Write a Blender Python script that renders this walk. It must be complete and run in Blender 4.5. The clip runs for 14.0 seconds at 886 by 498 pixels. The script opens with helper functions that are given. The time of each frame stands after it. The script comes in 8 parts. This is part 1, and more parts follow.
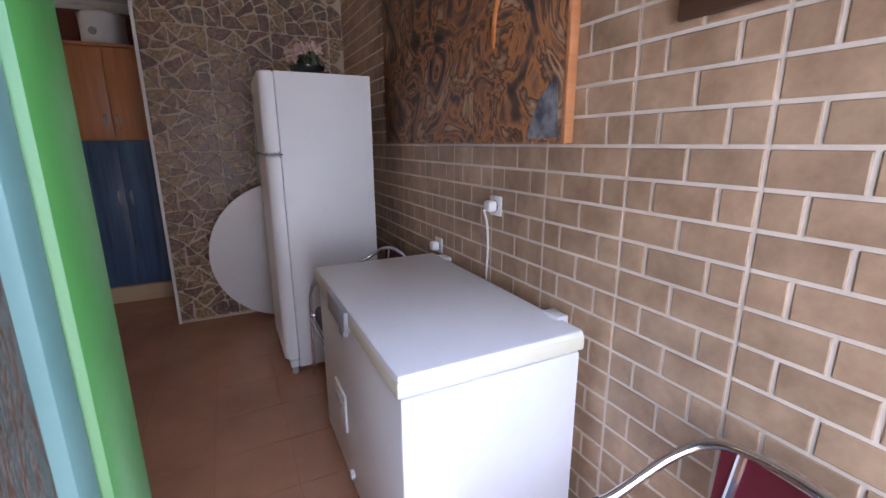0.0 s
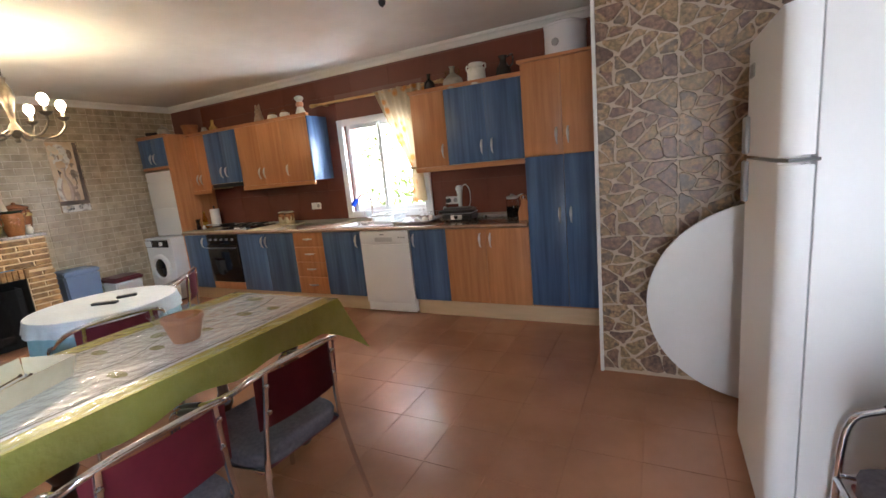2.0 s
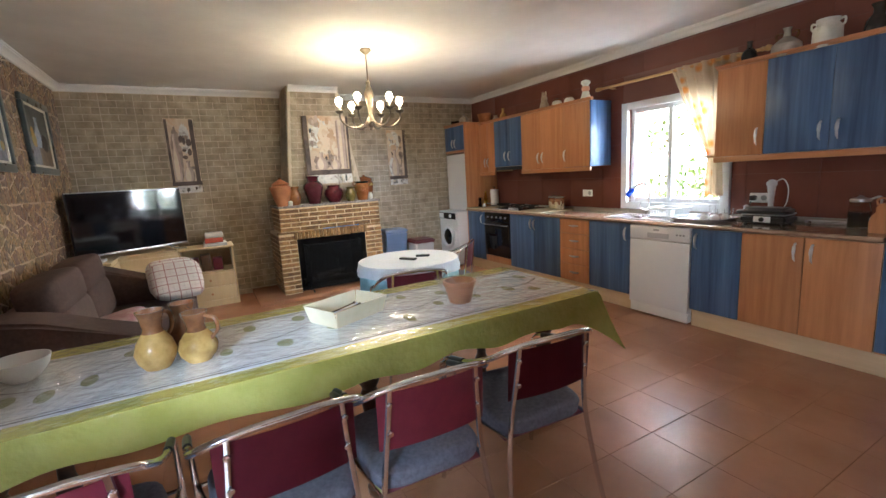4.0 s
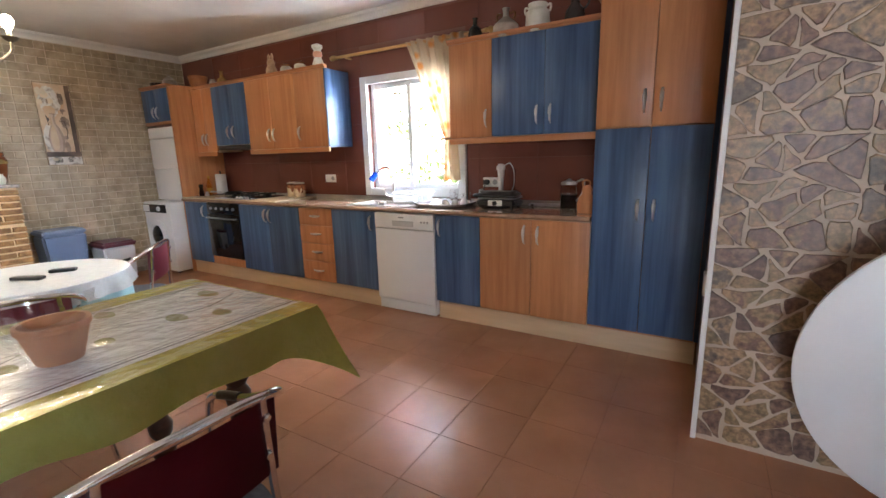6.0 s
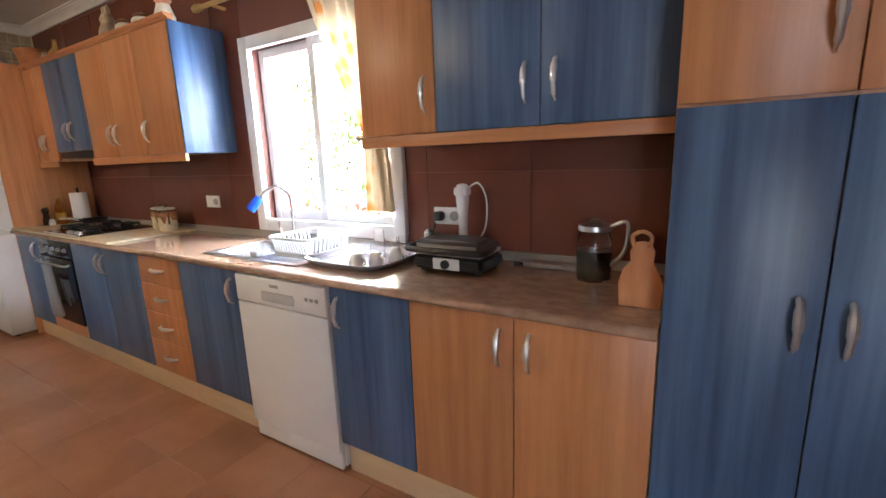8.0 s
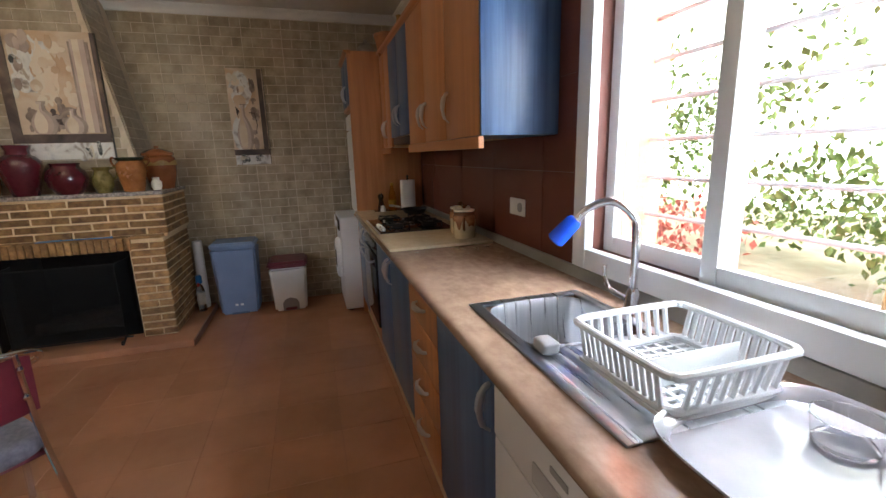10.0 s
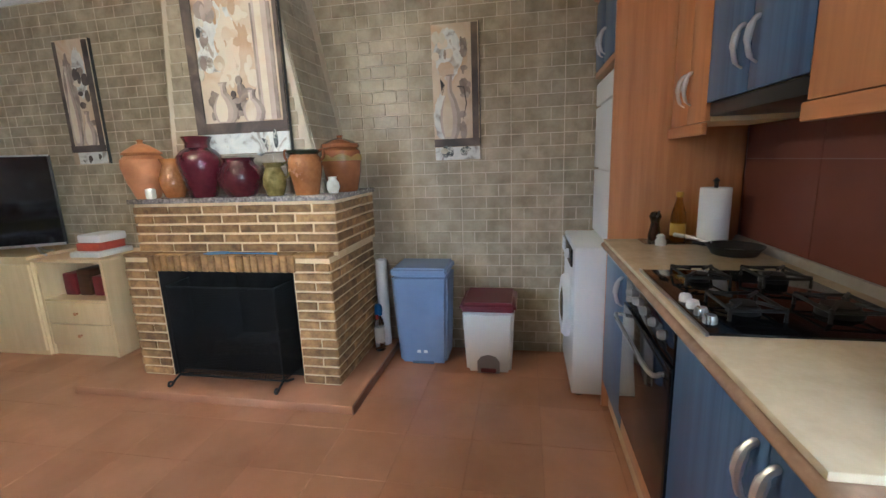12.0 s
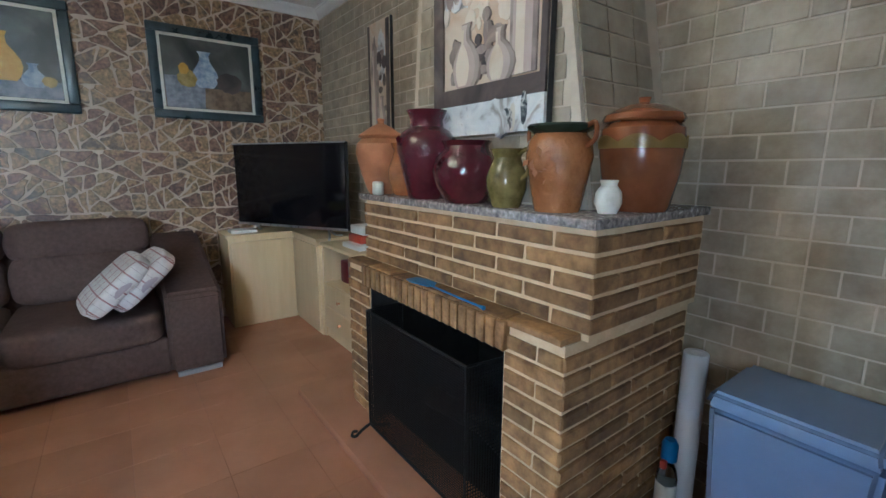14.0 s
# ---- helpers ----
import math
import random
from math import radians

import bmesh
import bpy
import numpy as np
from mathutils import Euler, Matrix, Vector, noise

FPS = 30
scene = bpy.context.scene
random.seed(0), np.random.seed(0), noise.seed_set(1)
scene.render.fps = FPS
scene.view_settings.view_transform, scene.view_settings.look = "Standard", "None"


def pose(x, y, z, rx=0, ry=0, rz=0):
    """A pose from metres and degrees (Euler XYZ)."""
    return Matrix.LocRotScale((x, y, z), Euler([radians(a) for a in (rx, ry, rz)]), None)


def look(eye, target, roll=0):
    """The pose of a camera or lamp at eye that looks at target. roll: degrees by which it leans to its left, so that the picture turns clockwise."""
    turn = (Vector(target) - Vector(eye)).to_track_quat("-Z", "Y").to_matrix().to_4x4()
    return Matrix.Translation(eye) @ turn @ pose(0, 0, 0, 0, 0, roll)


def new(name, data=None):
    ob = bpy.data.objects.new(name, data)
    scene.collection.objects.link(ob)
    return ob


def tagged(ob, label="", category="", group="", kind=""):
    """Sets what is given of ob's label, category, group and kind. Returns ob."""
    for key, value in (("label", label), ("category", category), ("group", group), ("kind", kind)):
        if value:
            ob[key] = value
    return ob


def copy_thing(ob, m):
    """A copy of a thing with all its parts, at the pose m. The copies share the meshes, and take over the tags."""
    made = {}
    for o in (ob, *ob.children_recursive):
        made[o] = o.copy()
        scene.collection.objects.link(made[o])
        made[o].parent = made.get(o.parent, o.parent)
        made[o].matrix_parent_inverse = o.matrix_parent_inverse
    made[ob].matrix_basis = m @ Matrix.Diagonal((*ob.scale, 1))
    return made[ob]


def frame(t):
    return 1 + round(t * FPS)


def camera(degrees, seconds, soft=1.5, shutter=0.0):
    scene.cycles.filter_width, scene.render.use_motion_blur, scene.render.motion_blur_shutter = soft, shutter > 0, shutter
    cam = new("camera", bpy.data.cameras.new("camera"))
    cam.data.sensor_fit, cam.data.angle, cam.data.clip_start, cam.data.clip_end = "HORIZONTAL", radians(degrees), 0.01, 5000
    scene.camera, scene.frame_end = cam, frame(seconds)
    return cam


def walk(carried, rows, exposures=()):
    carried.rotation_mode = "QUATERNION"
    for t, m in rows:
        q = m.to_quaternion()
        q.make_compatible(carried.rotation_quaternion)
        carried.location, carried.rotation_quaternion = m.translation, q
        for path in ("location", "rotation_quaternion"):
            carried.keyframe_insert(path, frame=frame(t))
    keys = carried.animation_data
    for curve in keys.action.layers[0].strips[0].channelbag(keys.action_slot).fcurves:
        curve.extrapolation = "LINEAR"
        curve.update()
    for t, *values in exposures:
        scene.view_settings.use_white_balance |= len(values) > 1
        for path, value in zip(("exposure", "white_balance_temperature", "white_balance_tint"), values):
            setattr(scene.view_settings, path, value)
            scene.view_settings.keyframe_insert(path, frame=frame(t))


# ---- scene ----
cam = camera(91.2, 14.0, shutter=0.06)
PATH = [
    (0, (-0.019, -0.079, 1.418), (0.838, 1.664, 0.942), -0.3),
    (0.32, (-0.028, 0.052, 1.468), (0.654, 1.861, 0.962), -2.2),
    (0.5, (-0.072, 0.123, 1.482), (0.567, 1.946, 0.965), -3.5),
    (1, (-0.025, 0.396, 1.451), (-0.059, 2.349, 1.024), -4.5),
    (1.5, (-0.066, 0.698, 1.431), (-0.55, 2.594, 1.021), -6.4),
    (2, (-0.135, 0.944, 1.434), (-1.031, 2.694, 1.067), -5.5),
    (2.5, (-0.167, 1.042, 1.432), (-1.508, 2.491, 1.117), -3.6),
    (3, (-0.182, 0.987, 1.432), (-1.824, 2.089, 1.13), -2.8),
    (3.2, (-0.168, 0.936, 1.441), (-1.892, 1.903, 1.137), -2.8),
    (5.3, (-0.297, 1.25, 1.34), (-2.005, 2.221, 0.962), -4.2),
    (5.5, (-0.388, 1.351, 1.313), (-1.915, 2.579, 0.911), -2.6),
    (6, (-0.542, 1.674, 1.31), (-1.547, 3.352, 0.894), -1.5),
    (6.5, (-0.655, 2.092, 1.314), (-1.555, 3.826, 0.888), -2.2),
    (7, (-0.802, 2.532, 1.304), (-1.557, 4.334, 0.88), -2.2),
    (7.2, (-0.851, 2.716, 1.321), (-1.574, 4.532, 0.898), -2.2),
    (9.3, (-1.606, 4.101, 1.374), (-3.369, 4.943, 0.95), -2.3),
    (9.5, (-1.719, 4.162, 1.379), (-3.536, 4.878, 0.945), -2.6),
    (10, (-2.111, 4.188, 1.37), (-3.982, 4.752, 0.944), -1.7),
    (10.5, (-2.506, 4.162, 1.331), (-4.446, 4.43, 0.926), -1.6),
    (11, (-2.886, 4.18, 1.354), (-4.842, 4.214, 0.94), -1.5),
    (11.5, (-3.245, 4.155, 1.345), (-5.201, 4.113, 0.932), -1.6),
    (12, (-3.631, 4.16, 1.327), (-5.555, 3.788, 0.929), -2.1),
    (12.5, (-4.013, 4.122, 1.309), (-5.893, 3.567, 0.911), -1.4),
    (13, (-4.382, 4.037, 1.329), (-6.154, 3.202, 0.924), -1.4),
    (13.5, (-4.689, 3.947, 1.324), (-6.151, 2.638, 0.936), -1.6),
    (14, (-4.901, 3.771, 1.296), (-6.08, 2.199, 0.922), 0.2),
]
walk(cam, [(t, look(eye, target, roll)) for t, eye, target, roll in PATH],
     [(0, 0.38, 6000, 22), (0.5, 0.55, 6200, 20), (1, 1.1, 6300, 16), (1.5, 1.3, 6400, 12), (2.5, 1.45, 5900, 10), (3, 1.42, 5800, 8), (6, 1.6, 6000, 12), (6.5, 1.6, 6000, 13), (7, 1.8, 6000, 14), (9.5, 0.95, 6300, 10), (10, 0.45, 6200, 12), (10.5, 0.2, 6600, 16), (11, 1.4, 6900, 19), (11.5, 1.75, 6200, 17), (12, 1.6, 5300, 4), (12.5, 1.45, 4600, -1), (13, 1.5, 4700, 1), (13.5, 1.3, 4800, 2), (14, 1.05, 4800, 2)])

# ---- light ----
world = bpy.data.worlds.new("sky")
scene.world = world
world.use_nodes = True
wn = world.node_tree.nodes
sky = wn.new("ShaderNodeTexSky")
sky.sky_type = "NISHITA"
sky.sun_disc = False
SUN_EL, SUN_AZ = 50.0, 84.0
sky.sun_elevation, sky.sun_rotation = radians(SUN_EL), radians(SUN_AZ)
world.node_tree.links.new(sky.outputs[0], wn["Background"].inputs[0])
wn["Background"].inputs[1].default_value = 0.15

sun = new("sun", bpy.data.lights.new("sun", "SUN"))
sun.data.energy, sun.data.angle, sun.data.color = 4.5, radians(0.6), (1.0, 0.93, 0.82)
sun_from = Vector((math.sin(radians(SUN_AZ)) * math.cos(radians(SUN_EL)), math.cos(radians(SUN_AZ)) * math.cos(radians(SUN_EL)), math.sin(radians(SUN_EL))))
sun.matrix_world = look(sun_from * 30, (0, 0, 0))


def area(name, m, sx, sy, watts, colour):
    lamp = bpy.data.lights.new(name, "AREA")
    lamp.shape, lamp.size, lamp.size_y, lamp.energy, lamp.color = "RECTANGLE", sx, sy, watts, colour
    ob = new(name, lamp)
    ob.matrix_world = m
    return ob


# area lamps added at the window and the open entrance in place of sky light
area("window_daylight", look((-1.15, 6.10, 1.80), (-3.5, 4.75, 1.2)), 1.7, 1.9, 200, (0.86, 0.94, 1.0))
# fill lamp set in the window reveal to brighten the west wall
area("jamb_daylight", look((-2.428, 5.365, 1.5), (-4.0, 5.3, 1.45)), 0.16, 0.92, 13, (0.86, 0.94, 1.0))
# fill lamp hidden above the window, for the floor and its sheen
area("skylight_above_window", look((-2.93, 5.90, 2.62), (-2.7, 4.2, 0.6)), 1.7, 0.6, 120, (0.88, 0.95, 1.0))
# fill lamp aimed through the window at the dim south wall
area("north_sky_at_window", look((-2.5, 6.8, 1.75), (-4.6, -0.27, 1.6)), 0.7, 0.8, 75, (0.90, 0.96, 1.0))
area("entrance_daylight", look((0.55, -1.55, 1.15), (0.25, 3.0, 0.9)), 1.5, 1.9, 34, (0.85, 0.92, 1.0))
# fill lamp added outside the door to brighten the east wall
area("west_sky_at_entrance", look((-0.32, -1.5, 1.25), (0.97, 2.4, 1.1)), 1.2, 1.5, 46, (0.86, 0.92, 1.0))
area("high_sky_at_entrance", look((0.4, -3.2, 4.6), (0.35, 1.2, 0.6)), 3.0, 2.2, 330, (0.50, 0.70, 1.0))
area("east_sky_at_entrance", look((2.8, -1.7, 2.4), (-1.8, 0.9, 0.75)), 1.3, 1.3, 620, (0.66, 0.82, 1.0))

# the six lit bulbs of the chandelier
for k in range(6):
    bulb = new("bulb_light", bpy.data.lights.new("bulb_light", "POINT"))
    bulb.data.energy, bulb.data.color, bulb.data.shadow_soft_size = 3.8, (1.0, 0.78, 0.46), 0.047
    bulb.location = (-4.30 + 0.29 * math.cos(radians(60 * k + 18)), 2.51 + 0.29 * math.sin(radians(60 * k + 18)), 2.174)

# ---- helpers of the scene ----
ORIGIN = {}


def thing(name, loc=(0, 0, 0), label="", category="", group="", kind=""):
    """An Empty at loc that parents the parts of one thing."""
    ob = tagged(new(name), label, category, group, kind)
    ob.empty_display_size = 0.05
    ob.location = loc
    ORIGIN[ob] = Vector(loc)
    return ob


def finish(bm, name, material, smooth=False):
    me = bpy.data.meshes.new(name)
    bmesh.ops.recalc_face_normals(bm, faces=bm.faces)
    bm.to_mesh(me)
    bm.free()
    if smooth:
        me.polygons.foreach_set("use_smooth", [True] * len(me.polygons))
        me.set_sharp_from_angle(angle=radians(38))
    for m in material if isinstance(material, (list, tuple)) else [material]:
        me.materials.append(m)
    return me


def part(name, bm, material, parent, label="", smooth=True):
    """Links a bmesh, given in world coordinates, as one mesh under a thing or a part."""
    o = ORIGIN[parent]
    bmesh.ops.translate(bm, verts=bm.verts, vec=-o)
    ob = new(name, finish(bm, name, material, smooth))
    ob.parent = parent
    ORIGIN[ob] = o
    return tagged(ob, label)


def solo(name, bm, material, label="", category="", group="", kind="", smooth=True):
    """A thing of one mesh, with its origin at the middle of its base."""
    cs = np.array([v.co for v in bm.verts])
    o = Vector(((cs[:, 0].min() + cs[:, 0].max()) / 2, (cs[:, 1].min() + cs[:, 1].max()) / 2, cs[:, 2].min()))
    bmesh.ops.translate(bm, verts=bm.verts, vec=-o)
    ob = new(name, finish(bm, name, material, smooth))
    ob.location = o
    ORIGIN[ob] = o
    return tagged(ob, label, category, group, kind)


def box(x0, x1, y0, y1, z0, z1, bevel=0.0, bm=None, seg=2):
    bm = bm or bmesh.new()
    r = bmesh.ops.create_cube(bm, size=1)
    vs = r["verts"]
    for v in vs:
        v.co = Vector(((x0 + x1) / 2 + v.co.x * (x1 - x0), (y0 + y1) / 2 + v.co.y * (y1 - y0), (z0 + z1) / 2 + v.co.z * (z1 - z0)))
    if bevel:
        es = list({e for v in vs for e in v.link_edges})
        bmesh.ops.bevel(bm, geom=es, offset=bevel, segments=seg, profile=0.5, affect="EDGES")
    return bm


def lathe(profile, cx=0, cy=0, cz=0, seg=28, bm=None):
    """A turned body: profile of (radius, height) from the bottom up."""
    bm = bm or bmesh.new()
    rings = []
    for r, z in profile:
        if r < 1e-5:
            rings.append([bm.verts.new((cx, cy, cz + z))])
        else:
            rings.append([bm.verts.new((cx + r * math.cos(2 * math.pi * k / seg), cy + r * math.sin(2 * math.pi * k / seg), cz + z)) for k in range(seg)])
    for a, b in zip(rings, rings[1:]):
        for k in range(seg):
            n = (k + 1) % seg
            if len(a) == 1 and len(b) == 1:
                continue
            if len(a) == 1:
                bm.faces.new((a[0], b[n], b[k]))
            elif len(b) == 1:
                bm.faces.new((a[k], a[n], b[0]))
            else:
                bm.faces.new((a[k], a[n], b[n], b[k]))
    return bm


def curve_points(pts, n=6):
    """A smooth line through points (Catmull-Rom)."""
    p = [Vector(q) for q in pts]
    p = [p[0] * 2 - p[1]] + p + [p[-1] * 2 - p[-2]]
    out = []
    for i in range(1, len(p) - 2):
        for k in range(n):
            t = k / n
            out.append(0.5 * (2 * p[i] + (p[i + 1] - p[i - 1]) * t + (2 * p[i - 1] - 5 * p[i] + 4 * p[i + 1] - p[i + 2]) * t * t + (3 * p[i] - p[i - 1] - 3 * p[i + 1] + p[i + 2]) * t ** 3))
    return out + [p[-2]]


def tube(pts, r, seg=10, bm=None, smooth=6, cap=True):
    bm = bm or bmesh.new()
    pts = curve_points(pts, smooth) if smooth else [Vector(q) for q in pts]
    n = len(pts)
    rings, up = [], None
    for i, p in enumerate(pts):
        d = (pts[min(i + 1, n - 1)] - pts[max(i - 1, 0)]).normalized()
        if up is None:
            up = d.orthogonal().normalized()
        up = (up - d * up.dot(d)).normalized()
        side = d.cross(up)
        rr = r[i * (len(r) - 1) // max(n - 1, 1)] if isinstance(r, (list, tuple)) else r
        rings.append([bm.verts.new(p + up * (rr * math.cos(2 * math.pi * k / seg)) + side * (rr * math.sin(2 * math.pi * k / seg))) for k in range(seg)])
    for a, b in zip(rings, rings[1:]):
        for k in range(seg):
            bm.faces.new((a[k], a[(k + 1) % seg], b[(k + 1) % seg], b[k]))
    if cap:
        bm.faces.new(rings[0][::-1])
        bm.faces.new(rings[-1])
    return bm


def slab(outline, depth, m=None, bm=None):
    """A flat shape: outline of (x, y), pushed by depth along z, then posed by m."""
    bm = bm or bmesh.new()
    m = m or Matrix()
    a = [bm.verts.new(m @ Vector((x, y, 0))) for x, y in outline]
    b = [bm.verts.new(m @ Vector((x, y, depth))) for x, y in outline]
    bm.faces.new(a[::-1])
    bm.faces.new(b)
    for k in range(len(a)):
        n = (k + 1) % len(a)
        bm.faces.new((a[k], a[n], b[n], b[k]))
    return bm


def sheet(f, nu, nv, thick=0.0, bm=None):
    """A surface from f(u, v) with u, v in 0..1; with thickness it gets a back and rims."""
    bm = bm or bmesh.new()
    g = [[bm.verts.new(f(i / nu, j / nv)) for j in range(nv + 1)] for i in range(nu + 1)]
    for i in range(nu):
        for j in range(nv):
            bm.faces.new((g[i][j], g[i + 1][j], g[i + 1][j + 1], g[i][j + 1]))
    if thick:
        bmesh.ops.solidify(bm, geom=list(bm.faces), thickness=thick)
    return bm


def cushion(cx, cy, cz, sx, sy, sz, m=None, n=10, power=4.0):
    """A stuffed cushion: a rounded box with swollen faces."""
    bm = bmesh.new()
    bmesh.ops.create_cube(bm, size=2)
    bmesh.ops.subdivide_edges(bm, edges=bm.edges, cuts=n, use_grid_fill=True)
    for v in bm.verts:
        c = v.co
        r = (abs(c.x) ** power + abs(c.y) ** power + abs(c.z) ** power) ** (1 / power)
        k = 1 / r
        w = 1 + 0.025 * noise.noise(Vector((c.x * 1.7 + cx, c.y * 1.7 + cy, c.z * 1.7 + cz)))
        v.co = Vector((c.x * k * sx / 2 * w, c.y * k * sy / 2 * w, c.z * k * sz / 2 * w))
    if m:
        bmesh.ops.transform(bm, matrix=m, verts=bm.verts)
    bmesh.ops.translate(bm, verts=bm.verts, vec=(cx, cy, cz))
    return bm


def piece(name, me, parent, loc, rz=0.0):
    """One brick, tile or stone under a part of the setting, sharing its mesh with others alike."""
    ob = new(name, me)
    ob.parent = parent
    ob.location = Vector(loc) - ORIGIN[parent]
    ob.rotation_euler[2] = rz
    return ob


# ---- materials ----
def mat(name, a, b=None, rough=0.5, metal=0.0, scale=6.0, stretch=(1, 1, 1), bump=0.0, bscale=90.0, rand=0.0, island=False,
        coat=0.0, spec=0.5, wear=0.12, wscale=1.3, contrast=(0.35, 0.65), rvar=0.12, sheen=0.0, glow=0.0):
    m = bpy.data.materials.new(name)
    m.use_nodes = True
    nt = m.node_tree
    nd, ln = nt.nodes, nt.links
    bs = nd["Principled BSDF"]
    bs.inputs["Metallic"].default_value = metal
    bs.inputs["Specular IOR Level"].default_value = spec
    bs.inputs["Coat Weight"].default_value = coat
    bs.inputs["Coat Roughness"].default_value = 0.05
    bs.inputs["Sheen Weight"].default_value = sheen
    pos = nd.new("ShaderNodeNewGeometry")
    mp = nd.new("ShaderNodeMapping")
    mp.inputs["Scale"].default_value = stretch
    ln.new(pos.outputs["Position"], mp.inputs["Vector"])
    n1 = nd.new("ShaderNodeTexNoise")
    n1.inputs["Scale"].default_value = scale
    n1.inputs["Detail"].default_value = 7
    n1.inputs["Roughness"].default_value = 0.62
    ln.new(mp.outputs[0], n1.inputs["Vector"])
    ramp = nd.new("ShaderNodeValToRGB")
    ramp.color_ramp.elements[0].position, ramp.color_ramp.elements[1].position = contrast
    ramp.color_ramp.elements[0].color = (*a, 1)
    ramp.color_ramp.elements[1].color = (*(b or a), 1)
    ln.new(n1.outputs[0], ramp.inputs[0])
    n2 = nd.new("ShaderNodeTexNoise")
    n2.inputs["Scale"].default_value = wscale
    n2.inputs["Detail"].default_value = 4
    ln.new(pos.outputs["Position"], n2.inputs["Vector"])
    val = nd.new("ShaderNodeMapRange")
    val.inputs["From Min"].default_value, val.inputs["From Max"].default_value = 0.3, 0.7
    val.inputs["To Min"].default_value, val.inputs["To Max"].default_value = 1 - wear, 1 + wear
    ln.new(n2.outputs[0], val.inputs["Value"])
    hsv = nd.new("ShaderNodeHueSaturation")
    ln.new(ramp.outputs[0], hsv.inputs["Color"])
    last = val.outputs[0]
    if rand:
        if island:
            src = pos.outputs["Random Per Island"]
        else:
            src = nd.new("ShaderNodeObjectInfo").outputs["Random"]
        rr = nd.new("ShaderNodeMapRange")
        rr.inputs["To Min"].default_value, rr.inputs["To Max"].default_value = 1 - rand, 1 + rand
        ln.new(src, rr.inputs["Value"])
        mul = nd.new("ShaderNodeMath")
        mul.operation = "MULTIPLY"
        ln.new(last, mul.inputs[0])
        ln.new(rr.outputs[0], mul.inputs[1])
        last = mul.outputs[0]
    ln.new(last, hsv.inputs["Value"])
    ln.new(hsv.outputs[0], bs.inputs["Base Color"])
    rg = nd.new("ShaderNodeMapRange")
    rg.inputs["To Min"].default_value, rg.inputs["To Max"].default_value = max(0.02, rough - rvar), min(1, rough + rvar)
    ln.new(n1.outputs[0], rg.inputs["Value"])
    ln.new(rg.outputs[0], bs.inputs["Roughness"])
    if bump:
        n3 = nd.new("ShaderNodeTexNoise")
        n3.inputs["Scale"].default_value = bscale
        n3.inputs["Detail"].default_value = 5
        ln.new(mp.outputs[0], n3.inputs["Vector"])
        bp = nd.new("ShaderNodeBump")
        bp.inputs["Strength"].default_value = bump
        bp.inputs["Distance"].default_value = 0.01
        ln.new(n3.outputs[0], bp.inputs["Height"])
        ln.new(bp.outputs[0], bs.inputs["Normal"])
        ln.new(bp.outputs[0], bs.inputs["Coat Normal"])
    if glow:
        bs.inputs["Emission Color"].default_value = (*a, 1)
        bs.inputs["Emission Strength"].default_value = glow
    return m


def glass(name, colour=(1, 1, 1), rough=0.0, ior=1.45):
    m = bpy.data.materials.new(name)
    m.use_nodes = True
    bs = m.node_tree.nodes["Principled BSDF"]
    bs.inputs["Base Color"].default_value = (*colour, 1)
    bs.inputs["Transmission Weight"].default_value = 1
    bs.inputs["Roughness"].default_value = rough
    bs.inputs["IOR"].default_value = ior
    return m


WOOD = mat("beech_veneer", (0.44, 0.180, 0.070), (0.57, 0.26, 0.112), rough=0.36, scale=1.6, stretch=(14, 14, 0.8), bump=0.03, rand=0.06, wear=0.08)
WOOD_H = mat("beech_trim", (0.43, 0.175, 0.070), (0.56, 0.25, 0.108), rough=0.36, scale=1.6, stretch=(0.8, 14, 14), bump=0.03, wear=0.08)
BLUE = mat("blue_stained_veneer", (0.024, 0.052, 0.125), (0.105, 0.185, 0.335), rough=0.36, scale=1.5, stretch=(10, 10, 0.4), bump=0.03, rand=0.10, wear=0.14, contrast=(0.3, 0.7))
CREAM = mat("cream_laminate", (0.66, 0.50, 0.28), (0.72, 0.56, 0.33), rough=0.4, scale=2, stretch=(9, 9, 1), wear=0.05)
PLINTH = mat("pale_plinth", (0.62, 0.45, 0.27), (0.68, 0.50, 0.31), rough=0.5, scale=3, stretch=(1, 8, 8), wear=0.07)
WORKTOP = mat("stone_pattern_worktop", (0.29, 0.180, 0.120), (0.43, 0.29, 0.205), rough=0.14, rvar=0.04, scale=16, stretch=(1, 1.5, 1), wear=0.12, contrast=(0.33, 0.67), coat=0.4)
BROWN = mat("brown_wall_tile", (0.160, 0.052, 0.035), rough=0.27, rvar=0.0, rand=0.06, wear=0.09, wscale=3.0)
BROWN_PAINT = mat("brown_wall_paint", (0.155, 0.050, 0.034), rough=0.55, rvar=0.0, wear=0.09, wscale=3.0, bump=0.04)
FLOOR = mat("terracotta_tile", (0.375, 0.178, 0.100), (0.485, 0.248, 0.145), rough=0.25, scale=3.6, rand=0.08, wear=0.10, wscale=2.4, bump=0.02, bscale=14, contrast=(0.15, 0.85), rvar=0.04)
FLOOR_JOINT = mat("floor_joint", (0.29, 0.130, 0.070), (0.38, 0.175, 0.095), rough=0.8, scale=20)
CEIL = mat("ceiling_paint", (0.74, 0.72, 0.68), (0.80, 0.78, 0.74), rough=0.85, scale=3, wear=0.03, bump=0.03)
CORNICE = mat("white_plaster", (0.78, 0.77, 0.74), rough=0.7, wear=0.04)
W_BRICK = mat("grey_brown_wall_brick", (0.27, 0.215, 0.14), (0.44, 0.365, 0.255), rough=0.34, scale=9, rand=0.13, wear=0.12, bump=0.22, bscale=30)
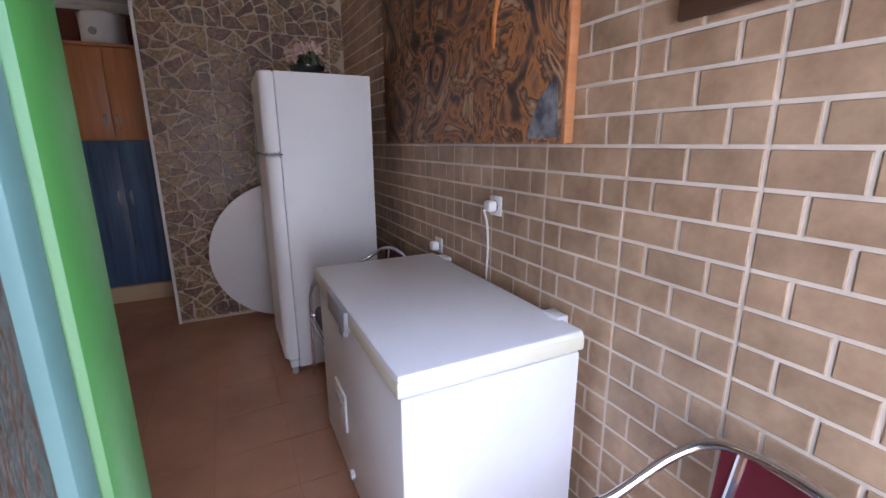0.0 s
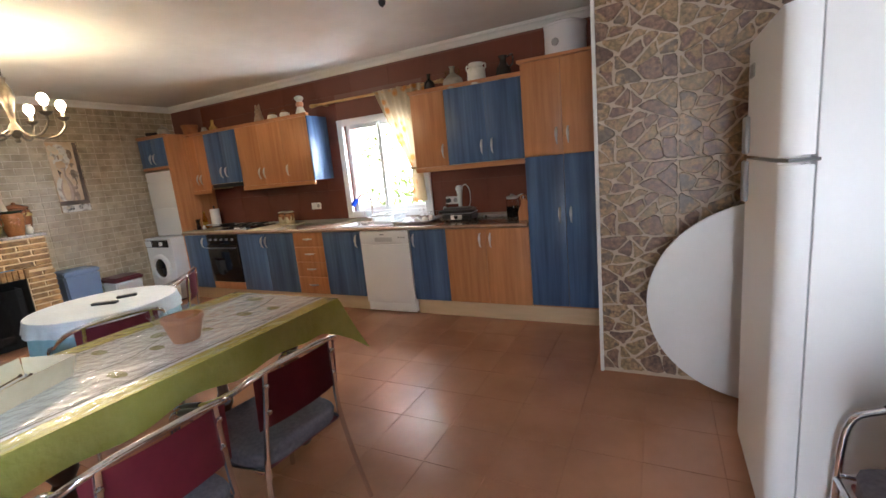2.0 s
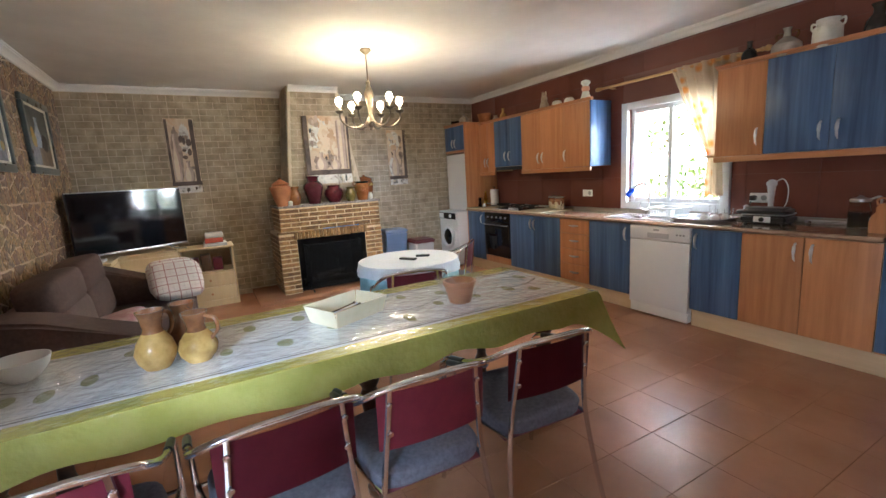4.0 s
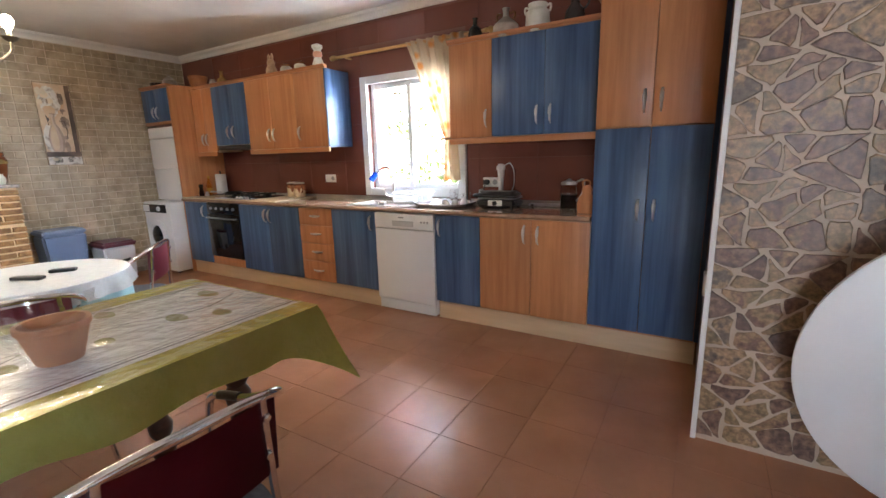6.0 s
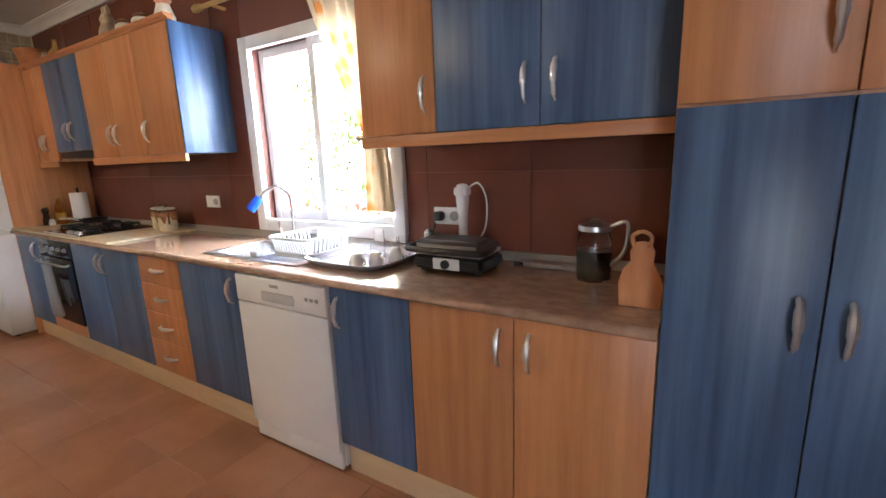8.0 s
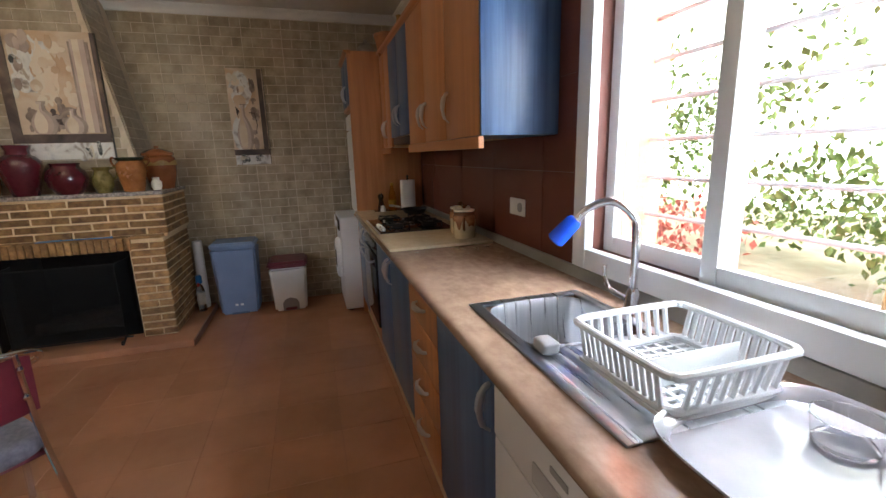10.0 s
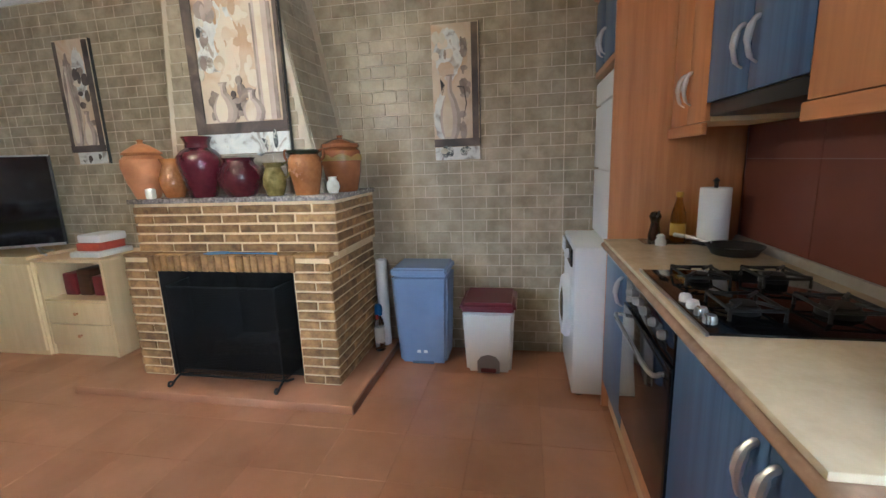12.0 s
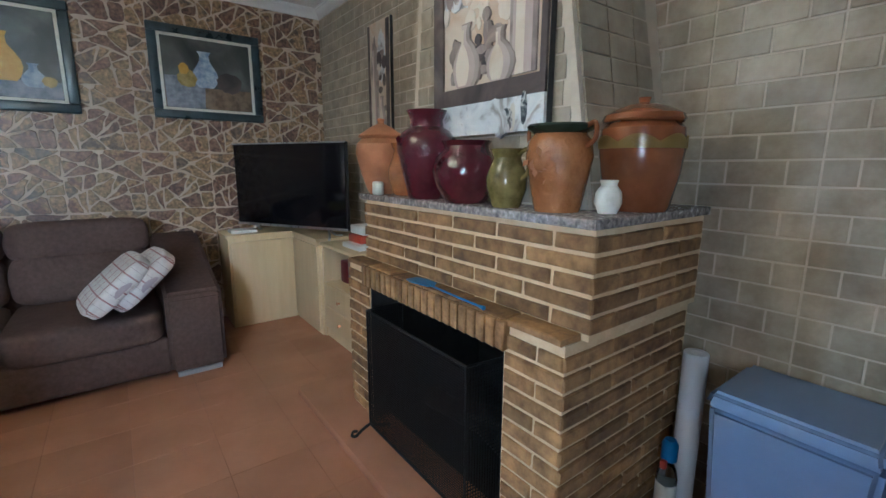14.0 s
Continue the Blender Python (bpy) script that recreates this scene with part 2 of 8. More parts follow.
W_BRICK_I = mat("grey_brown_wall_brick_far", (0.27, 0.215, 0.14), (0.44, 0.365, 0.255), rough=0.34, scale=9, rand=0.13, island=True, wear=0.12, bump=0.22, bscale=30)
W_JOINT = mat("beige_joint", (0.54, 0.46, 0.34), (0.63, 0.54, 0.41), rough=0.75, scale=12)
E_BRICK = mat("tan_wall_brick", (0.29, 0.185, 0.115), (0.47, 0.325, 0.21), rough=0.45, scale=8, rand=0.12, wear=0.10, bump=0.25, bscale=28)
E_BRICK_I = mat("tan_wall_brick_far", (0.29, 0.185, 0.115), (0.47, 0.325, 0.21), rough=0.45, scale=8, rand=0.12, island=True, wear=0.10, bump=0.25, bscale=28)
E_JOINT = mat("pale_joint", (0.66, 0.58, 0.50), (0.74, 0.66, 0.57), rough=0.75, scale=12)


def stone_mat(name, island):
    """Rubble stone: one of several earth hues for each stone, clouded with its neighbours' hues and speckled."""
    m = mat(name, (0.5, 0.5, 0.5), (0.5, 0.5, 0.5), rough=0.42, bump=0.22, bscale=35)
    nd, ln = m.node_tree.nodes, m.node_tree.links
    bs = nd["Principled BSDF"]
    pos = nd.new("ShaderNodeNewGeometry")
    src = pos.outputs["Random Per Island"] if island else nd.new("ShaderNodeObjectInfo").outputs["Random"]
    cloud = nd.new("ShaderNodeTexNoise")
    cloud.inputs["Scale"].default_value, cloud.inputs["Detail"].default_value, cloud.inputs["Roughness"].default_value = 13, 5, 0.6
    ln.new(pos.outputs["Position"], cloud.inputs["Vector"])
    push = nd.new("ShaderNodeMath")
    push.operation, push.inputs[1].default_value, push.inputs[2].default_value = "MULTIPLY_ADD", 1.5, -0.75
    ln.new(cloud.outputs[0], push.inputs[0])
    add = nd.new("ShaderNodeMath")
    add.operation = "ADD"
    ln.new(src, add.inputs[0])
    ln.new(push.outputs[0], add.inputs[1])
    ramp = nd.new("ShaderNodeValToRGB")
    cr = ramp.color_ramp
    hues = ((0.0, (0.125, 0.072, 0.052)), (0.2, (0.23, 0.135, 0.088)), (0.36, (0.145, 0.075, 0.05)), (0.52, (0.33, 0.205, 0.105)), (0.68, (0.20, 0.14, 0.07)), (0.84, (0.37, 0.235, 0.125)), (1.0, (0.14, 0.10, 0.068)))
    cr.elements[0].color, cr.elements[1].color = (*hues[0][1], 1), (*hues[-1][1], 1)
    for at, col in hues[1:-1]:
        cr.elements.new(at).color = (*col, 1)
    ln.new(add.outputs[0], ramp.inputs[0])
    fleck = nd.new("ShaderNodeTexNoise")
    fleck.inputs["Scale"].default_value, fleck.inputs["Detail"].default_value = 45, 4
    ln.new(pos.outputs["Position"], fleck.inputs["Vector"])
    val = nd.new("ShaderNodeMapRange")
    val.inputs["From Min"].default_value, val.inputs["From Max"].default_value = 0.32, 0.68
    val.inputs["To Min"].default_value, val.inputs["To Max"].default_value = 0.55, 1.45
    ln.new(fleck.outputs[0], val.inputs["Value"])
    hsv = nd.new("ShaderNodeHueSaturation")
    ln.new(ramp.outputs[0], hsv.inputs["Color"])
    ln.new(val.outputs[0], hsv.inputs["Value"])
    ln.new(hsv.outputs[0], bs.inputs["Base Color"])
    return m


STONE, STONE_I = stone_mat("brown_rubble_stone", False), stone_mat("brown_rubble_stone_far", True)
STONE_JOINT = mat("rubble_joint", (0.47, 0.365, 0.265), (0.56, 0.44, 0.325), rough=0.7, scale=10, bump=0.15)
FIREBRICK = mat("ochre_brick", (0.17, 0.088, 0.034), (0.40, 0.225, 0.085), rough=0.75, scale=16, rand=0.30, wear=0.2, wscale=6, bump=0.35, bscale=70)
MORTAR = mat("ochre_mortar", (0.66, 0.49, 0.28), (0.74, 0.58, 0.36), rough=0.9, scale=20, bump=0.3)
GRANITE = mat("granite_slab", (0.12, 0.105, 0.10), (0.42, 0.36, 0.32), rough=0.25, scale=60, wear=0.1)
SOOT = mat("sooty_firebox", (0.014, 0.013, 0.012), (0.035, 0.031, 0.028), rough=0.9, scale=6)
ENAMEL = mat("white_enamel", (0.75, 0.75, 0.76), (0.79, 0.79, 0.79), rough=0.38, scale=2, wear=0.02)
ENAMEL_Y = mat("yellowed_plastic", (0.70, 0.66, 0.50), (0.74, 0.70, 0.56), rough=0.35, wear=0.05)
WHITE_P = mat("white_plastic", (0.75, 0.75, 0.74), rough=0.35, wear=0.03)
GREY_P = mat("grey_plastic", (0.33, 0.33, 0.34), rough=0.4, wear=0.05)
BLACK_P = mat("black_plastic", (0.012, 0.012, 0.013), rough=0.35, wear=0.1)
BLACK_G = mat("black_glass", (0.006, 0.006, 0.008), rough=0.06, rvar=0.02)
CHROME = mat("chrome", (0.72, 0.72, 0.74), rough=0.13, metal=1, rvar=0.06, wear=0.04)
STEEL = mat("brushed_steel", (0.50, 0.51, 0.54), (0.60, 0.61, 0.64), rough=0.3, metal=1, scale=3, stretch=(1, 30, 1), wear=0.04)
SATIN = mat("satin_nickel", (0.66, 0.66, 0.67), (0.74, 0.74, 0.75), rough=0.34, metal=0.85, wear=0.03)
IRON = mat("black_iron", (0.012, 0.012, 0.013), (0.03, 0.028, 0.026), rough=0.5, metal=0.4, scale=30)
BURGUNDY = mat("burgundy_vinyl", (0.105, 0.010, 0.020), (0.14, 0.016, 0.028), rough=0.35, scale=9, wear=0.12)
SEAT_GREY = mat("grey_upholstery", (0.10, 0.10, 0.125), (0.15, 0.15, 0.185), rough=0.85, scale=60, wear=0.15, wscale=5, bump=0.25, bscale=250, spec=0.3)
SOFA = mat("brown_sofa_fabric", (0.080, 0.049, 0.040), (0.115, 0.074, 0.062), rough=0.8, scale=40, wear=0.15, wscale=3, bump=0.2, bscale=260, spec=0.3)
ALU = mat("white_lacquered_frame", (0.66, 0.69, 0.71), (0.71, 0.73, 0.75), rough=0.35, wear=0.04)
ORANGE_W = mat("salmon_masonry", (0.62, 0.16, 0.085), (0.70, 0.21, 0.115), rough=0.85, scale=10, bump=0.3)
GREEN_P = mat("green_gloss_paint", (0.018, 0.074, 0.015), (0.026, 0.098, 0.020), rough=0.35, scale=5, wear=0.15, bump=0.06, bscale=40)
TEAL_P = mat("weathered_teal_paint", (0.028, 0.070, 0.060), (0.05, 0.10, 0.088), rough=0.6, scale=18, wear=0.2)
GLASS = glass("window_glass")
RIPPLE = glass("rippled_door_glass", (0.045, 0.027, 0.019), rough=0.22)
rip_noise, rip_bump = RIPPLE.node_tree.nodes.new("ShaderNodeTexNoise"), RIPPLE.node_tree.nodes.new("ShaderNodeBump")
rip_noise.inputs["Scale"].default_value, rip_bump.inputs["Distance"].default_value = 160, 0.004
RIPPLE.node_tree.links.new(rip_noise.outputs[0], rip_bump.inputs["Height"])
RIPPLE.node_tree.links.new(rip_bump.outputs[0], RIPPLE.node_tree.nodes["Principled BSDF"].inputs["Normal"])
RIPPLE.node_tree.nodes["Principled BSDF"].inputs["Transmission Weight"].default_value = 0.25

# ---- the room ----
WX, EX, NY, SY, TOP = -6.53, 0.97, 5.15, -0.27, 2.65
PX, PY = -0.485, 3.80          # west side and south face of the stone-faced block

floor = solo("floor", box(-6.8, 1.25, -0.9, 5.4, -0.12, -0.005), FLOOR_JOINT, "terracotta tiled floor with narrow brown joints", "floor", kind="structure")
ceiling = solo("ceiling", box(-6.8, 1.25, -0.55, 5.4, TOP, TOP + 0.12), CEIL, "smooth off-white painted ceiling", "ceiling", kind="structure")
wall_west = solo("wall_west", box(-6.8, WX - 0.002, -0.55, 5.4, -0.1, TOP), W_JOINT, "wall of grey-brown brick-pattern tiles with pale joints", "wall", kind="structure")
wall_east = solo("wall_east", box(EX + 0.002, 1.25, -0.55, 5.4, -0.1, TOP), E_JOINT, "wall of tan brick-pattern tiles with pale joints", "wall", kind="structure")

WIN = (-3.45, -2.415, 1.005, 2.025)
bm = box(WX - 0.006, WIN[0], NY + 0.004, 5.27, -0.1, TOP)
box(WIN[1], EX + 0.006, NY + 0.004, 5.27, -0.1, TOP, bm=bm)
box(WIN[0], WIN[1], NY + 0.004, 5.27, -0.1, WIN[2], bm=bm)
box(WIN[0], WIN[1], NY + 0.004, 5.27, WIN[3], TOP, bm=bm)
wall_north = solo("wall_north", bm, BROWN_PAINT, "chocolate-brown tiled kitchen wall around a window", "wall", kind="structure")
bm = box(-6.9, WIN[0] - 0.0, 5.275, 5.46, -0.15, 3.2)
box(WIN[1], 1.4, 5.275, 5.46, -0.15, 3.2, bm=bm)
box(WIN[0], WIN[1], 5.275, 5.46, -0.15, WIN[2] - 0.02, bm=bm)
box(WIN[0], WIN[1], 5.275, 5.46, WIN[3], 3.2, bm=bm)
solo("facade", bm, ORANGE_W, "salmon-orange painted outside wall and window reveal", "facade", kind="structure")

DOOR = (-0.135, 0.86, 2.12)
bm = box(WX - 0.006, DOOR[0], -0.55, SY - 0.006, -0.1, TOP)
box(DOOR[1], EX + 0.006, -0.55, SY - 0.006, -0.1, TOP, bm=bm)
box(DOOR[0], DOOR[1], -0.55, SY - 0.006, DOOR[2], TOP, bm=bm)
wall_south = solo("wall_south", bm, STONE_JOINT, "wall of rubble-stone pattern tiles behind the sofa", "wall", kind="structure")
wall_partition = solo("wall_partition", box(PX + 0.01, EX, PY + 0.006, NY, -0.1, TOP), STONE_JOINT, "stone-faced wall block beside the tall cabinet", "wall", kind="structure")
solo("wall_return", box(PX, PX + 0.0096, PY + 0.02, NY, 0, TOP), BROWN_PAINT, "narrow chocolate-brown painted wall return", "wall", kind="structure")
solo("trim", box(PX - 0.010, PX + 0.012, PY - 0.010, PY + 0.012, 0, TOP, 0.003), CORNICE, "white corner trim on the stone wall edge", "trim", kind="structure")


def cornice(a, b, inward):
    """A coved ceiling moulding from a to b along a wall; inward: the way into the room."""
    a, b = Vector((*a, TOP)), Vector((*b, TOP))
    prof = [(0, 0), (0.074, 0), (0.074, -0.012), (0.064, -0.014), (0.062, -0.022), (0.044, -0.028), (0.026, -0.044), (0.018, -0.056), (0.016, -0.070), (0, -0.070)]
    bm = bmesh.new()
    n = Vector((*inward, 0))
    ends = [[bm.verts.new(p + n * u + Vector((0, 0, w - 0.001))) for u, w in prof] for p in (a, b)]
    for k in range(len(prof)):
        m = (k + 1) % len(prof)
        bm.faces.new((ends[0][k], ends[0][m], ends[1][m], ends[1][k]))
    bm.faces.new(ends[0])
    bm.faces.new(ends[1][::-1])
    return solo("cornice", bm, CORNICE, "white coved plaster cornice under the ceiling", "cornice", kind="structure")


cornice((WX, NY), (PX, NY), (0, -1))
cornice((WX, SY), (WX, NY), (1, 0))
cornice((WX, SY), (EX, SY), (0, 1))

# ---- window over the sink ----
win = thing("window_1", (-2.93, NY, 0.945), "white sliding window with two panes above the sink", "window", kind="structure")
x0, x1, z0, z1 = -3.51, -2.355, 0.945, 2.083
bm = box(x0, x0 + 0.075, NY - 0.028, 5.16, z0, z1, 0.004)
box(x1 - 0.075, x1, NY - 0.028, 5.16, z0, z1, 0.004, bm)
box(x0 + 0.075, x1 - 0.075, NY - 0.027, 5.16, z1 - 0.07, z1, 0.004, bm)
box(x0 + 0.075, x1 - 0.075, NY - 0.027, 5.16, z0, z0 + 0.075, 0.004, bm)
part("window_frame", bm, ALU, win, "white lacquered outer frame")


def sash(sx0, sx1, y):
    bm = box(sx0, sx0 + 0.05, y, y + 0.035, z0 + 0.062, z1 - 0.06, 0.004)
    box(sx1 - 0.05, sx1, y, y + 0.035, z0 + 0.062, z1 - 0.06, 0.004, bm)
    box(sx0 + 0.05, sx1 - 0.05, y + 0.001, y + 0.034, z1 - 0.11, z1 - 0.06, 0.003, bm)
    box(sx0 + 0.05, sx1 - 0.05, y + 0.001, y + 0.034, z0 + 0.062, z0 + 0.12, 0.003, bm)
    s = part("sash", bm, ALU, win, "white sliding sash")
    p = part("pane", box(sx0 + 0.05, sx1 - 0.05, y + 0.015, y + 0.019, z0 + 0.12, z1 - 0.11), GLASS, s, "clear glass pane", smooth=False)
    p.visible_shadow = False
    return s


sash(-2.99, x1 + -0.06, 5.172)
sash(x0 + 0.062, -2.94, 5.212)
part("window_sill", box(x0 + 0.02, x1 - 0.02, 5.16, 5.275, 0.975, 1.004, 0.003), ALU, win, "white track and sill")
for k in range(7):
    z = 1.13 + 0.135 * k
    part("grille_bar", tube([(-3.47, 5.40, z), (-2.40, 5.40, z)], 0.008, 8, smooth=0), GREY_P, win, "slim grey security bar")

# ---- open entrance door ----
door = thing("door_1", (-0.09, -0.3, 0), "green-painted door with rippled glass, standing open", "door", kind="structure")
dx0, dx1, dy0, dy1 = -0.094, -0.056, -0.70, 0.089
bm = box(dx0, dx1, dy1 - 0.037, dy1, 0.01, 2.06, 0.004)
box(dx0, dx1, dy0, dy0 + 0.07, 0.01, 2.06, 0.004, bm)
box(dx0, dx1, dy0 + 0.07, dy1 - 0.037, 0.01, 0.22, 0.004, bm)
box(dx0, dx1, dy0 + 0.07, dy1 - 0.037, 1.96, 2.06, 0.004, bm)
part("door_frame", bm, GREEN_P, door, "green gloss stiles and rails")
part("glazing_bead", box(dx0 + 0.004, dx1 - 0.003, dy1 - 0.051, dy1 - 0.037, 0.22, 1.96, 0.002), TEAL_P, door, "pale weathered glazing bead")
p = part("pane", box(dx0 + 0.026, dx1 - 0.007, dy0 + 0.07, dy1 - 0.051, 0.22, 1.96), RIPPLE, door, "rippled obscure glass", smooth=False)
p.visible_shadow = False

# ---- kitchen units ----
FY = 4.565                      # plane of the base fronts


def handle(x, y, z, parent, length=0.13, upright=True):
    """A bowed satin bar pull with two feet."""
    h = length / 2
    if upright:
        pts = [(x, y, z - h), (x, y - 0.020, z - h * 0.72), (x, y - 0.030, z), (x, y - 0.020, z + h * 0.72), (x, y, z + h)]
    else:
        pts = [(x - h, y, z), (x - h * 0.72, y - 0.020, z), (x, y - 0.030, z), (x + h * 0.72, y - 0.020, z), (x + h, y, z)]
    part("handle", tube(pts, [0.004, 0.008, 0.0115, 0.008, 0.004], 8, smooth=4), SATIN, parent, "satin metal bow handle")


def front(x0, x1, z0, z1, y, m, parent, name="door", hx=None, hz=None, upright=True, label=""):
    d = part(name, box(x0 + 0.002, x1 - 0.002, y, y + 0.019, z0 + 0.002, z1 - 0.002, 0.002), m, parent, label)
    if hx is not None:
        handle(hx, y, hz, d, upright=upright)
    return d


def base_unit(x0, x1, m, fronts, label):
    u = thing("base_cabinet", ((x0 + x1) / 2, FY + 0.27, 0), label, "cabinet", "kitchen base units")
    part("body", box(x0 + 0.0005, x1 - 0.0005, FY + 0.02, NY - 0.004, 0.15, 0.735 if x0 < -2.95 and x1 > -3.32 else 0.868), CREAM, u, smooth=False)
    for f in fronts:
        front(*f[:2], *f[2:4], FY, f[4], u, f[5], f[6], f[7], f[8])
    return u


B0, B1 = 0.155, 0.865
base_unit(-5.87, -5.42, BLUE, [(-5.87, -5.42, B0, B1, BLUE, "door", -5.49, 0.76, True)], "blue-stained kitchen base cabinet beside the oven")
base_unit(-4.83, -3.90, BLUE, [(-4.83, -4.365, B0, B1, BLUE, "door", -4.40, 0.76, True), (-4.365, -3.90, B0, B1, BLUE, "door", -4.33, 0.76, True)], "blue-stained double-door kitchen base cabinet")
zs = [B0, 0.35, 0.525, 0.70, B1]
base_unit(-3.90, -3.462, WOOD, [(-3.90, -3.462, zs[k], zs[k + 1], WOOD, "drawer", -3.68, (zs[k] + zs[k + 1]) / 2 + 0.01, False) for k in range(4)], "orange beech base unit with four drawers")
base_unit(-3.462, -2.945, BLUE, [(-3.462, -2.945, B0, B1, BLUE, "door", -3.0, 0.76, True)], "blue-stained base cabinet under the sink")
base_unit(-2.345, -1.952, BLUE, [(-2.345, -1.952, B0, B1, BLUE, "door", -2.30, 0.76, True)], "blue-stained narrow base cabinet beside the dishwasher")
base_unit(-1.952, -1.148, WOOD, [(-1.952, -1.551, B0, B1, WOOD, "door", -1.60, 0.755, True), (-1.551, -1.148, B0, B1, WOOD, "door", -1.50, 0.755, True)], "orange beech double-door base cabinet")

bm = box(-5.87, -2.947, FY + 0.035, FY + 0.05, 0, 0.149, 0.002)
solo("plinth", bm, PLINTH, "pale beech plinth board under the units", "plinth", kind="structure")
solo("plinth", box(-2.343, -0.50, FY + 0.035, FY + 0.05, 0, 0.149, 0.002), PLINTH, "pale beech plinth board under the units", "plinth", kind="structure")

# tall cabinet
tall = thing("tall_cabinet", (-0.83, FY + 0.29, 0), "tall cabinet, beech doors above blue-stained doors", "cabinet")
part("body", box(-1.146, -0.512, FY + 0.02, NY - 0.004, 0.15, 2.19), WOOD, tall, smooth=False)
for k, (a, b) in enumerate(((-1.146, -0.829), (-0.829, -0.512))):
    front(a, b, 0.165, 1.452, FY, BLUE, tall, hx=-0.829 + (-0.045 if k == 0 else 0.045), hz=0.96)
    front(a, b, 1.456, 2.19, FY, WOOD, tall, hx=-0.829 + (-0.045 if k == 0 else 0.045), hz=1.60)
part("top_board", box(-1.165, -0.495, FY - 0.025, NY - 0.004, 2.191, 2.215, 0.004), WOOD_H, tall)
part("filler", box(-0.511, -0.486, FY + 0.035, FY + 0.055, 0.15, 2.19), BLUE, tall, "narrow blue filler strip")

# worktop with a front edge and an upstand
yb = NY - 0.004
bm = slab([(0, 0), (0.012, 0), (0.026, 0.004), (0.033, 0.012), (0.034, 0.018), (0.030, 0.027), (0.022, 0.033), (0, 0.033)], 4.719, Matrix.Translation((-5.868, FY, 0.869)) @ Matrix(((0, 0, 1, 0), (-1, 0, 0, 0), (0, 1, 0, 0), (0, 0, 0, 1))))
box(-5.868, -3.305, FY, yb, 0.869, 0.902, bm=bm)
box(-2.635, -1.149, FY, yb, 0.869, 0.902, bm=bm)
box(-3.305, -2.635, FY, 4.66, 0.869, 0.902, bm=bm)
box(-3.305, -2.635, 5.0, yb, 0.869, 0.902, bm=bm)
solo("worktop", bm, WORKTOP, "pinkish-beige stone-pattern worktop with a rounded edge", "worktop")
bm = slab([(0, 0), (0.030, 0), (0.022, 0.012), (0.010, 0.034), (0, 0.036)], 4.715, Matrix.Translation((-5.866, NY - 0.004, 0.902)) @ Matrix(((0, 0, 1, 0), (-1, 0, 0, 0), (0, 1, 0, 0), (0, 0, 0, 1))))
solo("worktop_upstand", bm, mat("grey_upstand", (0.26, 0.24, 0.21), (0.34, 0.32, 0.28), rough=0.35), "grey metal-look upstand along the worktop", "upstand")

# wall units
UY = 4.82


def wall_unit(x0, x1, fronts, label, z0=1.435, z1=2.15, side=None, y=UY):
    u = thing("wall_cabinet", ((x0 + x1) / 2, 4.98, z0), label, "cabinet", "kitchen wall units")
    part("body", box(x0 + 0.0005, x1 - 0.0005, y + 0.02, NY - 0.004, z0, z1), side or CREAM, u, smooth=False)
    for a, b, m, hx in fronts:
        front(a, b, z0, z1, y, m, u, hx=hx, hz=z0 + 0.14)
    return u


wall_unit(-2.33, -1.966, [(-2.33, -1.966, WOOD, -2.01)], "orange beech wall cabinet beside the curtain", side=WOOD, z0=1.45)
wall_unit(-1.966, -1.148, [(-1.966, -1.56, BLUE, -1.61), (-1.56, -1.148, BLUE, -1.51)], "blue-stained double-door wall cabinet", z0=1.45)
wall_unit(-4.10, -3.685, [(-4.10, -3.685, WOOD, -4.055)], "orange beech wall cabinet with a blue end panel", side=BLUE)
part("end_panel", box(-3.684, -3.668, UY, NY - 0.004, 1.435, 2.15, 0.002), BLUE, bpy.data.objects["wall_cabinet.002"], "blue-stained end panel")
wall_unit(-4.86, -4.10, [(-4.86, -4.48, WOOD, -4.52), (-4.48, -4.10, WOOD, -4.44)], "orange beech double-door wall cabinet")
hood = wall_unit(-5.468, -4.86, [(-5.468, -5.164, BLUE, -5.21), (-5.164, -4.86, BLUE, -5.12)], "blue-stained wall cabinet housing the cooker hood", z0=1.50)
part("hood", box(-5.46, -4.868, UY + 0.01, NY - 0.01, 1.452, 1.499, 0.006), BLACK_P, hood, "dark cooker hood slot")
wall_unit(-5.862, -5.468, [(-5.862, -5.665, WOOD, -5.70), (-5.665, -5.468, WOOD, -5.63)], "orange beech wall cabinet beside the tall panel")


def rail(x0, x1, label, dz=0.0):
    solo("light_rail", box(x0, x1, UY - 0.012, UY + 0.012, 1.388 + dz, 1.433 + dz, 0.004), WOOD_H, label, "trim", kind="structure")


def crown(x0, x1, y, z):
    pr = [(0, 0), (0, 0.008), (-0.018, 0.016), (-0.024, 0.030), (0.03, 0.030), (0.03, 0)]
    m = Matrix.Translation((x0, y, z)) @ Matrix(((0, 0, 1, 0), (1, 0, 0, 0), (0, 1, 0, 0), (0, 0, 0, 1)))
    solo("crown_moulding", slab(pr, x1 - x0, m), WOOD_H, "beech crown moulding on the wall units", "trim", kind="structure")


rail(-2.33, -1.148, "beech light rail under the wall units", 0.015)
rail(-4.858, -3.668, "beech light rail under the wall units")
rail(-5.86, -5.47, "beech light rail under the wall units")
crown(-2.34, -1.166, UY, 2.152)
crown(-5.86, -3.66, UY, 2.152)

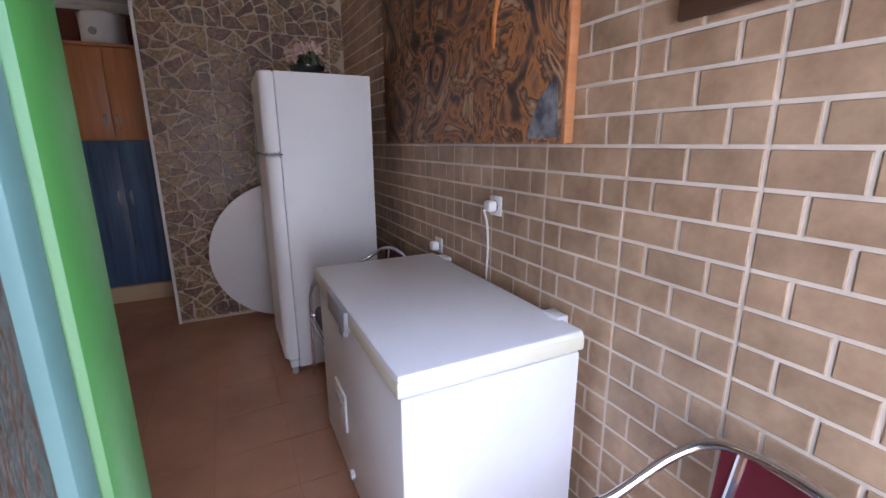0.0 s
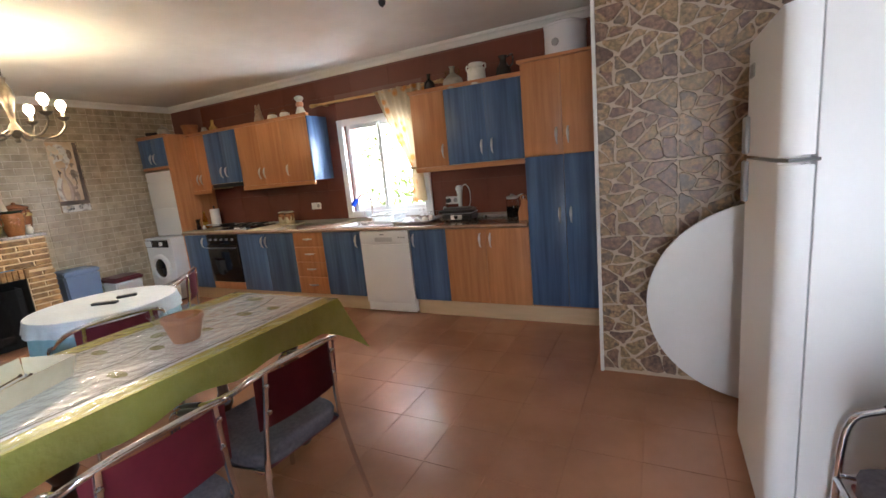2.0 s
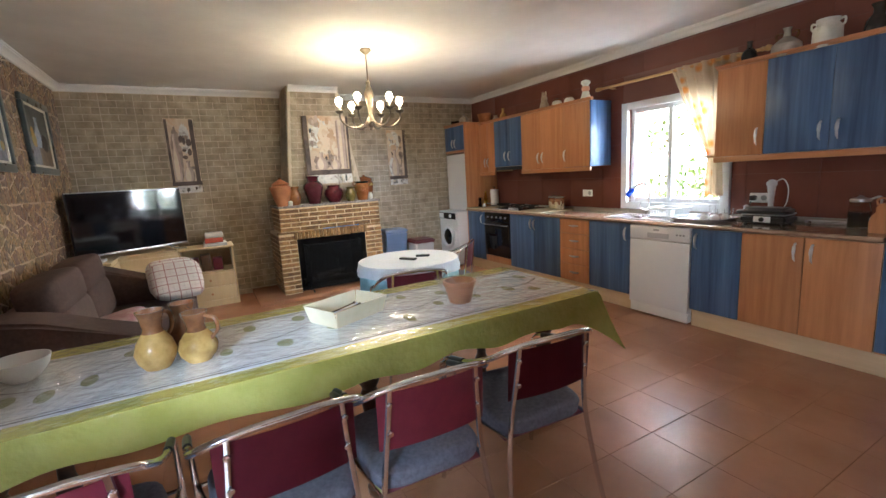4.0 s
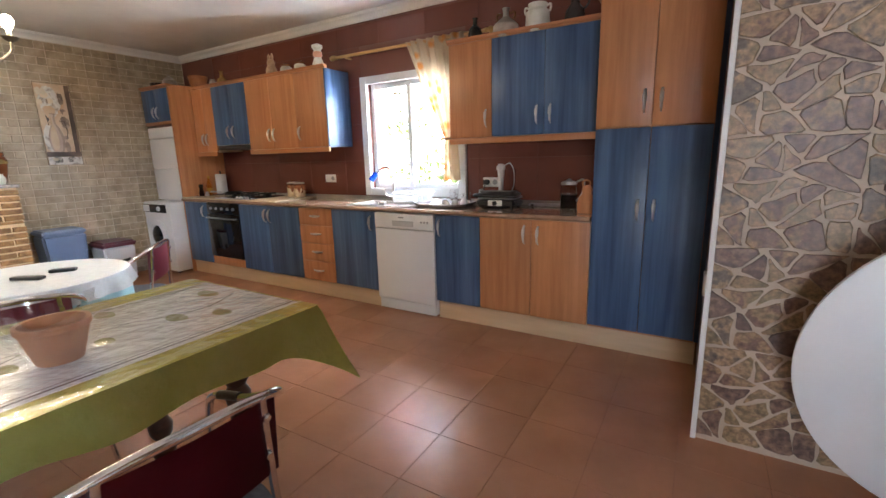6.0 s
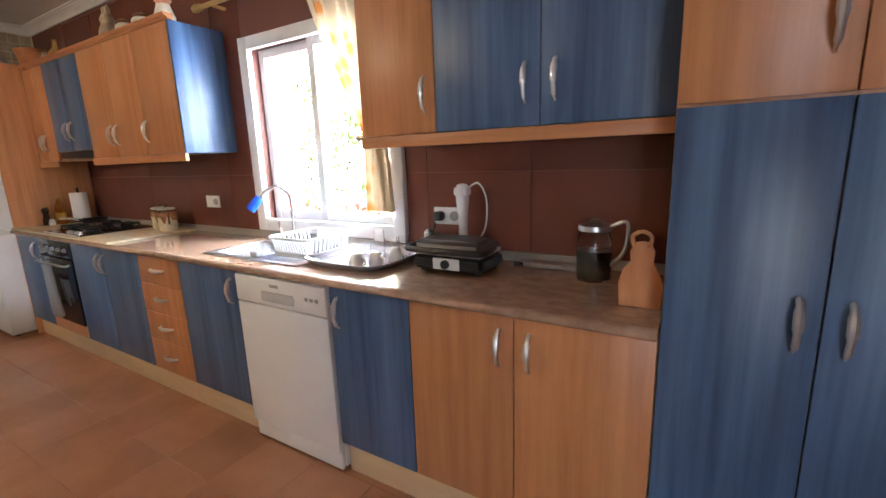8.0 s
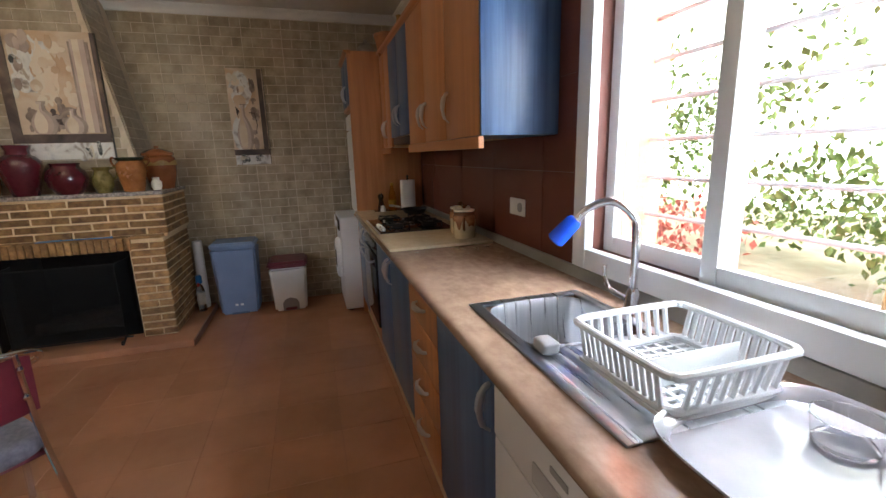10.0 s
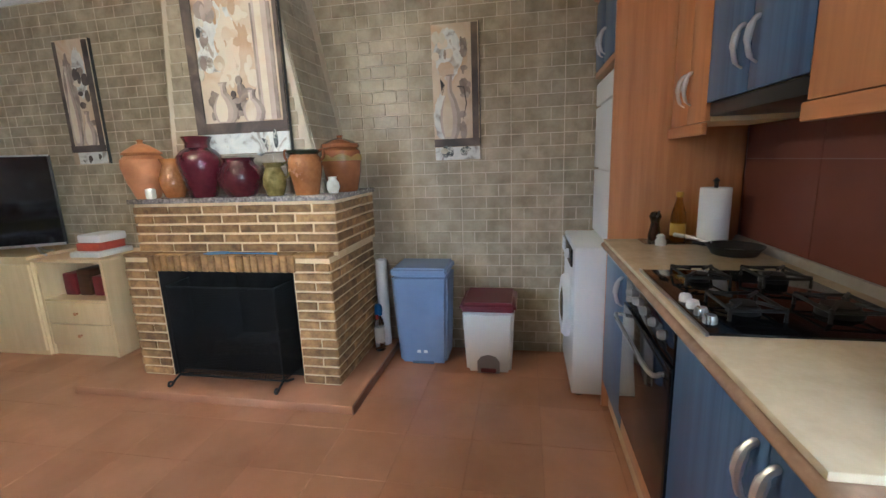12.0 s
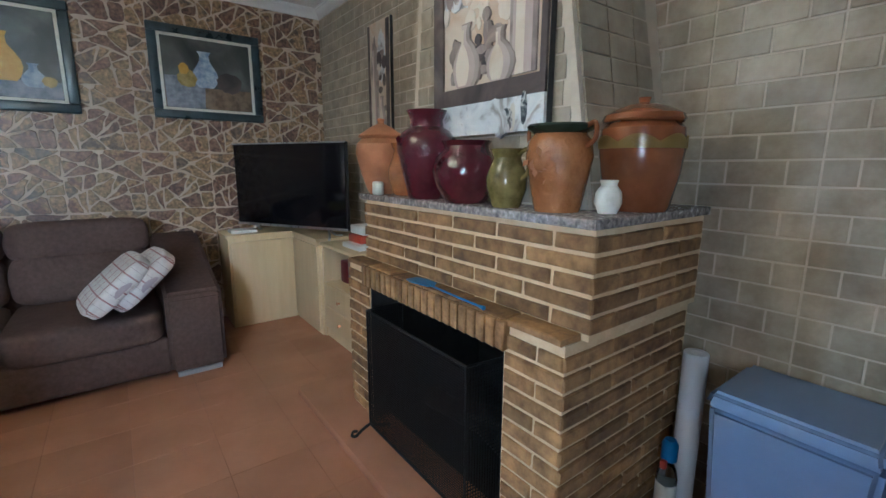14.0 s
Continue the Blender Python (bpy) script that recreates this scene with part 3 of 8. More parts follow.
# tall side panel and the white tower beside it
solo("side_panel", box(-5.892, -5.872, FY, NY - 0.004, 0.0, 2.20, 0.002), WOOD, "full-height beech end panel by the washing machine", "panel")
tower = thing("utility_cabinet", (-6.2, 4.85, 0.87), "white two-panel utility cabinet above the washing machine", "cabinet")
part("body", box(-6.46, -5.894, 4.60, NY - 0.01, 0.87, 1.74), ENAMEL, tower, smooth=False)
part("panel", box(-6.46, -5.896, 4.575, 4.598, 0.875, 1.245, 0.008), ENAMEL, tower)
part("panel", box(-6.46, -5.896, 4.575, 4.598, 1.255, 1.60, 0.008), ENAMEL, tower)
part("panel", box(-6.46, -5.896, 4.575, 4.598, 1.61, 1.735, 0.008), ENAMEL, tower)
over = thing("wall_cabinet", (-6.2, 4.85, 1.78), "small blue-stained cabinet above the white utility cabinet", "cabinet")
part("body", box(-6.46, -5.894, FY + 0.02, NY - 0.01, 1.765, 2.17), WOOD, over, smooth=False)
front(-6.46, -6.18, 1.80, 2.165, FY, BLUE, over, hx=-6.215, hz=1.90)
front(-6.18, -5.894, 1.80, 2.165, FY, BLUE, over, hx=-6.14, hz=1.90)
part("bottom_rail", box(-6.46, -5.894, FY + 0.002, FY + 0.02, 1.765, 1.798, 0.003), WOOD_H, over)
crown(-6.46, -5.86, FY, 2.172)

# washing machine
wm = thing("washing_machine", (-6.22, 4.7, 0), "white front-loading washing machine", "washing machine")
part("body", box(-6.515, -5.94, 4.415, 5.0, 0.02, 0.858, 0.012), ENAMEL, wm)
part("control_panel", box(-6.50, -6.0, 4.402, 4.414, 0.735, 0.835, 0.006), BLACK_G, wm, "dark control panel")
part("detergent_drawer", box(-6.495, -6.36, 4.398, 4.402, 0.745, 0.825, 0.004), ENAMEL, wm)
rx = Matrix.Translation((-6.23, 4.415, 0.45)) @ Matrix.Rotation(radians(90), 4, "X")
bm = lathe([(0.19, 0), (0.19, 0.02), (0.175, 0.038), (0.15, 0.042), (0.13, 0.02)], seg=36)
bmesh.ops.transform(bm, matrix=rx, verts=bm.verts)
hatch = part("hatch", bm, ENAMEL, wm, "white porthole ring")
bm = lathe([(0.13, 0.018), (0.11, 0.035), (0.06, 0.045), (0, 0.047)], seg=32)
bmesh.ops.transform(bm, matrix=rx, verts=bm.verts)
part("porthole", bm, BLACK_G, hatch, "dark porthole glass")
bm = lathe([(0.028, 0), (0.028, 0.012), (0.024, 0.02), (0, 0.02)], -6.14, 0, 0, 20)
bmesh.ops.transform(bm, matrix=Matrix.Translation((0, 4.402, 0.785)) @ Matrix.Rotation(radians(90), 4, "X"), verts=bm.verts)
part("dial", bm, ENAMEL, wm, "silver programme dial")
for fx in (-6.46, -5.99):
    part("foot", lathe([(0.02, 0), (0.02, 0.022)], fx, 4.46, 0, 12), BLACK_P, wm)

# dishwasher
dw = thing("dishwasher", (-2.645, 4.85, 0), "white freestanding dishwasher under the worktop", "dishwasher")
part("body", box(-2.942, -2.348, FY + 0.02, 5.1, 0.02, 0.866, 0.004), ENAMEL, dw)
part("door", box(-2.94, -2.35, FY - 0.015, FY + 0.019, 0.105, 0.728, 0.006), ENAMEL, dw)
fasc = part("fascia", box(-2.94, -2.35, FY - 0.018, FY + 0.019, 0.732, 0.862, 0.008), ENAMEL, dw)
part("grip", box(-2.75, -2.54, FY - 0.022, FY - 0.017, 0.755, 0.80, 0.004), mat("pale_grey_plastic", (0.52, 0.52, 0.53), rough=0.4), fasc, "recessed grip")
part("label_bar", box(-2.69, -2.635, FY - 0.020, FY - 0.0175, 0.822, 0.835), GREY_P, fasc, smooth=False)
for k in range(3):
    part("button", box(-2.47 + 0.03 * k, -2.452 + 0.03 * k, FY - 0.022, FY - 0.0175, 0.79, 0.805, 0.002), GREY_P, fasc)
part("kickboard", box(-2.935, -2.355, FY + 0.0, FY + 0.018, 0.012, 0.10, 0.004), ENAMEL, dw)

# built-in oven
ov = thing("oven", (-5.125, 4.85, 0.15), "black built-in oven with a steel bar handle", "oven")
part("body", box(-5.417, -4.833, FY + 0.02, 5.1, 0.16, 0.866), BLACK_P, ov, smooth=False)
part("drawer", box(-5.417, -4.833, FY, FY + 0.019, 0.155, 0.245, 0.002), WOOD, ov, "beech filler drawer")
part("control_panel", box(-5.417, -4.833, FY - 0.004, FY + 0.019, 0.745, 0.864, 0.004), BLACK_G, ov)
odoor = part("door", box(-5.417, -4.833, FY - 0.012, FY + 0.019, 0.25, 0.74, 0.005), BLACK_G, ov, "black glass door")
part("bar_handle", tube([(-5.37, FY - 0.012, 0.70), (-5.365, FY - 0.05, 0.702), (-5.125, FY - 0.055, 0.704), (-4.885, FY - 0.05, 0.702), (-4.88, FY - 0.012, 0.70)], 0.0075, 10), STEEL, odoor, "steel bar handle")
for k in range(5):
    bm = lathe([(0.015, 0), (0.015, 0.010), (0.011, 0.019), (0, 0.019)], seg=16)
    bmesh.ops.transform(bm, matrix=Matrix.Translation((-5.33 + 0.1025 * k, FY - 0.004, 0.805)) @ Matrix.Rotation(radians(90), 4, "X"), verts=bm.verts)
    part("knob", bm, GREY_P, ov, "grey knob")

# ---- fridge, freezer and what stands by the east wall ----
def rounded(x0, x1, y0, y1, r, sides, n=6):
    """Outline of a rectangle with some rounded corners: sides names them by (x end, y end)."""
    out = []
    for sx, sy, a0 in ((0, 0, 180), (1, 0, 270), (1, 1, 0), (0, 1, 90)):
        cx, cy = (x1 if sx else x0), (y1 if sy else y0)
        if (sx, sy) in sides:
            ox, oy = (cx - r if sx else cx + r), (cy - r if sy else cy + r)
            out += [(ox + r * math.cos(radians(a0 + 90 * k / n)), oy + r * math.sin(radians(a0 + 90 * k / n))) for k in range(n + 1)]
        else:
            out.append((cx, cy))
    return out


fr = thing("fridge", (0.55, 2.87, 0), "tall white two-door fridge freezer with rounded doors", "fridge")
part("body", box(0.266, 0.80, 2.55, 3.20, 0.045, 1.80, 0.006), ENAMEL, fr)
for z0, z1 in ((0.10, 1.352), (1.364, 1.80)):
    bm = slab(rounded(0.185, 0.262, 2.552, 3.198, 0.055, {(0, 0), (0, 1)}), z1 - z0, Matrix.Translation((0, 0, z0)))
    bmesh.ops.bevel(bm, geom=[e for e in bm.edges if abs(e.verts[0].co.z - e.verts[1].co.z) < 1e-6], offset=0.008, segments=2, affect="EDGES")
    d = part("door", bm, ENAMEL, fr)
    part("gasket", box(0.2625, 0.2655, 2.56, 3.19, z0 + 0.01, z1 - 0.01), GREY_P, d, smooth=False)
    part("grip", box(0.168, 0.186, 3.08, 3.16, (1.18 if z0 < 1 else 1.372), (1.345 if z0 < 1 else 1.52), 0.008), GREY_P, d, "grey recessed grip")
part("badge", box(0.180, 0.1855, 3.02, 3.10, 1.66, 1.71, 0.002), GREY_P, fr, "small dark badge")
part("hinge", box(0.20, 0.275, 2.548, 2.575, 1.353, 1.363), BLACK_P, fr, smooth=False)
part("kick_panel", box(0.215, 0.262, 2.56, 3.19, 0.045, 0.095, 0.006), ENAMEL, fr)
for x, y in ((0.24, 2.58), (0.24, 3.17), (0.76, 2.58), (0.76, 3.17)):
    part("foot", lathe([(0.017, 0), (0.02, 0.01), (0.014, 0.05)], x, y, 0, 12), GREY_P, fr)

fz = thing("chest_freezer", (0.615, 1.39, 0), "white chest freezer with a yellowed lid edge", "freezer")
fx0, fx1, fy0, fy1 = 0.305, 0.925, 0.845, 1.955
part("body", box(fx0 + 0.012, fx1 - 0.004, fy0 + 0.01, fy1 - 0.01, 0.03, 0.775, 0.008), ENAMEL, fz)
part("seal", box(fx0 + 0.02, fx1 - 0.01, fy0 + 0.018, fy1 - 0.018, 0.775, 0.784), GREY_P, fz, smooth=False)
lid = part("lid", box(fx0, fx1, fy0, fy1, 0.784, 0.852, 0.012), ENAMEL, fz, "white lid")
part("lid_edge", box(fx0 - 0.0015, fx1 + 0.001, fy0 - 0.003, fy1 + 0.001, 0.786, 0.836, 0.008), ENAMEL_Y, lid, "yellowed plastic lid edge")
part("lid_grip", box(fx0 - 0.018, fx0 + 0.01, 1.33, 1.60, 0.765, 0.85, 0.012), GREY_P, lid, "grey moulded lid grip")
part("lock", box(fx0 - 0.010, fx0 + 0.012, 1.395, 1.45, 0.725, 0.765, 0.005), GREY_P, fz)
cp = part("control_panel", box(fx0 + 0.002, fx0 + 0.014, 1.50, 1.68, 0.25, 0.42, 0.005), WHITE_P, fz, "small control panel")
for k in range(3):
    part("indicator", box(fx0 - 0.001, fx0 + 0.003, 1.54 + 0.04 * k, 1.558 + 0.04 * k, 0.35, 0.37), GREY_P, cp, smooth=False)
bm = lathe([(0.02, 0), (0.02, 0.015), (0, 0.015)], seg=14)
bmesh.ops.transform(bm, matrix=Matrix.Translation((fx0 + 0.012, 1.44, 0.10)) @ Matrix.Rotation(radians(-90), 4, "Y"), verts=bm.verts)
part("drain_plug", bm, WHITE_P, fz)
for y in (0.98, 1.82):
    part("hinge", box(fx1 - 0.03, fx1 + 0.02, y - 0.04, y + 0.04, 0.80, 0.862, 0.006), WHITE_P, fz, "white plastic hinge cover")
for x in (0.36, 0.87):
    for y in (0.90, 1.90):
        part("foot", lathe([(0.02, 0), (0.02, 0.031)], x, y, 0, 12), BLACK_P, fz)

# round table top without legs, leaning on the stone wall
bm = lathe([(0, 0), (0.562, 0), (0.572, 0.006), (0.572, 0.020), (0.562, 0.026), (0, 0.026)], seg=72)
bmesh.ops.transform(bm, matrix=Matrix.Translation((0.365, 3.585, 0.568)) @ Matrix.Rotation(radians(97), 4, "X"), verts=bm.verts)
solo("folding_table", bm, mat("white_laminate", (0.74, 0.73, 0.72), (0.78, 0.77, 0.76), rough=0.4, scale=3, wear=0.03), "round white table top leaning against the stone wall", "table")

# flowers on the fridge
fl = thing("flower_arrangement", (0.50, 2.86, 1.80), "dark bowl of pink artificial flowers on the fridge", "flowers")
part("bowl", lathe([(0, 0), (0.06, 0), (0.075, 0.012), (0.10, 0.05), (0.105, 0.075), (0.097, 0.075), (0.09, 0.05), (0, 0.045)], 0.50, 2.86, 1.8005, 24), mat("dark_glaze", (0.02, 0.022, 0.018), (0.04, 0.045, 0.03), rough=0.2), fl, "dark glazed bowl")
PETAL = mat("pink_petal", (0.60, 0.36, 0.31), (0.72, 0.52, 0.45), rough=0.8, rand=0.15, island=True)
LEAF = mat("dull_green_leaf", (0.035, 0.06, 0.025), (0.07, 0.10, 0.04), rough=0.6, rand=0.3, island=True)
rnd = random.Random(3)


def leaf_blob(count, c, r, size, squash=0.7, bm=None, rnd=rnd):
    """Many small bent leaves or petals about a point."""
    bm = bm or bmesh.new()
    for _ in range(count):
        d = Vector((rnd.gauss(0, 1), rnd.gauss(0, 1), rnd.gauss(0, 1))).normalized() * r * rnd.uniform(0.35, 1.0)
        p = Vector(c) + Vector((d.x, d.y, d.z * squash))
        q = Euler((rnd.uniform(0, 6.3), rnd.uniform(0, 6.3), rnd.uniform(0, 6.3))).to_matrix()
        s = size * rnd.uniform(0.6, 1.3)
        vs = [bm.verts.new(p + q @ Vector(v) * s) for v in ((-0.5, 0, 0), (0, -0.32, 0.1), (0.5, 0, 0), (0, 0.32, 0.1))]
        bm.faces.new(vs)
    return bm


part("foliage", leaf_blob(110, (0.50, 2.86, 1.89), 0.11, 0.05), LEAF, fl, "dark green leaves")
for c in ((0.47, 2.80, 1.965), (0.55, 2.88, 1.975), (0.42, 2.88, 1.94)):
    part("flower", leaf_blob(60, c, 0.055, 0.04, 0.8), PETAL, fl, "pale pink bloom")


# sockets with plug and cable
def socket(x, y, z, face, label, gangs=1, plug=False):
    """A white wall socket; face: the way that it looks, as a turn about z."""
    s = thing("socket", (0, 0, 0), label, "socket")
    w = 0.082 if gangs == 1 else 0.152
    part("plate", box(-w / 2, w / 2, -0.011, -0.001, -0.041, 0.041, 0.005), WHITE_P, s)
    for k in range(gangs):
        if gangs == 2 and k == 0 and not plug:
            continue
        cx = 0 if gangs == 1 else (-0.036 + 0.072 * k)
        bm = lathe([(0.023, 0), (0.021, 0.004), (0.019, 0.002), (0, 0.002)], seg=20)
        bmesh.ops.transform(bm, matrix=Matrix.Translation((cx, -0.011, 0)) @ Matrix.Rotation(radians(90), 4, "X"), verts=bm.verts)
        part("insert", bm, GREY_P if not plug or k else BLACK_P, s)
    if plug:
        part("plug", box(-0.022 - (0.036 if gangs == 2 else 0), 0.022 - (0.036 if gangs == 2 else 0), -0.055, -0.012, -0.022, 0.022, 0.01), WHITE_P if gangs == 1 else BLACK_P, s, "plug")
    s.matrix_basis = pose(x, y, z, 0, 0, face)
    return s


socket(EX - 0.002, 1.42, 1.165, -90, "white wall socket with a plug above the freezer", plug=True)
socket(EX - 0.002, 1.965, 0.885, -90, "white wall socket with a plug beside the freezer", plug=True)
solo("power_cable", tube([(0.905, 1.42, 1.15), (0.925, 1.425, 1.08), (0.945, 1.45, 0.95), (0.945, 1.47, 0.75), (0.945, 1.48, 0.50), (0.945, 1.5, 0.2), (0.945, 1.5, 0.004)], 0.0045, 8), WHITE_P, "white power cable running down behind the freezer", "cable")
socket(-4.01, NY - 0.001, 1.112, 0, "white double wall socket above the worktop", 2)
socket(-2.115, NY - 0.001, 1.085, 0, "white double wall socket with a black plug", 2, True)
sw = thing("wall_socket_cover", (PX - 0.02, 4.06, 0.66), "white cover plate on the brown wall return", "socket")
part("plate", box(PX - 0.016, PX - 0.001, 4.02, 4.10, 0.62, 0.73, 0.005), WHITE_P, sw)

# swirling abstract canvas on the tan wall
def swirl_paint(name, stops, scale, twist, rough=0.5):
    m = bpy.data.materials.new(name)
    m.use_nodes = True
    nt = m.node_tree
    nd, ln = nt.nodes, nt.links
    bs = nd["Principled BSDF"]
    bs.inputs["Roughness"].default_value = rough
    g = nd.new("ShaderNodeNewGeometry")
    n = nd.new("ShaderNodeTexNoise")
    n.inputs["Scale"].default_value, n.inputs["Detail"].default_value, n.inputs["Distortion"].default_value = scale, 6, twist
    r = nd.new("ShaderNodeValToRGB")
    els = r.color_ramp.elements
    while len(els) < len(stops):
        els.new(0.5)
    for e, (p, c) in zip(els, stops):
        e.position, e.color = p, (*c, 1)
    ln.new(g.outputs["Position"], n.inputs["Vector"])
    ln.new(n.outputs[0], r.inputs[0])
    ln.new(r.outputs[0], bs.inputs["Base Color"])
    b = nd.new("ShaderNodeBump")
    b.inputs["Strength"].default_value, b.inputs["Distance"].default_value = 0.4, 0.004
    ln.new(n.outputs[0], b.inputs["Height"])
    ln.new(b.outputs[0], bs.inputs["Normal"])
    return m


SWIRL = swirl_paint("swirled_oil_paint", [(0.30, (0.018, 0.017, 0.020)), (0.40, (0.085, 0.050, 0.036)), (0.46, (0.24, 0.115, 0.060)), (0.50, (0.42, 0.17, 0.055)), (0.535, (0.055, 0.030, 0.026)), (0.59, (0.30, 0.17, 0.095)), (0.64, (0.44, 0.30, 0.17)), (0.70, (0.12, 0.035, 0.028)), (0.78, (0.06, 0.055, 0.06))], 3.6, 2.4)
pt = thing("painting", (EX - 0.02, 1.85, 1.417), "large abstract canvas of swirling brown and orange paint", "painting")
part("canvas", box(EX - 0.035, EX - 0.003, 1.02, 2.68, 1.417, 2.30, 0.003), SWIRL, pt)
part("edge_strip", box(EX - 0.037, EX - 0.003, 1.0, 1.018, 1.415, 2.302, 0.002), WOOD_H, pt, "raw pale edge")
part("brushstroke", tube([(EX - 0.036, 1.10, 2.28), (EX - 0.038, 1.28, 2.10), (EX - 0.038, 1.40, 1.90), (EX - 0.037, 1.42, 1.76)], [0.004, 0.014, 0.010, 0.003], 6), mat("orange_paint", (0.48, 0.14, 0.03), (0.62, 0.26, 0.07), rough=0.4, scale=30), pt, "thick orange stroke")
part("brushstroke", slab([(1.03, 1.43), (1.20, 1.43), (1.13, 1.56), (1.05, 1.62)], 0.002, Matrix.Translation((EX - 0.0352, 0, 0)) @ Matrix(((0, 0, -1, 0), (1, 0, 0, 0), (0, 1, 0, 0), (0, 0, 0, 1)))), mat("grey_blue_paint", (0.05, 0.06, 0.085), (0.34, 0.36, 0.40), rough=0.4, scale=12), pt, "grey-blue corner strokes")

DARKWOOD = mat("dark_stained_wood", (0.045, 0.020, 0.010), (0.10, 0.045, 0.020), rough=0.4, scale=3, stretch=(10, 1, 10), wear=0.2)
rack = thing("coat_rack", (EX - 0.02, 0.28, 1.68), "dark wooden wall coat rack with black knobs", "coat rack")
part("board", box(EX - 0.024, EX - 0.003, -0.10, 0.665, 1.685, 1.83, 0.006), DARKWOOD, rack)
for y in (0.53, 0.33, 0.13):
    bm = lathe([(0.008, 0), (0.008, 0.03), (0.022, 0.04), (0.025, 0.052), (0.015, 0.062), (0, 0.064)], seg=16)
    bmesh.ops.transform(bm, matrix=Matrix.Translation((EX - 0.024, y, 1.74)) @ Matrix.Rotation(radians(-90), 4, "Y"), verts=bm.verts)
    part("knob", bm, BLACK_P, rack, "black knob")


# ---- chairs: chrome tube armchairs, the seat looks along +x ----
def build_chair():
    c = thing("dining_chair", (0, 0, 0), "chrome tube armchair with burgundy back and grey seat", "chair", "chrome armchairs")
    R = 0.0115
    top = [(0.27, -0.245, 0.005), (0.262, -0.25, 0.30), (0.245, -0.252, 0.56), (0.17, -0.252, 0.625), (0.02, -0.25, 0.665), (-0.14, -0.243, 0.735), (-0.205, -0.20, 0.778), (-0.228, -0.10, 0.798), (-0.232, 0, 0.80)]
    pts = top + [(x, -y, z) for x, y, z in top[-2::-1]]
    part("arm_frame", tube(pts, R, 10, smooth=5), CHROME, c, "bent chrome tube")
    for s in (-1, 1):
        part("back_leg", tube([(-0.225, 0.155 * s, 0.792), (-0.212, 0.165 * s, 0.66), (-0.195, 0.185 * s, 0.46), (-0.215, 0.21 * s, 0.24), (-0.262, 0.235 * s, 0.004)], 0.0105, 8), CHROME, c, "chrome rear leg")
        part("seat_rail", tube([(-0.19, 0.19 * s, 0.415), (0.02, 0.215 * s, 0.40), (0.255, 0.247 * s, 0.40)], 0.009, 8), CHROME, c, "chrome side rail")
        part("arm_pad", tube([(0.165, 0.252 * s, 0.628), (0.11, 0.252 * s, 0.643), (0.05, 0.251 * s, 0.658)], 0.0135, 10), BLACK_P, c, "black armrest pad")
        for z in (0.64, 0.74):
            bm = lathe([(0.011, 0), (0.009, 0.006), (0, 0.008)], seg=12)
            bmesh.ops.transform(bm, matrix=Matrix.Translation((-0.228 + (0.008 if z < 0.7 else 0), 0.16 * s, z)) @ Matrix.Rotation(radians(-90), 4, "Y"), verts=bm.verts)
            part("bolt", bm, CHROME, c, "round bolt head")
    part("cross_rail", tube([(0.262, -0.245, 0.385), (0.262, 0.245, 0.385)], 0.009, 8, smooth=0), CHROME, c, "chrome front rail")
    part("backrest", sheet(lambda u, v: Vector((-0.205 - 0.016 * (v - 0.5) - 0.022 * (1 - (2 * u - 1) ** 2), -0.195 + 0.39 * u, 0.575 + 0.205 * v)), 10, 4, 0.022), BURGUNDY, c, "burgundy vinyl back panel")
    part("seat", cushion(0.035, 0, 0.442, 0.45, 0.43, 0.085, power=5.0), SEAT_GREY, c, "grey upholstered cushion")
    part("seat_pan", box(-0.17, 0.245, -0.20, 0.20, 0.392, 0.412, 0.008), BURGUNDY, c, "burgundy seat pan")
    return c


chair = build_chair()
chair.matrix_basis = pose(-1.59, 2.08, 0, 0, 0, 176)
for x, y, rz in ((-1.585, 1.55, 178), (-1.60, 1.075, 183), (-1.60, 0.52, 181), (-3.03, 2.22, 168), (-3.77, 2.98, 226),
                 (0.61, 2.25, 180), (0.645, 0.22, 172)):
    copy_thing(chair, pose(x, y, 0, 0, 0, rz))

# ---- dining table with its cloth ----
tb = thing("dining_table", (-2.235, 1.5, 0), "long dark wooden dining table with turned legs", "table")
TX0, TX1, TY0, TY1, TZ = -2.665, -1.80, 0.14, 2.81, 0.755
part("tabletop", box(TX0 + 0.01, TX1 - 0.01, TY0 + 0.01, TY1 - 0.01, 0.715, TZ - 0.006, 0.006), DARKWOOD, tb)
bm = box(TX0 + 0.09, TX1 - 0.09, TY0 + 0.10, TY0 + 0.125, 0.62, 0.715)
box(TX0 + 0.09, TX1 - 0.09, TY1 - 0.125, TY1 - 0.10, 0.62, 0.715, bm=bm)
box(TX0 + 0.08, TX0 + 0.105, TY0 + 0.10, TY1 - 0.10, 0.62, 0.715, bm=bm)
box(TX1 - 0.105, TX1 - 0.08, TY0 + 0.10, TY1 - 0.10, 0.62, 0.715, bm=bm)
part("apron", bm, DARKWOOD, tb, smooth=False)
for x in (TX0 + 0.12, TX1 - 0.12):
    for y in (TY0 + 0.14, 1.5, TY1 - 0.30):
        part("leg", lathe([(0, 0), (0.03, 0), (0.045, 0.02), (0.048, 0.05), (0.03, 0.075), (0.028, 0.10), (0.045, 0.13), (0.05, 0.17), (0.032, 0.21), (0.028, 0.3), (0.034, 0.42), (0.045, 0.50), (0.03, 0.53), (0.046, 0.56), (0.05, 0.62)], x, y, 0, 18), DARKWOOD, tb, "turned leg")

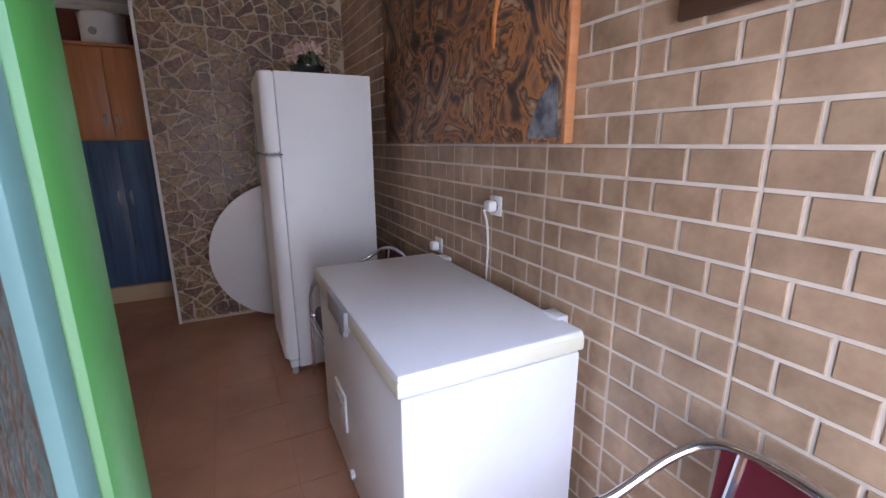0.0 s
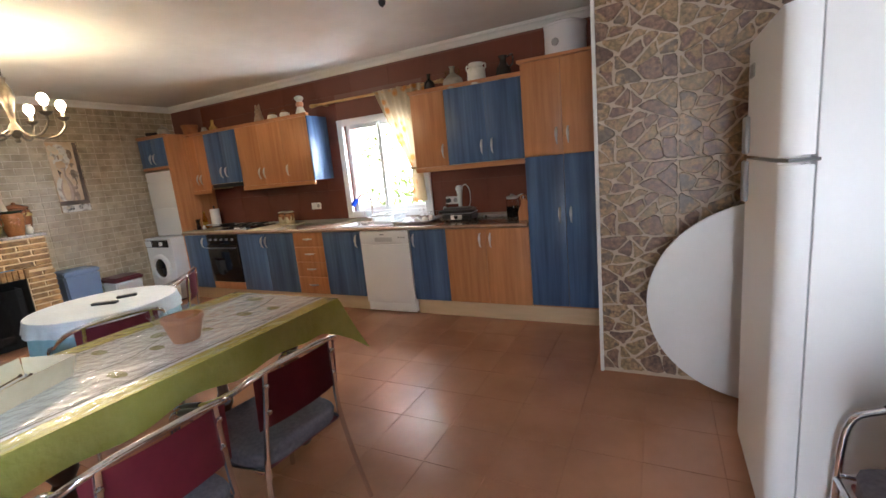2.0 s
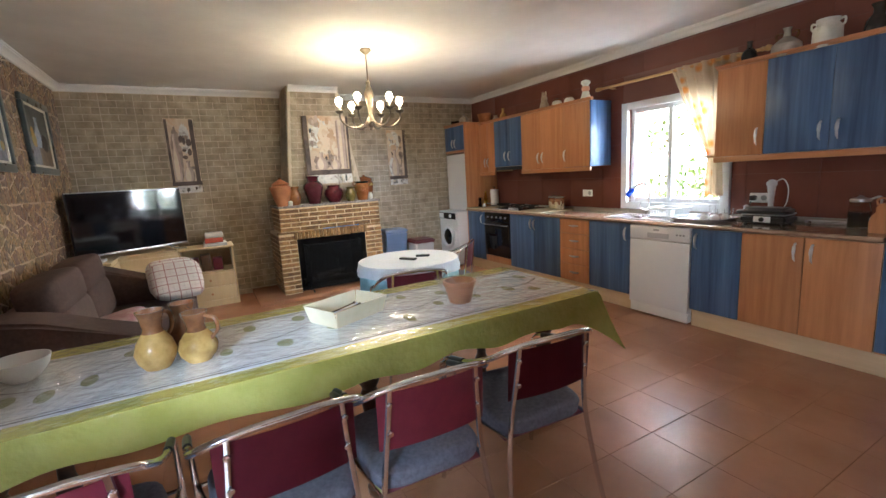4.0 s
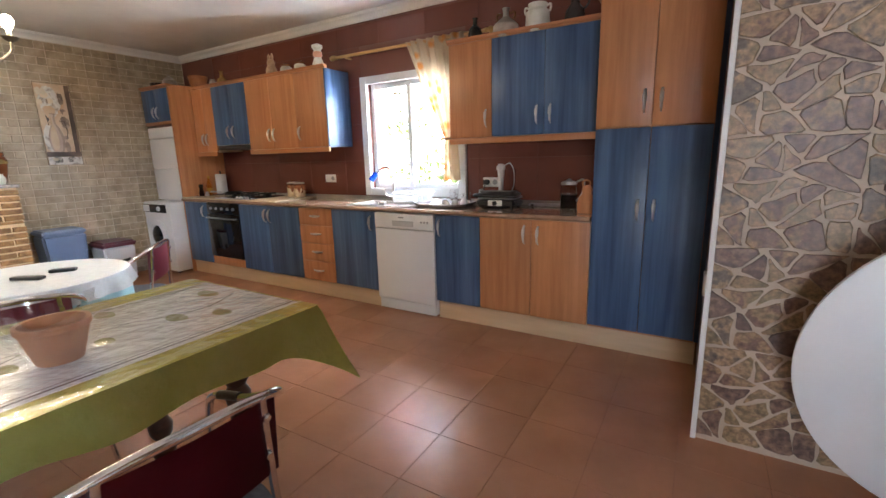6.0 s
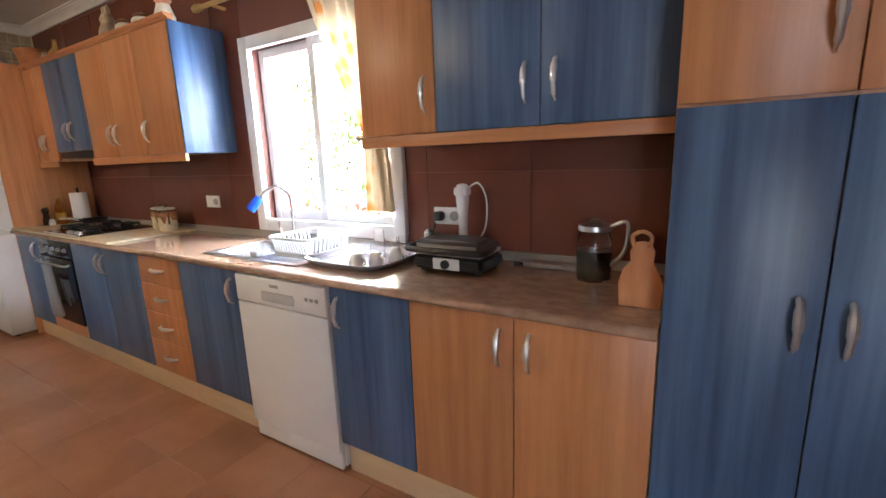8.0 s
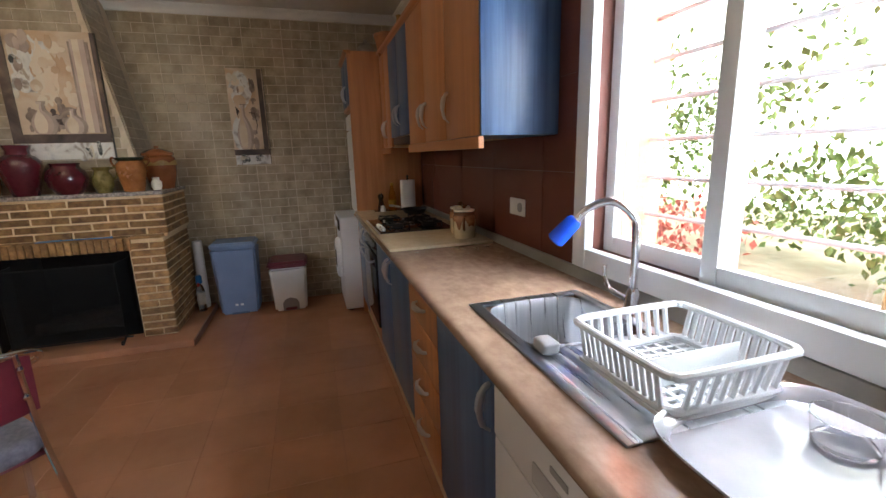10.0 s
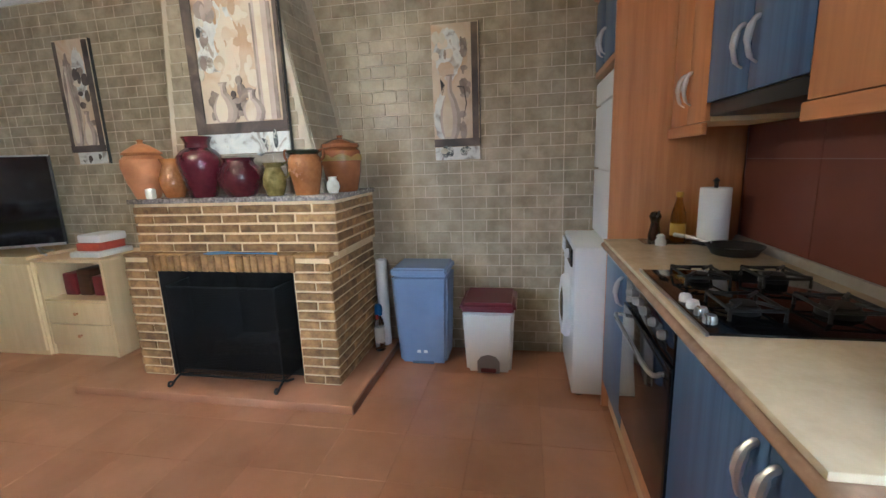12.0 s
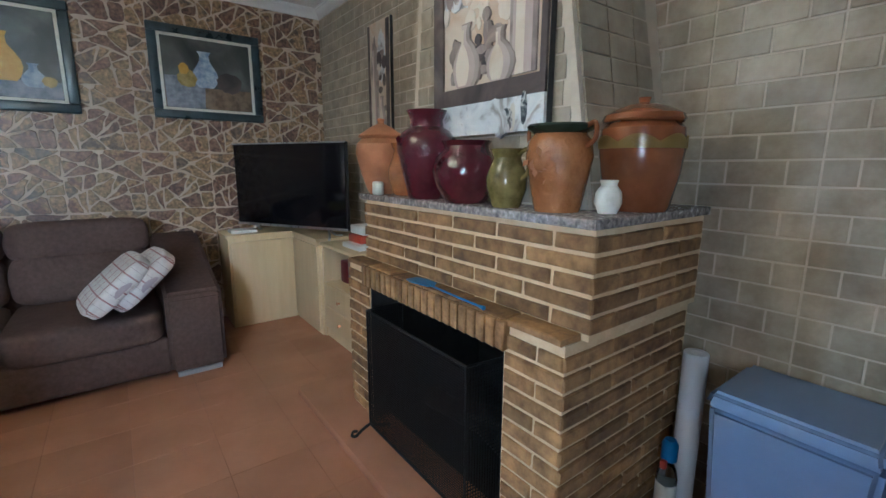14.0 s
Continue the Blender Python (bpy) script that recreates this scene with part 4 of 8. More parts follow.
CLOTH_G = mat("green_oilcloth", (0.52, 0.48, 0.11), (0.62, 0.57, 0.17), rough=0.2, scale=5, wear=0.10, bump=0.7, bscale=24, coat=1.0, rvar=0.08)
CLOTH_W = mat("white_oilcloth", (0.78, 0.80, 0.80), (0.84, 0.86, 0.86), rough=0.14, scale=5, wear=0.07, bump=0.7, bscale=26, coat=1.0, rvar=0.06)
CLOTH_L = mat("grey_print", (0.17, 0.16, 0.17), (0.22, 0.21, 0.21), rough=0.2, bump=0.22, bscale=16, coat=0.7)
CLOTH_D = mat("sage_print", (0.30, 0.32, 0.17), (0.40, 0.42, 0.26), rough=0.2, scale=25, bump=0.22, bscale=16, coat=0.7)
cloth = thing("tablecloth", (-2.235, 1.5, TZ - 0.0055), "green-edged oilcloth under clear film on the dining table", "tablecloth")


def cloth_edge(s, r=0.0):
    """A point on the rim of the table top, s in 0..1 round it, and the way outward."""
    w, l = TX1 - TX0, TY1 - TY0
    d = s * 2 * (w + l)
    if d < l:
        return Vector((TX1, TY0 + d, 0)), Vector((1, 0, 0))
    d -= l
    if d < w:
        return Vector((TX1 - d, TY1, 0)), Vector((0, 1, 0))
    d -= w
    if d < l:
        return Vector((TX0, TY1 - d, 0)), Vector((-1, 0, 0))
    d -= l
    return Vector((TX0 + d, TY0, 0)), Vector((0, -1, 0))


def drape(u, v):
    p, n = cloth_edge(u)
    w, l = TX1 - TX0, TY1 - TY0
    near_corner = min(math.hypot(p.x - cx, p.y - cy) for cx in (TX0, TX1) for cy in (TY0, TY1))
    k = max(0.0, 1 - near_corner / 0.20)
    c = Vector((-2.235, 1.475, 0))
    out = Vector((math.copysign(1, p.x - c.x), math.copysign(1, p.y - c.y), 0)) * 0.7
    n2 = (n * (1 - k) + out * k)
    drop = 0.135 + 0.23 * k * k + 0.012 * math.sin(u * 95) + 0.008 * math.sin(u * 41 + 1)
    fold = (0.004 + 0.022 * v) * math.sin(u * 120) * (0.35 + 1.2 * k)
    ease = v ** 0.6
    q = p + n2 * (0.008 * ease + 0.11 * k * v + fold * v)
    return Vector((q.x, q.y, TZ - drop * max(0, v - 0.06) / 0.94))


part("drape", sheet(drape, 300, 8, 0.0015), CLOTH_G, cloth, "hanging green border")
part("top_border", box(TX0, TX1, TY0, TY1, TZ - 0.005, TZ), CLOTH_G, cloth, "green border", smooth=False)
part("field", box(TX0 + 0.13, TX1 - 0.10, TY0 + 0.05, TY1 - 0.012, TZ, TZ + 0.0012), CLOTH_W, cloth, "white printed field", smooth=False)
for x, w in ((TX0 + 0.155, 0.006), (TX0 + 0.172, 0.003), (TX1 - 0.125, 0.008), (TX1 - 0.145, 0.003)):
    part("stripe", box(x - w / 2, x + w / 2, TY0 + 0.05, TY1 - 0.012, TZ + 0.0012, TZ + 0.002), CLOTH_L, cloth, "grey border line", smooth=False)
clear = bpy.data.materials.new("clear_table_film")
clear.use_nodes = True
cn, cl2 = clear.node_tree.nodes, clear.node_tree.links
see, gloss, both = cn.new("ShaderNodeBsdfTransparent"), cn.new("ShaderNodeBsdfGlossy"), cn.new("ShaderNodeMixShader")
gloss.inputs["Roughness"].default_value, both.inputs[0].default_value = 0.05, 0.2
cl2.new(see.outputs[0], both.inputs[1])
cl2.new(gloss.outputs[0], both.inputs[2])
cl2.new(both.outputs[0], cn["Material Output"].inputs["Surface"])


def creases(u, v):
    """The clear film: nearly flat, with sharp shallow creases and air pockets."""
    x, y = TX0 + 0.004 + (TX1 - TX0 - 0.008) * u, TY0 + 0.004 + (TY1 - TY0 - 0.008) * v
    a = 1 - abs(noise.noise(Vector((x * 9, y * 4, 1.3)))) * 2
    b = 1 - abs(noise.noise(Vector((x * 21, y * 13, 5.7)))) * 2
    return Vector((x, y, TZ + 0.0024 + 0.0050 * max(0.0, a) ** 4 + 0.0022 * max(0.0, b) ** 3))


film_top = part("clear_film", sheet(creases, 110, 330), clear, cloth, "clear creased plastic film")
film_top.visible_shadow = False
part("vine", sheet(lambda u, v: Vector((-2.25 + 0.07 * math.sin(u * 22) + 0.003 * (2 * v - 1), TY0 + 0.06 + u * 2.55, TZ + 0.0014)), 90, 1, 0.0006), CLOTH_L, cloth, "printed vine line")
rnd = random.Random(11)
for k in range(22):
    a, b = rnd.uniform(0.035, 0.06), rnd.uniform(0.025, 0.04)
    cx, cy = -2.25 + rnd.choice((-1, 1)) * rnd.uniform(0.07, 0.20), TY0 + 0.14 + 0.115 * k
    o = [(cx + a * math.cos(q * 0.449) * (1 + 0.1 * math.sin(q * 1.3)), cy + b * math.sin(q * 0.449)) for q in range(14)]
    part("printed_leaf", slab(o, 0.0006, Matrix.Translation((0, 0, TZ + 0.0013))), CLOTH_D, cloth, "printed sage leaf", smooth=False)

# on the table
CLAY = mat("terracotta_clay", (0.34, 0.13, 0.05), (0.44, 0.185, 0.075), rough=0.7, scale=12, wear=0.15, wscale=8)
FILM = bpy.data.materials.new("clear_film")
FILM.use_nodes = True
fn = FILM.node_tree
clear, gloss, both = fn.nodes.new("ShaderNodeBsdfTransparent"), fn.nodes.new("ShaderNodeBsdfGlossy"), fn.nodes.new("ShaderNodeMixShader")
gloss.inputs["Roughness"].default_value = 0.12
both.inputs[0].default_value = 0.16
fn.links.new(clear.outputs[0], both.inputs[1])
fn.links.new(gloss.outputs[0], both.inputs[2])
fn.links.new(both.outputs[0], fn.nodes["Material Output"].inputs[0])
pot = thing("flower_pot", (-2.12, 2.11, TZ + 0.0035), "small terracotta pot in clear film on the table", "flower pot")
part("pot", lathe([(0, 0), (0.055, 0), (0.058, 0.006), (0.082, 0.095), (0.088, 0.10), (0.088, 0.118), (0.078, 0.118), (0.05, 0.02), (0, 0.018)], -2.12, 2.11, TZ + 0.0035, 28), CLAY, pot)
fm = part("film", sheet(lambda u, v: Vector((-2.12 + (0.07 + 0.06 * v + 0.018 * v * math.sin(u * 31)) * math.cos(6.2832 * u), 2.11 + (0.07 + 0.06 * v + 0.018 * v * math.sin(u * 43)) * math.sin(6.2832 * u), TZ + 0.01 + 0.15 * v + 0.02 * v * math.sin(u * 25))), 48, 5), FILM, pot, "crinkled clear film")
fm.visible_shadow = False
tray = thing("cutlery_box", (-2.27, 1.53, TZ + 0.0035), "open cream card box of cutlery in clear film", "box")
CARD = mat("cream_card", (0.62, 0.52, 0.34), (0.70, 0.60, 0.42), rough=0.7)
tm = Matrix.Translation((-2.27, 1.53, TZ + 0.0035)) @ Matrix.Rotation(radians(24), 4, "Z")
bm = box(-0.10, 0.10, -0.15, 0.15, 0, 0.006)
for s in (-1, 1):
    slab([(-0.15, 0), (0.15, 0), (0.165, 0.085), (-0.165, 0.085)], 0.004, Matrix.Translation((0.10 * s, 0, 0.003)) @ Matrix.Rotation(radians(14 * s), 4, "Y") @ Matrix(((0, 0, 1, 0), (1, 0, 0, 0), (0, 1, 0, 0), (0, 0, 0, 1))), bm)
    slab([(-0.10, 0), (0.10, 0), (0.115, 0.085), (-0.115, 0.085)], 0.004, Matrix.Translation((0, 0.15 * s, 0.003)) @ Matrix.Rotation(radians(-14 * s), 4, "X") @ Matrix(((1, 0, 0, 0), (0, 0, 1, 0), (0, 1, 0, 0), (0, 0, 0, 1))), bm)
bmesh.ops.transform(bm, matrix=tm, verts=bm.verts)
part("box", bm, CARD, tray, smooth=False)
for k in range(7):
    bm = tube([(-0.06 + 0.02 * k, -0.12, 0.022), (-0.06 + 0.02 * k, 0.02, 0.03), (-0.065 + 0.022 * k, 0.11, 0.035)], [0.004, 0.003, 0.008], 6)
    bmesh.ops.transform(bm, matrix=tm, verts=bm.verts)
    part("cutlery", bm, STEEL if k % 2 else DARKWOOD, tray)
GLAZE_Y = mat("yellow_brown_glaze", (0.36, 0.20, 0.055), (0.52, 0.33, 0.11), rough=0.18, scale=9, wear=0.25, wscale=9, coat=0.4)
GLAZE_B = mat("brown_glaze", (0.14, 0.055, 0.022), (0.24, 0.10, 0.04), rough=0.18, scale=9, wear=0.25, wscale=9, coat=0.4)


def jug(x, y, z, h, m, m2, label, turn):
    j = thing("jug", (x, y, z), label, "jug", "glazed jugs on the table")
    part("body", lathe([(0, 0), (0.045, 0), (0.068, 0.03 * h / 0.2), (0.074, 0.06 * h / 0.2), (0.062, 0.095 * h / 0.2), (0.038, 0.125 * h / 0.2)], x, y, z, 26), m, j)
    part("neck", lathe([(0.038, 0.125 * h / 0.2), (0.033, 0.14 * h / 0.2), (0.040, 0.175 * h / 0.2), (0.050, h), (0.045, h), (0.03, 0.15 * h / 0.2), (0, 0.12 * h / 0.2)], x, y, z, 26), m2, j, "darker brown neck")
    dx, dy = math.cos(turn), math.sin(turn)
    part("handle", tube([(x + 0.04 * dx, y + 0.04 * dy, z + h * 0.93), (x + 0.085 * dx, y + 0.085 * dy, z + h * 0.85), (x + 0.09 * dx, y + 0.09 * dy, z + h * 0.62), (x + 0.06 * dx, y + 0.06 * dy, z + h * 0.45)], 0.008, 8), m2, j)


jug(-2.14, 0.73, TZ + 0.0035, 0.23, GLAZE_Y, GLAZE_B, "large yellow and brown glazed pottery jug", 2.4)
jug(-2.12, 0.875, TZ + 0.0035, 0.20, GLAZE_Y, GLAZE_B, "small yellow and brown glazed pottery jug", 1.0)
jug(-2.28, 0.83, TZ + 0.0035, 0.21, GLAZE_B, GLAZE_B, "brown glazed pottery jug", 0.4)
bowl = thing("bowl", (-2.33, 0.28, TZ + 0.0035), "white bowl with crumpled clear film on the table", "bowl")
part("bowl", lathe([(0, 0), (0.04, 0), (0.05, 0.008), (0.085, 0.05), (0.095, 0.085), (0.09, 0.085), (0.06, 0.025), (0, 0.015)], -2.33, 0.28, TZ + 0.0035, 28), WHITE_P, bowl)
fm = part("film", sheet(lambda u, v: Vector((-2.17 + (0.03 + 0.05 * v) * math.cos(6.2832 * u) + 0.01 * math.sin(u * 40), 0.40 + (0.03 + 0.05 * v) * math.sin(6.2832 * u), TZ + 0.005 + 0.05 * (1 - v) + 0.012 * math.sin(u * 53))), 40, 4), FILM, bowl)
fm.visible_shadow = False

# ---- round table under its cloths ----
RX, RY = -3.545, 2.46
rt = thing("round_table", (RX, RY, 0), "round pedestal table hidden under cloths", "table")
part("tabletop", lathe([(0, 0.70), (0.405, 0.70), (0.41, 0.715), (0.405, 0.73), (0, 0.73)], RX, RY, 0, 40), WOOD, rt)
part("pedestal", lathe([(0, 0), (0.20, 0), (0.20, 0.03), (0.05, 0.08), (0.045, 0.70)], RX, RY, 0, 24), DARKWOOD, rt)


def skirt(r0, z0, drop, waves, amp):
    def f(u, v):
        a = 6.283185 * u
        k = v
        r = r0 + 0.006 + (0.02 + amp * math.sin(waves * a) + 0.4 * amp * math.sin(2.3 * waves * a)) * k
        return Vector((RX + r * math.cos(a), RY + r * math.sin(a), z0 - drop * k))
    return f


cl = thing("table_cover", (RX, RY, 0.731), "turquoise cloth with a white top cloth on the round table", "tablecloth")
TURQ = mat("turquoise_cloth", (0.38, 0.64, 0.70), (0.46, 0.70, 0.76), rough=0.85, scale=30, wear=0.12, bump=0.15, bscale=200)
WCLOTH = mat("white_lace_cloth", (0.70, 0.72, 0.74), (0.78, 0.80, 0.82), rough=0.7, scale=45, wear=0.06, bump=0.15, bscale=200)
part("underskirt", sheet(skirt(0.414, 0.735, 0.66, 14, 0.018), 140, 6, 0.0015), TURQ, cl, "turquoise skirt")
bm = sheet(skirt(0.42, 0.745, 0.09, 11, 0.010), 140, 5, 0.0015)
part("overcloth_edge", bm, WCLOTH, cl, "white over-cloth edge")
part("overcloth_top", lathe([(0, 0.7315), (0.425, 0.7315), (0.427, 0.74), (0.42, 0.746), (0, 0.746)], RX, RY, 0, 48), WCLOTH, cl, "white over-cloth")
for x, y, a, l in ((RX + 0.06, RY - 0.03, 30, 0.16), (RX + 0.02, RY + 0.13, 55, 0.12)):
    rc = thing("remote_control", (0, 0, 0), "black remote control lying on the round table", "remote control", "remote controls")
    part("case", box(-l / 2, l / 2, -0.022, 0.022, 0, 0.018, 0.006), BLACK_P, rc)
    for k in range(5):
        part("button", box(-l / 2 + 0.02 + 0.022 * k, -l / 2 + 0.03 + 0.022 * k, -0.008, 0.008, 0.0175, 0.0205), GREY_P, rc, smooth=False)
    rc.matrix_basis = pose(x, y, 0.7465, 0, 0, a)

# ---- fireplace ----
BX, UX = -5.81, -5.885          # fronts of the lower and the upper body
LY0, LY1, UY0, UY1 = 1.745, 3.10, 1.80, 3.12
OY0, OY1, OZ = 1.965, 2.865, 0.745
fp = thing("fireplace", (-6.2, 2.43, 0), "ochre brick fireplace with a granite mantel slab", "fireplace")
for nm, c in (("jamb", (WX, BX - 0.012, LY0 + 0.008, OY0, 0.05, OZ)), ("jamb", (WX, BX - 0.012, OY1, LY1 - 0.008, 0.05, OZ)),
              ("lintel", (WX, BX - 0.012, LY0 + 0.008, LY1 - 0.008, OZ, 0.82)), ("upper_body", (WX, UX - 0.012, UY0 + 0.008, UY1 - 0.008, 0.82, 1.134))):
    part(nm, box(*c), MORTAR, fp, "pale ochre mortar", smooth=False)
for c in ((WX + 0.002, WX + 0.012, OY0, OY1, 0.05, OZ), (WX + 0.012, BX - 0.016, OY0, OY0 + 0.006, 0.05, OZ - 0.001), (WX + 0.012, BX - 0.016, OY1 - 0.006, OY1, 0.05, OZ - 0.001),
          (WX + 0.012, BX - 0.14, OY0 + 0.006, OY1 - 0.006, OZ - 0.008, OZ - 0.002), (WX + 0.012, BX - 0.10, OY0 + 0.006, OY1 - 0.006, 0.0505, 0.058)):
    part("firebox_panel", box(*c), SOOT, fp, "soot-black firebox lining", smooth=False)
hearth = thing("hearth", (-6.0, 2.35, 0), "low terracotta tiled hearth step", "hearth", kind="structure")
part("slab", box(WX, -5.615, 1.43, 3.245, 0.0005, 0.05, 0.006), FLOOR, hearth)
part("edge_tile", box(-6.5, -5.613, 3.2455, 3.258, 0.0, 0.052, 0.003), mat("dark_edge_tile", (0.16, 0.065, 0.035), (0.22, 0.09, 0.05), rough=0.4), hearth, "darker edge tile")
part("mantel_slab", box(WX, UX + 0.022, UY0 - 0.012, UY1 + 0.012, 1.136, 1.164, 0.004), GRANITE, fp, "speckled granite slab")


def uneven_brick(w, h, d, seed):
    """A hand-made brick in the xz plane with its face at y = -d and knocked edges."""
    r = random.Random(seed)
    bm = bmesh.new()
    ch = 0.004
    j = lambda k=0.0025: r.uniform(-k, k)
    rings = []
    for y, i in ((0, 0), (-d + ch, 0), (-d, ch)):
        rings.append([bm.verts.new((x + j(), y + j(0.0015), z + j(0.0015))) for x, z in ((i, i), (w / 2, i), (w - i, i), (w - i, h - i), (w / 2, h - i), (i, h - i))])
    for a, b in zip(rings, rings[1:]):
        for k in range(6):
            bm.faces.new((a[k], a[(k + 1) % 6], b[(k + 1) % 6], b[k]))
    f = rings[-1]
    bm.faces.new((f[0], f[1], f[4], f[5]))
    bm.faces.new((f[1], f[2], f[3], f[4]))
    return finish(bm, "brick", FIREBRICK)


COURSE, JOINT = 0.0572, 0.014
BRICKS = {}


def brick_of(w):
    key = round(w, 2)
    if key not in BRICKS:
        BRICKS[key] = [uneven_brick(key, COURSE - JOINT, 0.010, 31 * k + int(key * 1000)) for k in range(4)]
    return random.choice(BRICKS[key])


def courses(at, rz, u0, u1, z0, z1, shift=0.0):
    """Courses of bricks between u0 and u1 along a face."""
    z, r = z0, 0
    while z + COURSE < z1 + 0.012:
        u = u0
        first = 0.13 if (r + int(shift)) % 2 else 0.24
        while u < u1 - 0.035:
            w = min(first if u == u0 else 0.235, u1 - u)
            if u1 - (u + w) < 0.05:
                w = u1 - u
            piece("brick", brick_of(w - JOINT * 0.9), fp, at(u + JOINT * 0.45, z + JOINT / 2), rz)
            u += w
        z += COURSE
        r += 1


q = radians(90)
courses(lambda u, z: Vector((BX - 0.012, u, z)), q, LY0, OY0 - 0.002, 0.052, 0.815)
courses(lambda u, z: Vector((BX - 0.012, u, z)), q, OY1 + 0.002, LY1, 0.052, 0.815, 1)
courses(lambda u, z: Vector((UX - 0.012, u, z)), q, UY0, UY1, 0.836, 1.135)
courses(lambda u, z: Vector((-u, LY1 - 0.008, z)), radians(180), -BX, -WX - 0.02, 0.052, 0.815)
courses(lambda u, z: Vector((-u, UY1 - 0.008, z)), radians(180), -UX, -WX - 0.02, 0.836, 1.135, 1)
courses(lambda u, z: Vector((u, LY0 + 0.008, z)), 0.0, WX + 0.02, BX, 0.052, 0.815)
courses(lambda u, z: Vector((u, UY0 + 0.008, z)), 0.0, WX + 0.02, UX, 0.836, 1.135)
# soldier course that carries the front, and its flat top
sold = uneven_brick(0.036, 0.094, 0.03, 5)
n = 21
for k in range(n):
    piece("brick", sold, fp, (BX - 0.012, OY0 - 0.03 + (OY1 - OY0 + 0.06) * k / n, OZ - 0.004), q)
cap = uneven_brick(0.21, 0.022, 0.085, 8)
for k in range(6):
    ob = piece("brick", cap, fp, (BX - 0.085, LY0 + 0.005 + 0.2255 * k, 0.818), q)

# chimney breast, narrowing upwards
bm = bmesh.new()
low = [(-6.06, 1.965), (-6.06, 2.975), (WX, 2.99), (WX, 1.95)]
top = [(-6.06, 2.10), (-6.06, 2.72), (WX, 2.74), (WX, 2.08)]
va = [bm.verts.new((x, y, 1.165)) for x, y in low]
vb = [bm.verts.new((x, y, TOP)) for x, y in top]
for k in range(4):
    bm.faces.new((va[k], va[(k + 1) % 4], vb[(k + 1) % 4], vb[k]))
bm.faces.new(va[::-1])
bm.faces.new(vb)
breast = solo("chimney_breast", bm, W_JOINT, "chimney breast faced with grey-brown brick tiles, narrowing upwards", "chimney", kind="structure", smooth=False)


def breast_bricks():
    row, w0 = 0.0785, 0.165
    z, r = 1.17, 0
    while z < TOP - 0.05:
        k = (z - 1.165) / (TOP - 1.165)
        k2 = (z + row - 1.165) / (TOP - 1.165)
        y0, y1 = 1.965 + 0.135 * k2 + 0.03, 2.975 - 0.255 * k2 - 0.03
        y = y0 - (w0 / 2 if r % 2 else 0)
        while y < y1:
            a, b = max(y, y0), min(y + w0, y1)
            if b - a > 0.03:
                part("brick", box(-6.060, -6.055, a + 0.003, b - 0.003, z + 0.003, z + row - 0.003), W_BRICK, breast, smooth=False)
            y += w0
        # east side face leans; short bricks follow it
        for side in (0, 1):
            for i in range(3):
                xa = WX + 0.012 + 0.152 * i
                ym = (2.985 - 0.253 * (k + k2) / 2) if side else (1.955 + 0.133 * (k + k2) / 2)
                bm = box(xa, xa + 0.146, ym - 0.004, ym + 0.004, z + 0.003, z + row - 0.003)
                for v in bm.verts:
                    v.co.y += (z + row / 2 - v.co.z) * (0.1685 if side else -0.0888)
                part("brick", bm, W_BRICK, breast, smooth=False)
        z += row
        r += 1


breast_bricks()
bm = bmesh.new()
for y0, y1, s in ((2.975, 2.72, -1),):
    v = [bm.verts.new(p) for p in ((-6.050, y0 + 0.004, 1.166), (-6.050, y0 - 0.03, 1.166), (-6.050, y1 - 0.03, TOP - 0.002), (-6.050, y1 + 0.004, TOP - 0.002))]
    w = [bm.verts.new(p.co + Vector((-0.009, 0, 0))) for p in v]
    bm.faces.new(v)
    for k in range(4):
        bm.faces.new((v[k], v[(k + 1) % 4], w[(k + 1) % 4], w[k]))
part("corner_bead", bm, W_JOINT, breast, "pale corner edge", smooth=False)
cornice((-6.06, 2.10), (-6.06, 2.72), (1, 0))

# spark guard
sg = thing("fire_screen", (-5.72, 2.42, 0.05), "black mesh fire screen on scrolled iron feet", "fire screen")
MESH_M = mat("black_wire_mesh", (0.010, 0.010, 0.011), (0.022, 0.022, 0.022), rough=0.45, metal=0.5, scale=50)
SX, SY0, SY1, SZ0, SZ1 = -5.745, 2.08, 2.775, 0.10, 0.66
bm = bmesh.new()
for k in range(73):
    y = SY0 + (SY1 - SY0) * k / 72
    box(SX - 0.0012, SX + 0.0012, y - 0.0011, y + 0.0011, SZ0, SZ1, bm=bm)
for k in range(57):
    z = SZ0 + (SZ1 - SZ0) * k / 56
    box(SX - 0.0012, SX + 0.0012, SY0, SY1, z - 0.0011, z + 0.0011, bm=bm)
part("mesh", bm, MESH_M, sg, "fine black wire mesh", smooth=False)
part("frame", tube([(SX, SY0, SZ0), (SX, SY0, SZ1), (SX, SY1, SZ1), (SX, SY1, SZ0), (SX, SY0, SZ0)], 0.006, 8, smooth=0), IRON, sg, "iron frame")
